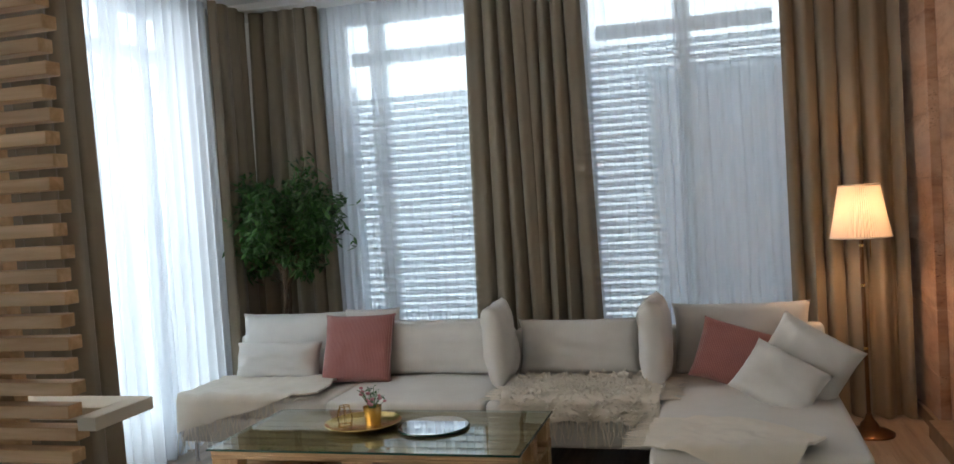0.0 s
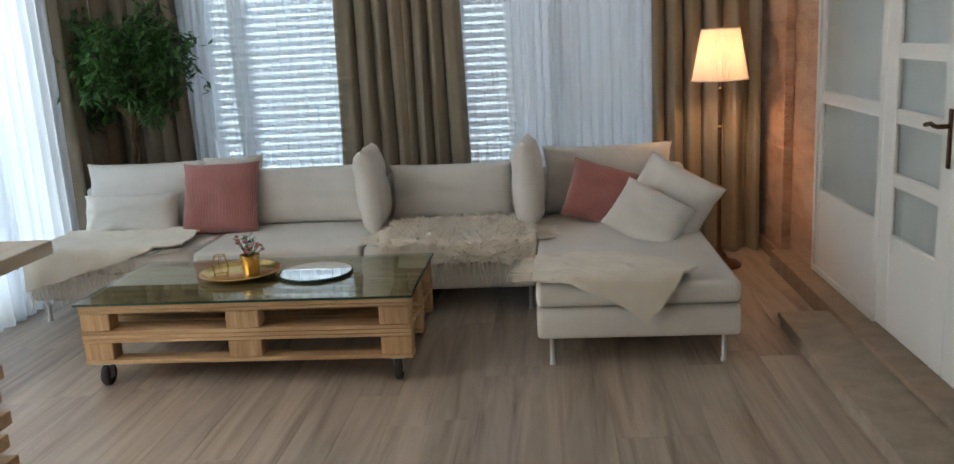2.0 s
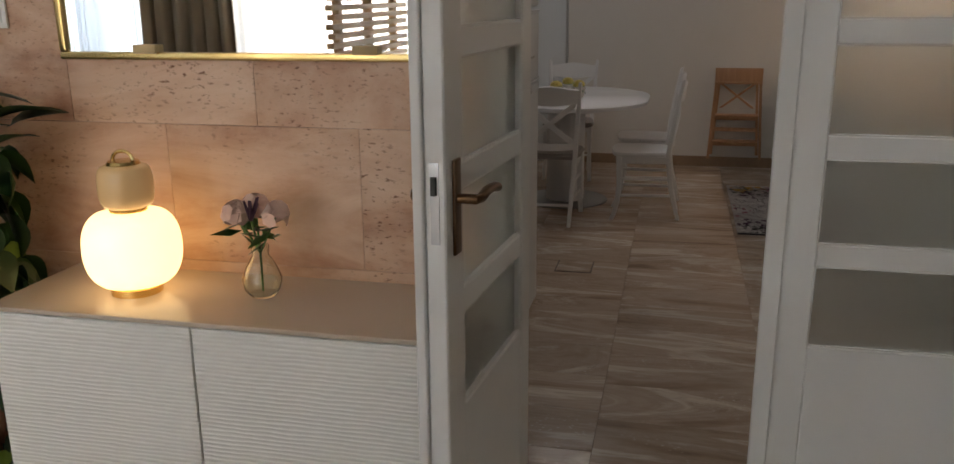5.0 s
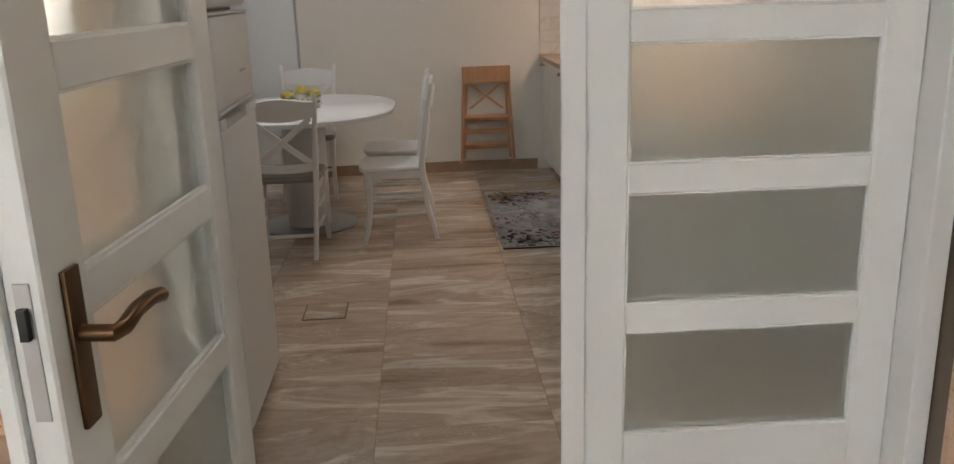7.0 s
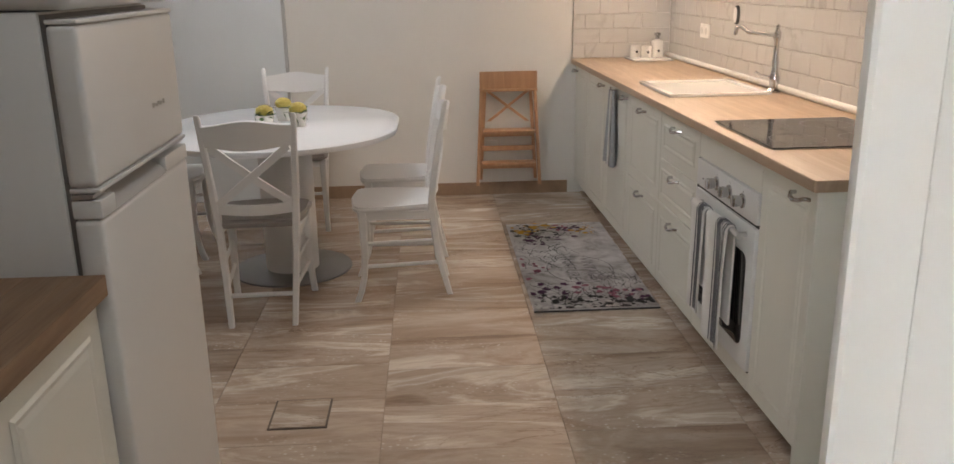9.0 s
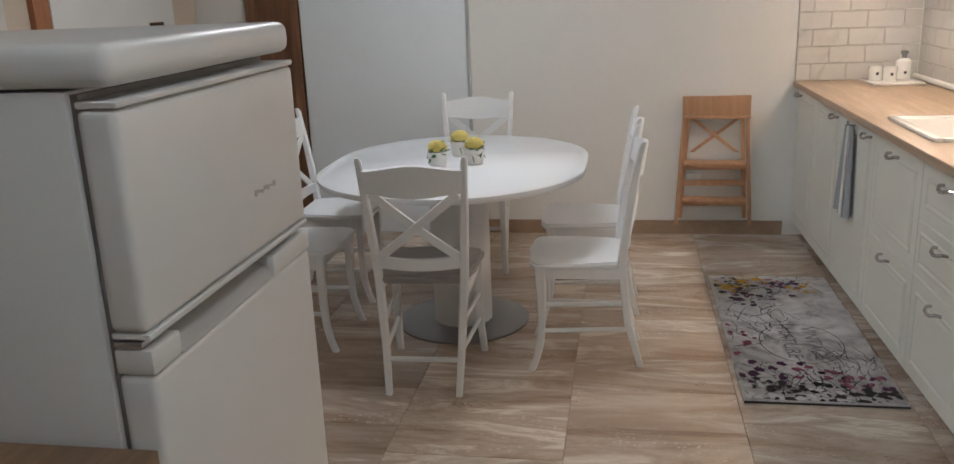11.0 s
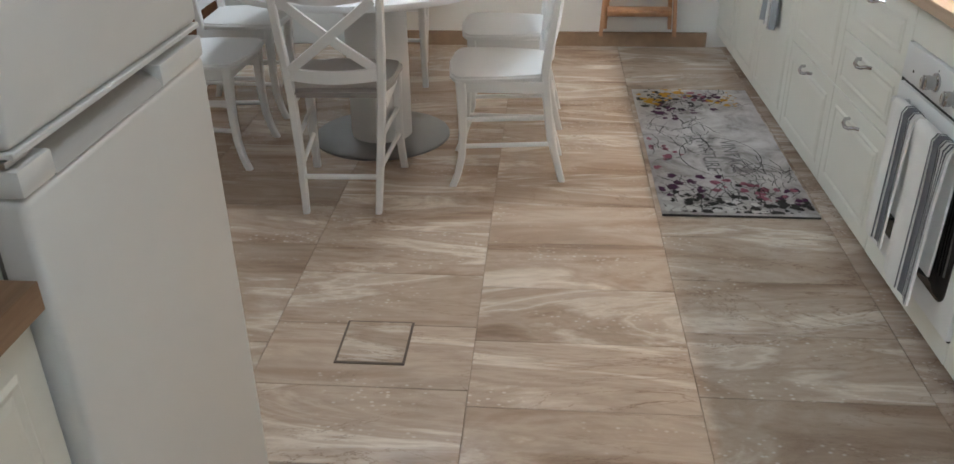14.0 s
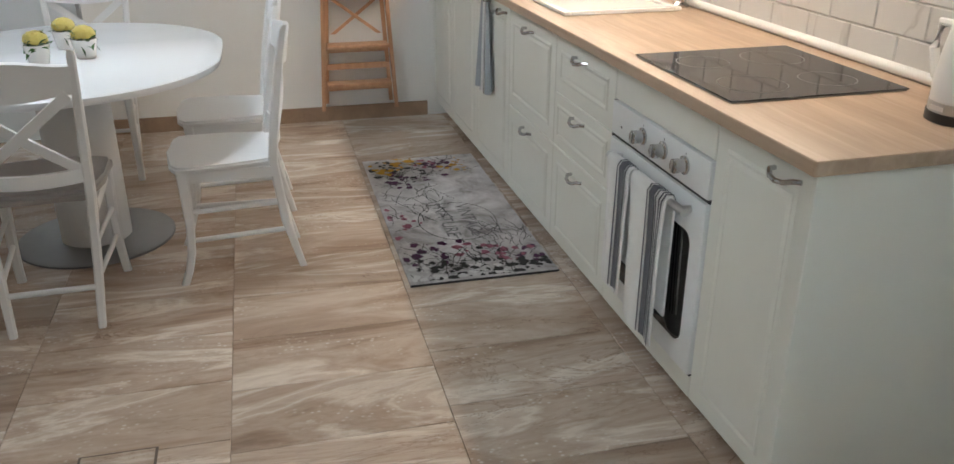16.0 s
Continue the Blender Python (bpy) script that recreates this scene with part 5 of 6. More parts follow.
H0, H1 = 0.085, HT - ZK - 0.038
base_unit(5.182, 5.57, "narrow cream cabinet at the worktop's end", [(H0, H1, [(0.76, 0.84)])])
base_unit(6.18, 6.715, "cream kitchen unit with three drawers", [(0.66, H1, [(0.48, 0.825)]), (0.46, 0.66, [(0.48, 0.615)]), (H0, 0.46, [(0.48, 0.41)])])
base_unit(6.715, 7.285, "cream kitchen unit with two deep drawers", [(0.46, H1, [(0.48, 0.825)]), (H0, 0.46, [(0.48, 0.42)])])
base_unit(7.285, 7.84, "cream cabinet with a towel hung on it", [(H0, H1, [(0.85, 0.84)])])
base_unit(7.84, 8.33, "cream panelled kitchen cabinet", [(H0, H1, [(0.85, 0.84)])])
base_unit(8.33, 8.795, "cream panelled kitchen cabinet by the end wall", [(H0, H1, [(0.15, 0.84)])])


def end_panel():
    t = thing("end_panel", RUN @ pose(5.166, -1.545, ZK), "plain cream panel closing the cabinet run", "panel")
    part("board", B(0, 0.0145, 0, 0.627, 0.002, HT - ZK - 0.035, bevel=0.0015, seg=1), CREAM, t, smooth=0)
    part("edge_strip", B(0.0005, 0.014, 0.6272, 0.6284, 0.004, HT - ZK - 0.037), CREAM, t, smooth=0)
    part("foot_strip", B(0.002, 0.0125, 0.0, 0.62, 0.0, 0.0018), PLASTIC, t, smooth=0)


end_panel()


def long_worktop():
    t = thing("worktop", RUN @ pose(5.158, -1.555, HT - 0.034), "pale oak laminate kitchen worktop", "worktop")
    L, W = XB + 0.02 - 5.158, 0.653
    part("board", B(0, L, 0, W, 0, 0.034, bevel=0.003), WORKTOP, t)
    part("edge_band", B(0.004, L, W + 0.0002, W + 0.0012, 0.003, 0.031), WORKTOP, t, smooth=0)
    part("end_band", B(-0.0012, -0.0002, 0.004, W - 0.004, 0.003, 0.031), WORKTOP, t, smooth=0)


long_worktop()


def round_rect(bm, x0, x1, z0, z1, r, y0, y1, n=6):
    """A plate across y with rounded corners."""
    pts = []
    for cx, cz, a0 in ((x1 - r, z1 - r, 0), (x0 + r, z1 - r, 90), (x0 + r, z0 + r, 180), (x1 - r, z0 + r, 270)):
        pts += [(cx + r * math.cos(radians(a0 + 90 * k / n)), cz + r * math.sin(radians(a0 + 90 * k / n))) for k in range(n + 1)]
    f, g = ([bm.verts.new((x, y, z)) for x, z in pts] for y in (y0, y1))
    bm.faces.new(f), bm.faces.new(g[::-1])
    for k in range(len(pts)):
        bm.faces.new((f[k], g[k], g[(k + 1) % len(pts)], f[(k + 1) % len(pts)]))
    return bm


def oven():
    x0, x1 = 5.571, 6.179
    w = x1 - x0
    t = thing("built_in_oven", on_run(x1, YC, ZK, 180), "white built-in oven with three chrome knobs", "oven")
    part("filler_top", B(0.002, w - 0.002, 0.0, 0.02, 0.772, H1, bevel=0.002, seg=1), CREAM, t, smooth=0)
    part("filler_bottom", B(0.002, w - 0.002, 0.0, 0.02, H0, 0.152, bevel=0.002, seg=1), CREAM, t, smooth=0)
    part("housing", B(0.004, w - 0.004, 0.022, 0.58, 0.09, H1), CREAM, t, smooth=0)
    part("plinth", B(0.001, w - 0.001, 0.075, 0.09, 0.0, 0.089), SKIRT_STONE, t, "brown stone toe board", smooth=0)
    part("control_panel", B(0.003, w - 0.003, -0.008, 0.02, 0.667, 0.768, bevel=0.003), FRIDGE_WHITE, t, "white control panel")
    for x in (0.13, 0.255, 0.385):
        bm = lathe([(0.0, 0.0), (0.025, 0.0), (0.025, 0.005), (0.019, 0.008), (0.0175, 0.016), (0.0195, 0.02), (0.0195, 0.034), (0.016, 0.037), (0.0, 0.037)], 28)
        knob = part("knob", bm, CHROME, t, "chrome knob", m=pose(w - x, -0.008, 0.718, 90, 0, 0))
        part("grip_ridge", B(-0.0035, 0.0035, -0.017, 0.017, 0.0372, 0.0405, bevel=0.0012, seg=1), STEEL, knob)
        part("dial_mark", B(w - x - 0.001, w - x + 0.001, -0.0088, -0.0078, 0.746, 0.752), BLACK, t, smooth=0)
    part("indicator", lathe([(0.0, 0.0), (0.004, 0.0), (0.004, 0.001), (0.0, 0.001)], 12), BLACK, t, m=pose(0.075, -0.008, 0.702, 90))
    part("gap", B(0.003, w - 0.003, 0.0, 0.02, 0.6555, 0.666), BLACK, t, smooth=0)
    door = part("oven_door", B(0.004, w - 0.004, -0.01, 0.02, 0.156, 0.655, bevel=0.004), FRIDGE_WHITE, t, "white oven door")
    part("window", round_rect(bmesh.new(), 0.06, w - 0.06, 0.225, 0.553, 0.035, -0.0125, -0.0095), BLACK_GLASS, door, "dark oven window", smooth=20)
    part("bar", tube([(0.07, -0.04, 0.618), (w - 0.05, -0.04, 0.618)], 0.0115, 16), STEEL, door, "steel towel bar handle")
    for x in (0.095, w - 0.075):
        part("bracket", tube([(x, -0.0095, 0.618), (x, -0.04, 0.618)], 0.010, 12), STEEL, door)
    part("side_line", B(0.0, 0.0028, -0.004, 0.02, 0.156, 0.768), BLACK, t, smooth=0)
    part("bottom_line", B(0.003, w - 0.003, -0.003, 0.018, 0.1525, 0.1555), BLACK, t, smooth=0)


oven()


def hung_towel(name, x0, x1, y, ztop, front, back, stripes, label, mat, lean=0.0, drape=0.0):
    """A folded cloth over a bar that runs along x at (y, ztop)."""
    w = x1 - x0
    t = thing(name, on_run(x0, y, ztop), label, "towel")
    r = 0.017
    total = front + back + math.pi * r

    def at(u, v, off=0.0):
        s = v * total
        k = 0.008 * math.sin(u * 9 + 2) * min(1, s / 0.2 if s < back else (s - back) / 0.2)
        rr = r + off
        if s < back:
            yy, zz = -rr, -(back - s)
        elif s < back + math.pi * r:
            a = (s - back) / r
            yy, zz = -rr * math.cos(a), rr * math.sin(a)
        else:
            yy, zz = rr + k, -(s - back - math.pi * r)
        sag = max(0.0, -zz)
        return (u * w * (1 - 0.05 * sag) + lean * sag, yy + (0.35 * sag * 0.05), zz)

    part("cloth", sheet(lambda u, v: at(u, v), 26, 44, 0.006), mat, t, smooth=80)
    for a, b, m in stripes:
        part("stripe", sheet(lambda u, v: at(a + (b - a) * u, v, 0.0042), 4, 44, 0.001), m, t, smooth=80)


hung_towel("oven_towel", 5.925, 6.085, YC + 0.04, ZK + 0.618, 0.385, 0.30, [(0.10, 0.13, CHARCOAL), (0.18, 0.40, CHARCOAL), (0.45, 0.48, CHARCOAL)], "white cotton towel with charcoal stripes on oven bar", TOWEL)
hung_towel("oven_towel", 5.70, 5.915, YC + 0.04, ZK + 0.618, 0.43, 0.34, [(0.03, 0.06, CHARCOAL), (0.10, 0.13, CHARCOAL), (0.20, 0.22, CHARCOAL), (0.26, 0.40, CHARCOAL), (0.44, 0.46, CHARCOAL)], "white cotton towel with charcoal stripes on oven bar", TOWEL, -0.02)


def hook_towel():
    t = thing("hand_towel", on_run(7.575, YC + 0.004, 0.935), "grey striped hand towel hung from the cabinet", "towel")

    def fn(u, v, off=0.0):
        s = v
        half = 0.05 + 0.045 * s
        return ((u - 0.5) * 2 * half, 0.024 + 0.016 * math.sin(u * 14) * (0.4 + s) + off, -0.40 * s)

    part("cloth", sheet(lambda u, v: fn(u, v), 26, 20, 0.006), GREY_TOWEL, t, smooth=80)
    for a, b in ((0.12, 0.2), (0.4, 0.5), (0.72, 0.8)):
        part("stripe", sheet(lambda u, v: fn(a + (b - a) * u, v, 0.007), 6, 20, 0.001), TOWEL, t, smooth=80)
    part("hook", tube([(0, 0.0, 0.0), (0, 0.03, 0.0), (0, 0.034, 0.02)], 0.005, 8), CHROME, t)


hook_towel()


def hob():
    t = thing("ceramic_hob", on_run(5.572, -1.455, HT), "black glass ceramic hob set in the worktop", "hob")
    part("glass", B(0, 0.545, 0, 0.50, 0.0035, 0.0075, bevel=0.0015, seg=1), BLACK_GLASS, t, "glossy black glass plate")
    part("rim", B(0.004, 0.541, 0.004, 0.496, 0.0005, 0.0034), STEEL, t, "thin steel rim", smooth=0)
    zone = Mat("hob_marking", (0.12, 0.12, 0.12), 0.3).m
    for x, y, r in ((0.14, 0.14, 0.075), (0.14, 0.36, 0.09), (0.40, 0.14, 0.09), (0.40, 0.36, 0.075)):
        part("cooking_zone", sheet(lambda u, v: (x + (r - 0.0025 * v) * math.cos(6.2832 * u), y + (r - 0.0025 * v) * math.sin(6.2832 * u), 0.0078), 48, 1), zone, t, smooth=0)


hob()


def sink():
    t = thing("inset_sink", on_run(6.80, -1.455, HT), "white ceramic inset sink", "sink")
    w, d = 0.54, 0.47
    bm = B(0, w, 0, 0.03, 0.001, 0.016, bevel=0.005)
    box(bm, 0, w, d - 0.03, d, 0.001, 0.016, bevel=0.005), box(bm, 0, 0.03, 0.03, d - 0.03, 0.001, 0.016, bevel=0.004), box(bm, w - 0.03, w, 0.03, d - 0.03, 0.001, 0.016, bevel=0.004)
    part("rim", bm, CERAMIC, t)
    part("basin", B(0.028, w - 0.028, 0.028, d - 0.028, 0.0012, 0.005), CERAMIC, t)
    t = thing("kitchen_tap", on_run(6.89, -1.497, HT), "tall vintage chrome kitchen tap", "tap")
    part("column", lathe([(0.0, 0.0), (0.03, 0.0), (0.03, 0.01), (0.018, 0.02), (0.022, 0.05), (0.024, 0.07), (0.016, 0.09), (0.012, 0.11), (0.016, 0.14), (0.011, 0.16), (0.011, 0.23), (0.016, 0.24), (0.016, 0.27), (0.008, 0.285), (0.01, 0.30), (0.0, 0.31)], 20), CHROME, t)
    part("spout", tube([(0, 0, 0.255), (0.10, 0.03, 0.258), (0.20, 0.06, 0.262), (0.25, 0.075, 0.285), (0.28, 0.085, 0.28), (0.29, 0.088, 0.245)], 0.010, 10), CHROME, t)
    part("lever", tube([(0, 0.02, 0.07), (0.01, 0.06, 0.08), (0.012, 0.085, 0.095)], 0.006, 8), CHROME, t)


sink()


def jars():
    t = thing("serving_tray", on_run(8.60, -1.38, HT), "white tray in the worktop's far corner", "tray")
    part("tray", B(-0.13, 0.13, -0.12, 0.14, 0.001, 0.014, bevel=0.004), CERAMIC, t)
    for x, y, h, nm in ((0.06, -0.06, 0.10, "soap_bottle"), (-0.02, 0.03, 0.075, "mug"), (0.03, 0.09, 0.075, "mug")):
        q = thing(nm, on_run(8.60 + x, -1.38 + y, HT + 0.0145), "white ceramic bathroom-style vessel with print" if nm == "soap_bottle" else "white ceramic mug with dark print", nm.replace("_", " "))
        part("body", lathe([(0.0, 0.0), (0.034, 0.0), (0.036, h), (0.033, h), (0.031, 0.006), (0.0, 0.006)] if nm == "mug" else [(0.0, 0.0), (0.04, 0.0), (0.04, h), (0.02, h + 0.012), (0.0, h + 0.012)], 24), CERAMIC, q)
        part("print", B(-0.0375 if nm == "mug" else -0.041, -0.0355 if nm == "mug" else -0.0395, -0.007, 0.007, 0.03, 0.045), BLACK, q, "dark printed mark")
        if nm != "mug":
            part("pump", lathe([(0.0, h + 0.012), (0.012, h + 0.012), (0.012, h + 0.03), (0.02, h + 0.035), (0.02, h + 0.05), (0.0, h + 0.055)], 16), CHROME, q)


jars()


def kettle():
    t = thing("electric_kettle", on_run(5.325, -1.385, HT), "white electric kettle with dark base", "kettle")
    part("base", lathe([(0.0, 0.001), (0.075, 0.001), (0.075, 0.022), (0.0, 0.022)], 32), BLACK, t, "black power base")
    part("band", lathe([(0.0, 0.0225), (0.072, 0.0225), (0.072, 0.045), (0.0, 0.045)], 32), STEEL, t)
    part("jug", lathe([(0.0, 0.0455), (0.071, 0.0455), (0.072, 0.08), (0.064, 0.16), (0.055, 0.21), (0.045, 0.222), (0.0, 0.226)], 32), PLASTIC, t)
    part("handle", tube([(0.05, 0, 0.20), (0.11, 0, 0.20), (0.12, 0, 0.14), (0.10, 0, 0.08), (0.066, 0, 0.07)], 0.011, 8), PLASTIC, t)
    part("spout", B(-0.082, -0.05, -0.02, 0.02, 0.17, 0.21, bevel=0.01), PLASTIC, t)
    part("mark", B(-0.02, 0.02, 0.0713, 0.073, 0.028, 0.038), CARD, t)


kettle()
solo("sealing_strip", tube([(5.17, YS + 0.018, HT + 0.016), (XB - 0.02, YS + 0.018, HT + 0.016)], 0.0155, 12), PLASTIC, "white rounded sealing strip along the worktop", "trim", m=RUN)


def wall_units():
    for k in range(6):
        t = thing("wall_cabinet", on_run(5.18 + k * 0.6, YS, 1.66), "plain cream wall cabinet above the worktop", "cabinet", "wall units")
        part("body", B(0.002, 0.598, 0.003, 0.33, 0, 0.72, bevel=0.002, seg=1), CREAM, t)
        part("door", B(0.004, 0.596, 0.331, 0.349, 0.0, 0.72, bevel=0.002, seg=1), CREAM, t)
    t = thing("strip_light", on_run(7.0, -1.29, 1.62), "slim white strip light under the wall cabinets", "light")
    part("housing", B(-1.62, 1.62, -0.02, 0.02, 0.0, 0.038, bevel=0.003), PLASTIC, t)


wall_units()


def wall_fittings():
    for x, z in ((8.02, 1.205), (8.10, 1.205)):
        t = thing("power_socket", on_run(x, YS, z), "white double power socket on the tiles", "socket")
        part("plate", B(-0.035, 0.035, 0.002, 0.012, -0.04, 0.04, bevel=0.003), PLASTIC, t)
        part("well", lathe([(0.0, 0.0), (0.02, 0.0), (0.02, 0.003), (0.0, 0.003)], 20), CERAMIC, t, m=pose(0, 0.0125, 0, -90))
    t = thing("tile_thermometer", on_run(7.56, YS, 1.315), "small oval white clock with black rim on tiles", "clock")
    part("rim", lathe([(0.0, 0.0), (0.032, 0.0), (0.032, 0.014), (0.0, 0.014)], 28), BLACK, t, m=pose(0, 0.002, 0, -90) @ Matrix.Diagonal((0.75, 1.5, 1, 1)))
    part("face", lathe([(0.0, 0.0), (0.026, 0.0), (0.026, 0.004), (0.0, 0.004)], 28), CERAMIC, t, m=pose(0, 0.0165, 0, -90) @ Matrix.Diagonal((0.75, 1.5, 1, 1)))
    t = thing("power_socket", pose(XB, -0.36, 0.42), "white power socket low on the end wall", "socket")
    part("plate", B(-0.012, -0.002, -0.04, 0.04, -0.04, 0.04, bevel=0.003), PLASTIC, t)


wall_fittings()


def strut(points, wx, wy, c=0.006, bm=None):
    """An upright bar along points, with a chamfered rectangular section in plan; points may carry their own width."""
    bm = bm or bmesh.new()
    rings = []
    for p in points:
        k = p[3] if len(p) > 3 else 1.0
        a, b = wx * k / 2, wy * k / 2
        rings.append([bm.verts.new((p[0] + x, p[1] + y, p[2])) for x, y in ((a, b - c), (a - c, b), (c - a, b), (-a, b - c), (-a, c - b), (c - a, -b), (a - c, -b), (a, c - b))])
    for p, q in zip(rings, rings[1:]):
        for k in range(8):
            bm.faces.new((p[k], p[(k + 1) % 8], q[(k + 1) % 8], q[k]))
    bm.faces.new(rings[0][::-1]), bm.faces.new(rings[-1])
    return bm


def step_stool():
    t = thing("step_stool", pose(XB - 0.006, -0.47, 0.195), "folded beech step stool hung on the wall", "step stool")
    for s in (-1, 1):
        part("front_leg", strut([(-0.075, s * 0.212, -0.03), (-0.055, s * 0.175, 0.66)], 0.018, 0.022, 0.003), STOOL, t)
        part("rear_leg", strut([(-0.022, s * 0.188, 0.0), (-0.022, s * 0.152, 0.62)], 0.018, 0.022, 0.003), STOOL, t)
        part("cross_brace", strut([(-0.040 - 0.008 * s, -s * 0.13, 0.40), (-0.040 - 0.008 * s, s * 0.13, 0.60)], 0.007, 0.03, 0.002), STOOL, t)
    part("top", B(-0.105, -0.004, -0.19, 0.19, 0.605, 0.622, bevel=0.004), STOOL, t)
    part("folded_seat", B(-0.088, -0.068, -0.19, 0.19, 0.6225, 0.735, bevel=0.004), STOOL, t, "tipped-up beech seat board")
    part("tread", B(-0.15, -0.03, -0.172, 0.172, 0.335, 0.353, bevel=0.004), STOOL, t)
    part("tread", B(-0.13, -0.03, -0.182, 0.182, 0.115, 0.133, bevel=0.004), STOOL, t)
    for z, d in ((0.30, -0.064), (0.205, -0.07), (0.082, -0.07)):
        part("rail", B(d, d + 0.014, -0.178, 0.178, z, z + 0.034, bevel=0.002, seg=1), STOOL, t)


step_stool()

# ---- dining set ----


def chair(m, label, padded=False):
    """A dining chair; its seat's front looks along +x, its back stands at x = 0."""
    t = thing("dining_chair", m @ Matrix.Diagonal((0.86, 0.92, 1, 1)), label, "chair", "chairs round the table")

    def post_x(z):
        return -0.075 + 0.30 * z if z < 0.2 else -0.015 + 0.03 * (z - 0.2) / 0.24 if z < 0.44 else 0.015 - 0.085 * ((z - 0.44) / 0.48) ** 1.25

    for s in (-1, 1):
        part("back_leg", strut([(post_x(z), s * (0.148 + 0.062 * z / 0.92), z, 0.85 + 0.25 * math.sin(math.pi * min(1, z / 0.88))) for z in (0, 0.1, 0.2, 0.32, 0.44, 0.52, 0.6, 0.7, 0.8, 0.88, 0.91)] + [(post_x(0.92) - 0.006, s * 0.211, 0.926, 0.6)], 0.036, 0.031), CHAIR_PAINT, t)
        part("front_leg", strut([(0.428, s * 0.2, 0.0, 0.92), (0.405, s * 0.197, 0.05, 0.92), (0.386, s * 0.193, 0.12, 0.95), (0.378, s * 0.19, 0.22, 1.0), (0.380, s * 0.19, 0.34, 1.15), (0.384, s * 0.19, 0.43, 1.25)], 0.036, 0.034), CHAIR_PAINT, t)
        part("side_stretcher", tube([(-0.03, s * 0.16, 0.165), (0.38, s * 0.19, 0.165)], 0.0095, 10), CHAIR_PAINT, t)
        part("side_stretcher", tube([(0.0, s * 0.166, 0.275), (0.378, s * 0.19, 0.275)], 0.0095, 10), CHAIR_PAINT, t)
        a, b = Vector((0, -s * 0.165, 0.535)), Vector((0, s * 0.175, 0.79))
        d = (b - a).normalized()
        side = Vector((0, -d.z, d.y)) * 0.0165

        def slat(u, v):
            p = a.lerp(b, u) + side * (2 * v - 1)
            return (post_x(p.z) - 0.006 - 0.022 * math.sin(math.pi * u) + 0.006 * s, p.y, p.z)

        part("cross_slat", sheet(slat, 12, 2, 0.011), CHAIR_PAINT, t)
        part("seat_rail", B(0.02, 0.37, s * 0.186 - 0.009, s * 0.186 + 0.009, 0.385, 0.424), CHAIR_PAINT, t, smooth=0)
    part("front_rail", B(0.374, 0.392, -0.175, 0.175, 0.385, 0.424), CHAIR_PAINT, t, smooth=0)
    part("back_stretcher", tube([(-0.04, -0.15, 0.135), (-0.04, 0.15, 0.135)], 0.0105, 10), CHAIR_PAINT, t)
    part("lower_rail", sheet(lambda u, v: (post_x(0.52) + 0.008 - 0.026 * math.sin(math.pi * u), -0.18 + 0.36 * u, 0.495 + 0.045 * v - 0.008 * math.sin(math.pi * u)), 14, 2, 0.02), CHAIR_PAINT, t)
    part("top_rail", sheet(lambda u, v: (post_x(0.78 + 0.1 * v) + 0.006 - 0.03 * math.sin(math.pi * u), -0.198 + 0.396 * u, 0.785 + 0.008 * math.cos(2 * math.pi * u) + v * (0.088 + 0.036 * math.sin(math.pi * u) ** 2)), 20, 4, 0.022), CHAIR_PAINT, t)
    sq = [(0.0, -0.165), (0.02, -0.185), (0.20, -0.208), (0.36, -0.222), (0.405, -0.215), (0.432, -0.17), (0.445, 0.0), (0.432, 0.17), (0.405, 0.215), (0.36, 0.222), (0.20, 0.208), (0.02, 0.185), (0.0, 0.165)]
    bm = bmesh.new()
    z0, z1 = (0.425, 0.462) if padded else (0.425, 0.452)
    lo = [bm.verts.new((x, y, z0)) for x, y in sq]
    hi = [bm.verts.new((x, y, z1)) for x, y in sq]
    bm.faces.new(lo[::-1]), bm.faces.new(hi)
    for k in range(len(sq)):
        bm.faces.new((lo[k], lo[(k + 1) % len(sq)], hi[(k + 1) % len(sq)], hi[k]))
    bmesh.ops.bevel(bm, geom=[e for e in bm.edges if abs(e.verts[0].co.z - e.verts[1].co.z) < 0.001], offset=0.014 if padded else 0.009, segments=3, affect="EDGES")
    part("seat", bm, GREY_SEAT if padded else CHAIR_PAINT, t, "grey fabric upholstered seat" if padded else "")
    return t


near = chair(pose(6.59, 0.805, ZK, 0, 0, 2), "white wooden cross-back chair with grey upholstered seat", True)
plain = "glossy white wooden cross-back dining chair"
c1 = chair(pose(6.985, 0.052, ZK, 0, 0, 92), plain)
copy_thing(c1, pose(7.56, 0.055, ZK, 0, 0, 91))
copy_thing(c1, pose(7.10, 1.64, ZK, 0, 0, -92))
copy_thing(c1, pose(7.68, 1.66, ZK, 0, 0, -88))
copy_thing(near, pose(8.36, 0.87, ZK, 0, 0, 181))


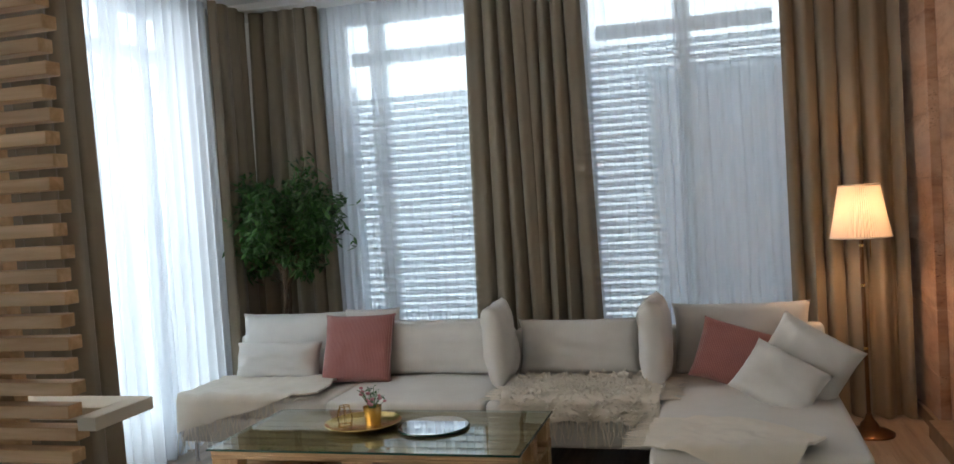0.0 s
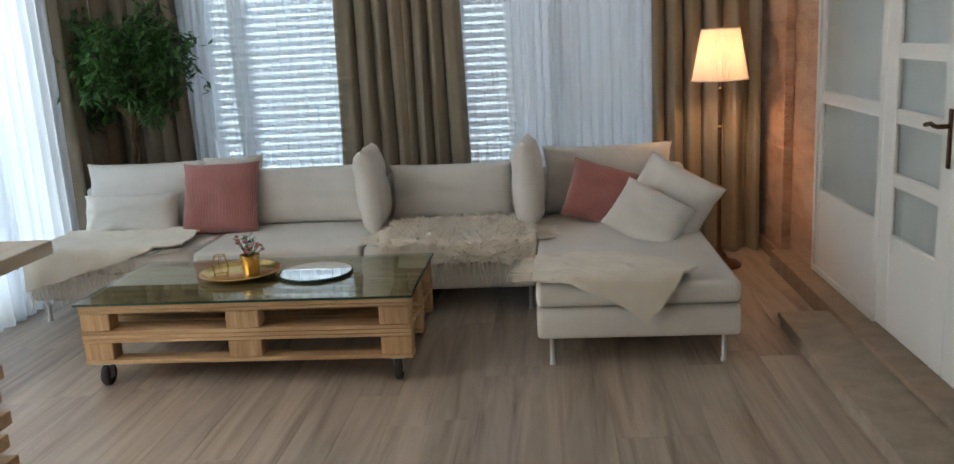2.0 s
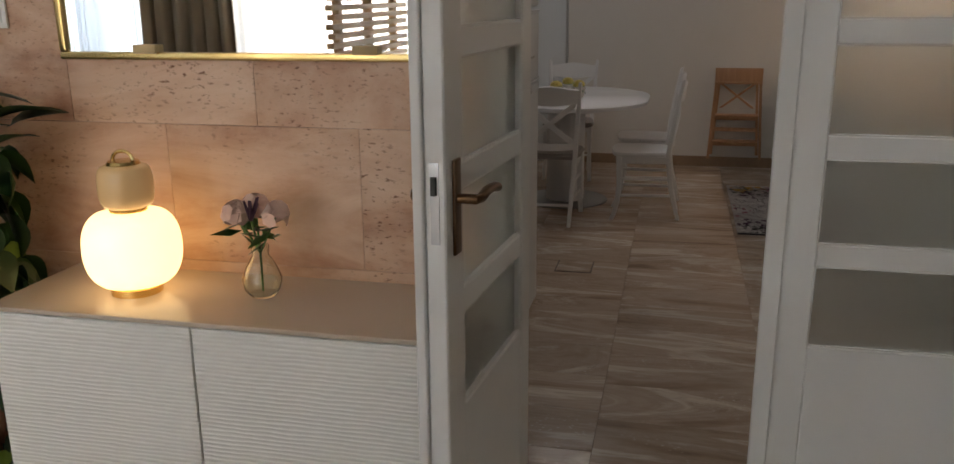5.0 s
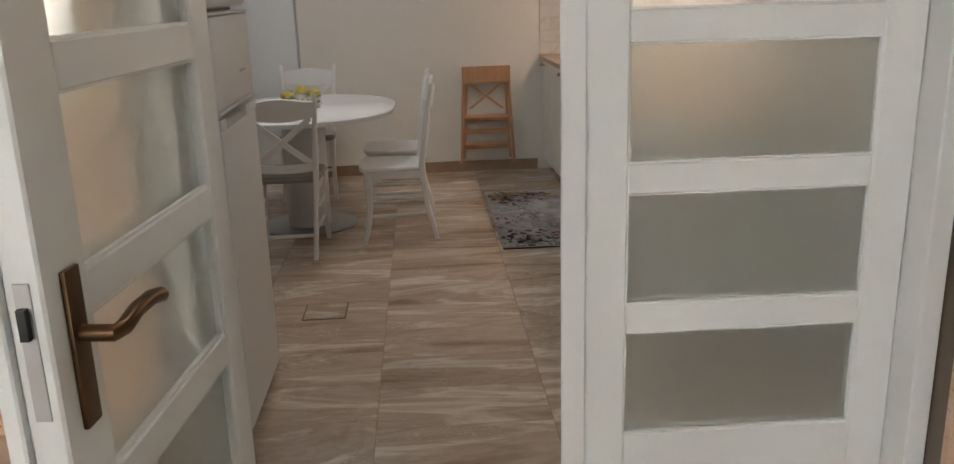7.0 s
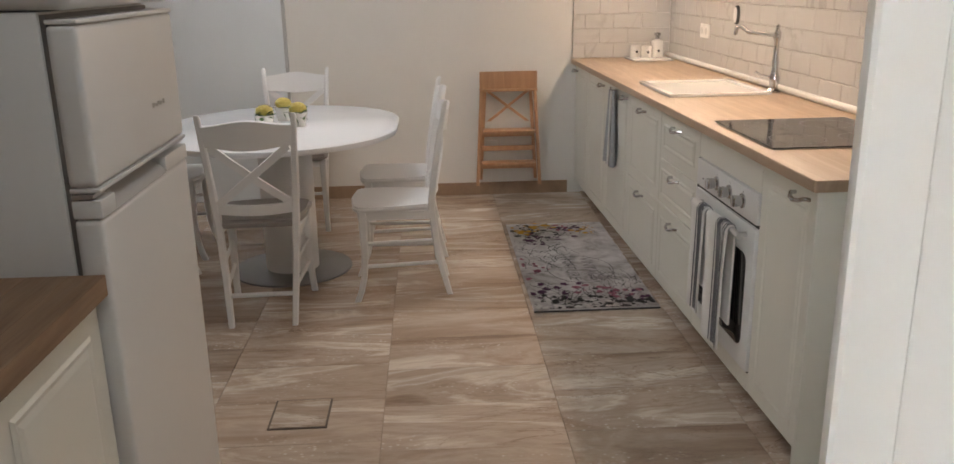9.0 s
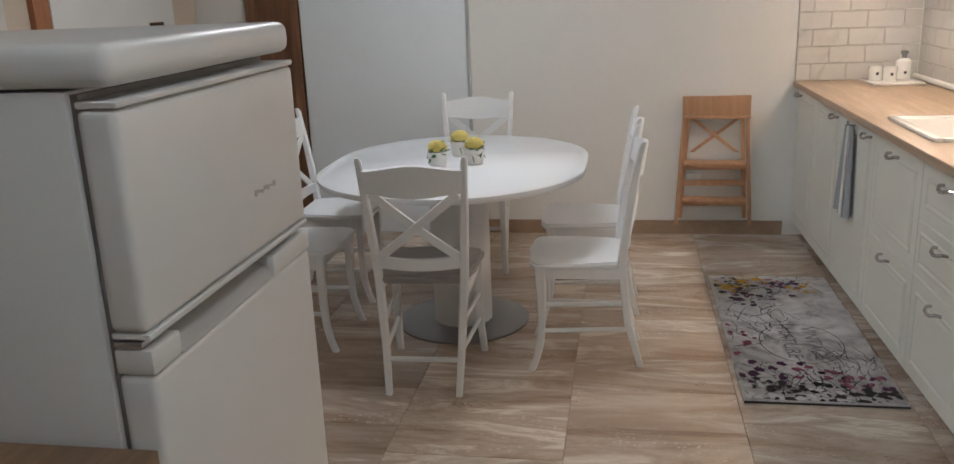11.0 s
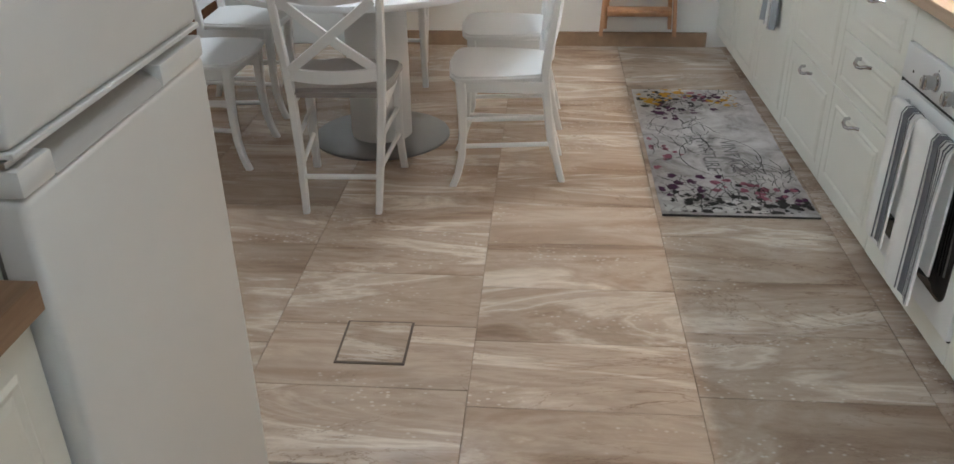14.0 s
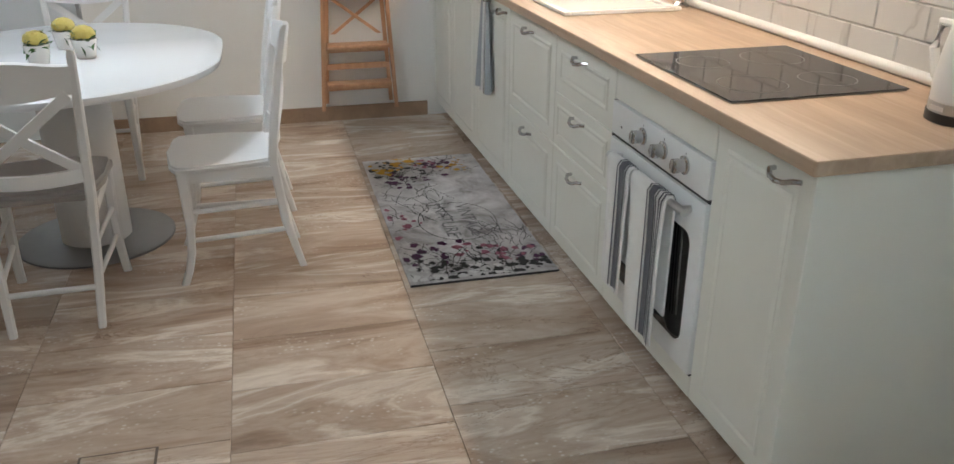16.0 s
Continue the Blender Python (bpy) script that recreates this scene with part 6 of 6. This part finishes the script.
def dining_table():
    t = thing("dining_table", pose(7.32, 0.79, ZK), "white oval dining table on a round steel foot", "table")
    bm = bmesh.new()
    ring = []
    for k in range(96):
        a = 2 * math.pi * k / 96
        ring.append((0.58 * math.cos(a) + math.copysign(0.12, math.cos(a)) * min(1, abs(math.cos(a)) * 8), 0.58 * math.sin(a)))
    lo = [bm.verts.new((x * 0.985, y * 0.985, 0.722)) for x, y in ring]
    mid = [bm.verts.new((x, y, 0.735)) for x, y in ring]
    hi = [bm.verts.new((x, y, 0.747)) for x, y in ring]
    top = [bm.verts.new((x * 0.994, y * 0.994, 0.75)) for x, y in ring]
    for p, q in ((lo, mid), (mid, hi), (hi, top)):
        for k in range(96):
            bm.faces.new((p[k], p[(k + 1) % 96], q[(k + 1) % 96], q[k]))
    bm.faces.new(lo[::-1]), bm.faces.new(top)
    part("tabletop", bm, LACQUER, t)
    part("apron", lathe([(0.0, 0.66), (0.30, 0.66), (0.30, 0.721), (0.0, 0.721)], 40), CHAIR_PAINT, t)
    part("pedestal", lathe([(0.0, 0.012), (0.135, 0.012), (0.135, 0.66), (0.0, 0.66)], 40), CHAIR_PAINT, t)
    part("foot_plate", lathe([(0.0, 0.0), (0.305, 0.0), (0.305, 0.007), (0.295, 0.0115), (0.0, 0.0115)], 56), metal("satin_steel", (0.30, 0.30, 0.30), 0.35), t, "brushed steel round foot")


dining_table()


def yellow_flowers():
    rnd = random.Random(9)
    t0 = None
    for x, y in ((7.20, 0.85), (7.27, 0.70), (7.46, 0.80)):
        if t0 is None:
            t0 = thing("flower_pot", pose(x, y, ZK + 0.751), "small white pot with a yellow fabric flower", "plant pot", "pots on the dining table")
            part("pot", lathe([(0.0, 0.0), (0.034, 0.0), (0.045, 0.062), (0.047, 0.07), (0.043, 0.07), (0.04, 0.06), (0.0, 0.055)], 28), CERAMIC, t0)
            bm = bmesh.new()
            for k in range(26):
                a = rnd.uniform(0, 6.3)
                leafs(bm, Vector((0.025 * math.cos(a), 0.025 * math.sin(a), 0.07)), rnd, 0.055, 1, 0.0)
            part("foliage", bm, FICUS, t0)
            bm = bmesh.new()
            for k in range(60):
                a, e = rnd.uniform(0, 6.3), rnd.uniform(-0.1, 1.5)
                d = Vector((math.cos(a) * math.cos(e), math.sin(a) * math.cos(e), math.sin(e)))
                c = Vector((0, 0, 0.085)) + Vector((d.x * 0.046, d.y * 0.046, d.z * 0.036))
                s = d.cross(Vector((0.1, 0.2, 1))).normalized()
                u = s.cross(d)
                bm.faces.new([bm.verts.new(c + s * 0.014 * p + u * 0.014 * q - d * 0.004 * (p * p + q * q)) for p, q in ((-1, -0.6), (0, -1), (1, -0.6), (0.8, 0.8), (-0.8, 0.8))])
            part("blossom", bm, fabric("pale_yellow_petal", (0.66, 0.55, 0.16), 300), t0, "pale yellow petals")
        else:
            copy_thing(t0, pose(x, y, ZK + 0.751, 0, 0, 70 * x))


yellow_flowers()

# ---- fridge corner ----


def fridge():
    x0, x1, y0, y1 = 4.507, 5.08, 0.645, 1.25
    w = x1 - x0
    t = thing("fridge_freezer", pose(x0, y0, ZK), "white two-door fridge freezer with worn enamel", "fridge")
    part("cabinet", B(0.002, w - 0.002, 0.062, y1 - y0, 0.012, 1.40, bevel=0.006), FRIDGE_WHITE, t)
    part("top_cap", B(-0.004, w + 0.004, 0.0, y1 - y0, 1.402, 1.455, bevel=0.022, seg=4), FRIDGE_WHITE, t, "rounded white top cap")
    part("seal", B(0.012, w - 0.012, 0.052, 0.063, 0.03, 1.395), Mat("grey_seal", (0.25, 0.25, 0.25), 0.7).m, t, "grey rubber door seal", smooth=0)
    grip = Mat("grip_grey", (0.42, 0.42, 0.42), 0.5).m
    up = part("upper_door", B(0.0, w, 0.0, 0.052, 1.094, 1.378, bevel=0.012, seg=3), FRIDGE_WHITE, t, "white enamelled door")
    for z in (1.0845, 1.3785):
        part("door_lip", B(0.002, w - 0.002, -0.0025, 0.052, z, z + 0.009, bevel=0.002, seg=1), FRIDGE_WHITE, up, "thin white lip strip")
    for k in range(7):
        part("badge", B(0.36 + k * 0.0125, 0.369 + k * 0.0125, -0.0018, 0.001, 1.186 + 0.003 * (k % 2), 1.196 - 0.002 * (k % 3)), Mat("worn_badge", (0.46, 0.45, 0.43), 0.4).m, up, "worn grey badge", smooth=0)
    low = part("lower_door", B(0.0, w, 0.0, 0.052, 0.04, 1.036, bevel=0.012, seg=3), FRIDGE_WHITE, t, "white enamelled door")
    part("door_crest", B(0.0, 0.075, -0.002, 0.052, 1.0365, 1.072, bevel=0.006), FRIDGE_WHITE, low)
    part("door_crest", B(0.40, w, -0.002, 0.052, 1.0365, 1.072, bevel=0.006), FRIDGE_WHITE, low)
    part("grip_recess", sheet(lambda u, v: (0.075 + 0.325 * u, 0.0 + 0.04 * v, 1.0365 + 0.034 * v ** 0.6), 4, 8, 0.002), grip, low, "grey scooped grip")
    part("hinge_cover", B(0.0, 0.06, 0.01, 0.05, 1.0735, 1.0825, bevel=0.003), STEEL, t)


fridge()


def side_unit():
    t = thing("side_cabinet", pose(3.66, 0.675, ZK), "cream panelled cabinet beside the fridge", "cabinet")
    w = 0.84
    part("carcass", B(0.001, w, 0.022, 0.62, 0.09, 0.892), CREAM, t, smooth=0)
    part("plinth", B(0.001, w, 0.06, 0.08, 0.0, 0.089), CREAM, t, smooth=0)
    for k in range(2):
        panel_front(t, k * w / 2, (k + 1) * w / 2, 0.095, 0.89)
    top = thing("worktop", pose(3.62, 0.652, ZK + 0.894), "brown butcher-block worktop beside the fridge", "worktop")
    rnd, y = random.Random(8), 0.0
    while y < 0.66:
        d = min(rnd.choice((0.062, 0.078, 0.09)), 0.663 - y)
        cut = rnd.uniform(0.25, 0.65)
        for p, q in ((0.0, cut), (cut, 0.882)):
            part("stave", B(p + 0.0002, q - 0.0002, y + 0.0002, y + d - 0.0002, 0, 0.04, bevel=0.0008, seg=1), WORKTOP_DARK, top, smooth=0)
        y += d
    t = thing("appliance_box", pose(4.43, 1.05, ZK + 0.935, 0, 0, -84) @ Matrix.Scale(0.75, 4), "white and red cardboard appliance box", "box")
    part("carton", B(-0.14, 0.12, -0.075, 0.075, 0, 0.125, bevel=0.002, seg=1), CARD, t, smooth=0)
    part("red_band", B(0.088, 0.121, -0.0757, 0.0757, 0.1252, 0.1262), RED, t, smooth=0)
    part("red_band", B(-0.1405, 0.0875, -0.0757, -0.056, 0.1252, 0.1262), RED, t, smooth=0)
    part("red_edge", B(-0.1405, 0.0845, -0.0762, -0.0752, 0.112, 0.125), RED, t, smooth=0)
    part("grey_print", B(0.1201, 0.1206, -0.066, 0.066, 0.012, 0.112), Mat("print_pale_grey", (0.55, 0.54, 0.52), 0.6).m, t, smooth=0)
    part("red_corner", B(0.085, 0.1217, -0.0768, -0.04, 0.001, 0.091), RED, t, smooth=0)
    part("picture", B(-0.05, 0.06, -0.03, 0.05, 0.1252, 0.1262), BLACK, t, "dark product picture", smooth=0)
    for k in range(5):
        part("print_line", B(0.1208, 0.1214, -0.06, 0.058 - 0.012 * (k % 3), 0.022 + k * 0.018, 0.029 + k * 0.018), Mat("print_grey", (0.3, 0.3, 0.3), 0.6).m, t, smooth=0)
    bars = ((0.06, (0.1, 0.4, 0.05)), (0.045, (0.6, 0.5, 0.02)), (0.03, (0.6, 0.25, 0.02)))
    for k, (z, c) in enumerate(bars):
        part("label_bar", B(-0.12, -0.09 + 0.012 * k, -0.0762, -0.0752, z, z + 0.009), Mat("energy_bar", c, 0.5).m, t, smooth=0)


side_unit()


def rug():
    x0, x1, y0, y1 = 6.565, 7.985, -0.955, -0.385
    t = thing("printed_rug", pose(x0, y0, ZK + 0.001), "flat rug printed with flowers and lettering", "rug")
    L, W = x1 - x0, y1 - y0
    part("mat", sheet(lambda u, v: (u * L, v * W, 0.006 + 0.0015 * noise.noise(Vector((u * 6, v * 3, 0)))), 30, 12, 0.006), RUG, t)
    part("binding", B(-0.004, 0.0, 0, W, 0.0, 0.007), BLACK, t)
    rnd = random.Random(4)
    dark, plum, yellow, rose, pale = (Mat(n, c, 0.9).m for n, c in (("print_branch", (0.03, 0.027, 0.025)), ("print_plum", (0.075, 0.02, 0.06)), ("print_yellow", (0.50, 0.27, 0.03)), ("print_rose", (0.30, 0.10, 0.14)), ("print_pale", (0.62, 0.60, 0.58))))
    patch = {m: bmesh.new() for m in (dark, plum, yellow, rose, pale)}

    def blob(m, x, y, r, z):
        n = 9
        patch[m].faces.new([patch[m].verts.new((min(max(x + r * rnd.uniform(0.45, 1.1) * math.cos(2 * math.pi * k / n), 0.01), L - 0.01), min(max(y + r * rnd.uniform(0.45, 1.1) * math.sin(2 * math.pi * k / n), 0.01), W - 0.01), z)) for k in range(n)])

    def twig(m, x, y, a, length, width, z):
        p = Vector((x, y))
        for k in range(6):
            q = p + Vector((math.cos(a), math.sin(a))) * length / 6
            s = Vector((-math.sin(a), math.cos(a))) * width
            if not (0.01 < q.x < L - 0.01 and 0.01 < q.y < W - 0.01):
                return
            patch[m].faces.new([patch[m].verts.new((*c, z)) for c in (p - s, q - s, q + s, p + s)])
            p, a = q, a + rnd.uniform(-0.5, 0.5)

    groups = ((plum, 0.26, 0.46, 26, 0.05), (plum, 1.10, 0.42, 24, 0.055), (plum, 1.27, 0.20, 18, 0.05), (plum, 0.16, 0.06, 12, 0.03), (dark, 0.08, 0.40, 44, 0.07), (dark, 0.06, 0.20, 40, 0.07), (dark, 1.3, 0.45, 26, 0.05), (dark, 1.2, 0.33, 16, 0.07),
              (dark, 0.07, 0.08, 14, 0.04), (rose, 0.20, 0.22, 22, 0.06), (rose, 0.60, 0.50, 12, 0.05), (rose, 1.30, 0.24, 12, 0.05), (yellow, 1.33, 0.38, 22, 0.045), (yellow, 1.24, 0.51, 14, 0.035), (yellow, 1.24, 0.11, 18, 0.04), (pale, 0.05, 0.5, 10, 0.05), (pale, 0.05, 0.3, 8, 0.06))
    k = 0
    for m, x, y, n, spread in groups:
        for _ in range(n):
            blob(m, min(max(rnd.gauss(x, spread), 0.02), L - 0.02), min(max(rnd.gauss(y, spread), 0.02), W - 0.02), rnd.uniform(0.006, 0.026), 0.0085 + 0.000014 * k)
            k += 1
    for k in range(170):
        x, y = rnd.choice(((0.08, 0.3), (0.15, 0.45), (0.2, 0.15), (0.35, 0.08), (0.65, 0.47), (0.85, 0.42), (1.1, 0.4), (1.25, 0.2)))
        twig(dark, min(max(rnd.gauss(x, 0.07), 0.02), L - 0.02), min(max(rnd.gauss(y, 0.09), 0.02), W - 0.02), rnd.uniform(-1.2, 1.2), rnd.uniform(0.05, 0.2), 0.0014, 0.0128 + 0.00001 * k)
    for m, nm in ((dark, "printed_foliage"), (plum, "printed_plum_bloom"), (yellow, "printed_yellow_bloom"), (rose, "printed_rose_bloom"), (pale, "printed_pale_bloom")):
        tagged(part(nm, patch[m], m, t, smooth=0), kind="stuff")
    cx, cy = 0.55, 0.27
    part("printed_ring", sheet(lambda u, v: (cx + (0.205 + 0.003 * v) * math.cos(6.283 * u), cy + (0.165 + 0.003 * v) * math.sin(6.283 * u), 0.0095), 60, 1), dark, t, smooth=0)
    for word, dx, size in (("VINTAGE", -0.05, 0.085), ("NATURE", 0.05, 0.085)):
        cu = bpy.data.curves.new("lettering", "FONT")
        cu.body, cu.size, cu.align_x, cu.align_y = word, size, "CENTER", "CENTER"
        ob = new("lettering_curve", cu)
        me = bpy.data.meshes.new_from_object(ob)
        bpy.data.objects.remove(ob)
        me.materials.append(Mat("print_grey_letter", (0.22, 0.20, 0.20), 0.9).m)
        w = new("lettering", me)
        w.parent = t
        w.matrix_basis = pose(cx, cy + dx, 0.0105, 0, 0, 180)
        tagged(w, f"grey printed word {word}")


rug()


def floor_hatch():
    t = thing("floor_hatch", pose(5.60, 0.43, ZK), "square tiled inspection hatch in the floor", "hatch", kind="structure")
    part("rim", B(0, 0.21, 0, 0.20, 0.0, 0.0025), Mat("hatch_gap", (0.10, 0.07, 0.05), 0.6).m, t, smooth=0)
    part("lid", B(0.007, 0.203, 0.007, 0.193, 0.0026, 0.005, bevel=0.001, seg=1), DAINO, t, smooth=0)


floor_hatch()

# ---- pieces of floors and walls ----


def pieces(parent, name, specs, material, bevel=0.0015):
    """Blocks of given place and size, each an object of its own; alike sizes share one mesh."""
    shared = {}
    for x, y, z, sx, sy, sz in specs:
        key = (round(sx, 3), round(sy, 3), round(sz, 3))
        if key not in shared:
            shared[key] = mesh_of(name, B(0, sx, 0, sy, 0, sz, bevel=min(bevel, min(key) * 0.45), seg=1), material, 0)
        ob = new(name, shared[key])
        ob.parent = parent
        ob.location = (x, y, z)


def planks():
    t = thing("floor", pose(0, 0, 0), "grey-brown oak laminate plank floor", "floor", kind="structure")
    rnd = random.Random(2)
    specs, x, g = [], -1.85, 0.0004
    while x < XW:
        x1 = min(x + 0.192, XW + 0.018)
        y = -1.55 - rnd.uniform(0, 1.2)
        while y < YN:
            a, b = max(y, -1.55), min(y + 1.29, YN)
            if b - a > 0.02:
                specs.append((x + g, a + g, -0.011, x1 - x - 2 * g, b - a - 2 * g, 0.011))
            y += 1.29
        x += 0.192
    pieces(t, "plank", specs, LAMINATE, 0.0006)


def floor_tiles():
    t = thing("floor_kitchen", pose(0, 0, 0), "beige veined marble tile floor in the kitchen", "floor", kind="structure")
    specs, g = [], 0.001
    cols = [-1.95, -0.97, -0.365, 0.243, 0.843, 1.443, 2.043, 2.69]
    for c, (a, b) in enumerate(zip(cols, cols[1:])):
        x = 3.395 + (0.047, 0.03, -0.045, 0.02, -0.09, 0.06, 0.0)[c] - 0.298
        while x < XB:
            p, q = max(x, XK + 0.042), min(x + 0.298, XB)
            if q - p > 0.02:
                specs.append((p + g, a + g, ZK - 0.011, q - p - 2 * g, b - a - 2 * g, 0.011))
            x += 0.298
    pieces(t, "tile", specs, DAINO, 0.001)


def stone_slabs():
    specs, g = [], 0.0006
    rows = [0.0, 0.37, 0.783, 1.19, 1.60, 2.0, 2.2, 2.62, CL]
    for r, (a, b) in enumerate(zip(rows, rows[1:])):
        start = -1.7 + (0.52 if r % 2 else 0.22)
        cuts = [-1.55] + [start + k * 0.588 for k in range(15) if -1.4 < start + k * 0.588 < 6.8] + [6.75]
        holes = ((-0.985, 0.557), (2.12, 5.62)) if b <= 2.201 else ()
        for p, q in zip(cuts, cuts[1:]):
            spans = [(p, q)]
            for h0, h1 in holes:
                spans = [s for lo, hi in spans for s in ((lo, min(hi, h0)), (max(lo, h1), hi)) if s[1] - s[0] > 0.02]
            specs += [(XW, lo + g, a + g, 0.019, hi - lo - 2 * g, b - a - 2 * g) for lo, hi in spans]
    pieces(wall_east, "slab", specs, TRAV, 0.0008)
    t = thing("corner_pillar", pose(3.30, 6.15, 0), "travertine-clad pillar in the room's corner", "pillar", kind="structure")
    part("core", B(0.006, 0.058, 0.006, 0.74, 0.0, CL), GROUT, t, smooth=0)
    specs = [(0, 0, a + g, 0.058, 0.745, b - a - 2 * g) for a, b in zip(rows, rows[1:])]
    pieces(t, "slab", specs, TRAV, 0.0015)


def splash_tiles():
    t = thing("backsplash", RUN, "white marbled metro tiles with bevelled edges", "wall tiles", kind="structure")
    part("grout_bed", B(5.17, XB - 0.002, YS - 0.011, YS - 0.006, HT, 1.66), GROUT_PALE, t, smooth=0)
    part("grout_bed", B(XB - 0.006, XB - 0.001, YS, -0.905, HT, 1.66), GROUT_PALE, t, smooth=0)
    specs, ends, g = [], [], 0.001
    for r in range(7):
        z = HT + 0.002 + r * 0.0945
        x = 5.17 - (0.1 if r % 2 else 0)
        while x < XB - 0.01:
            a, b = max(x, 5.17), min(x + 0.2, XB - 0.008)
            if b - a > 0.01:
                specs.append((a + g, YS - 0.006, z + g, b - a - 2 * g, 0.008, 0.0945 - 2 * g))
            x += 0.2
        y = YS + 0.004 - (0.095 if r % 2 else 0)
        while y < -0.91:
            a, b = max(y, YS + 0.004), min(y + 0.19, -0.905)
            if b - a > 0.01:
                ends.append((XB - 0.012, a + g, z + g, 0.007, b - a - 2 * g, 0.0945 - 2 * g))
            y += 0.19
    pieces(t, "tile", specs, WTILE, 0.005)
    pieces(t, "tile", ends, WTILE, 0.005)


planks()
floor_tiles()
stone_slabs()
splash_tiles()
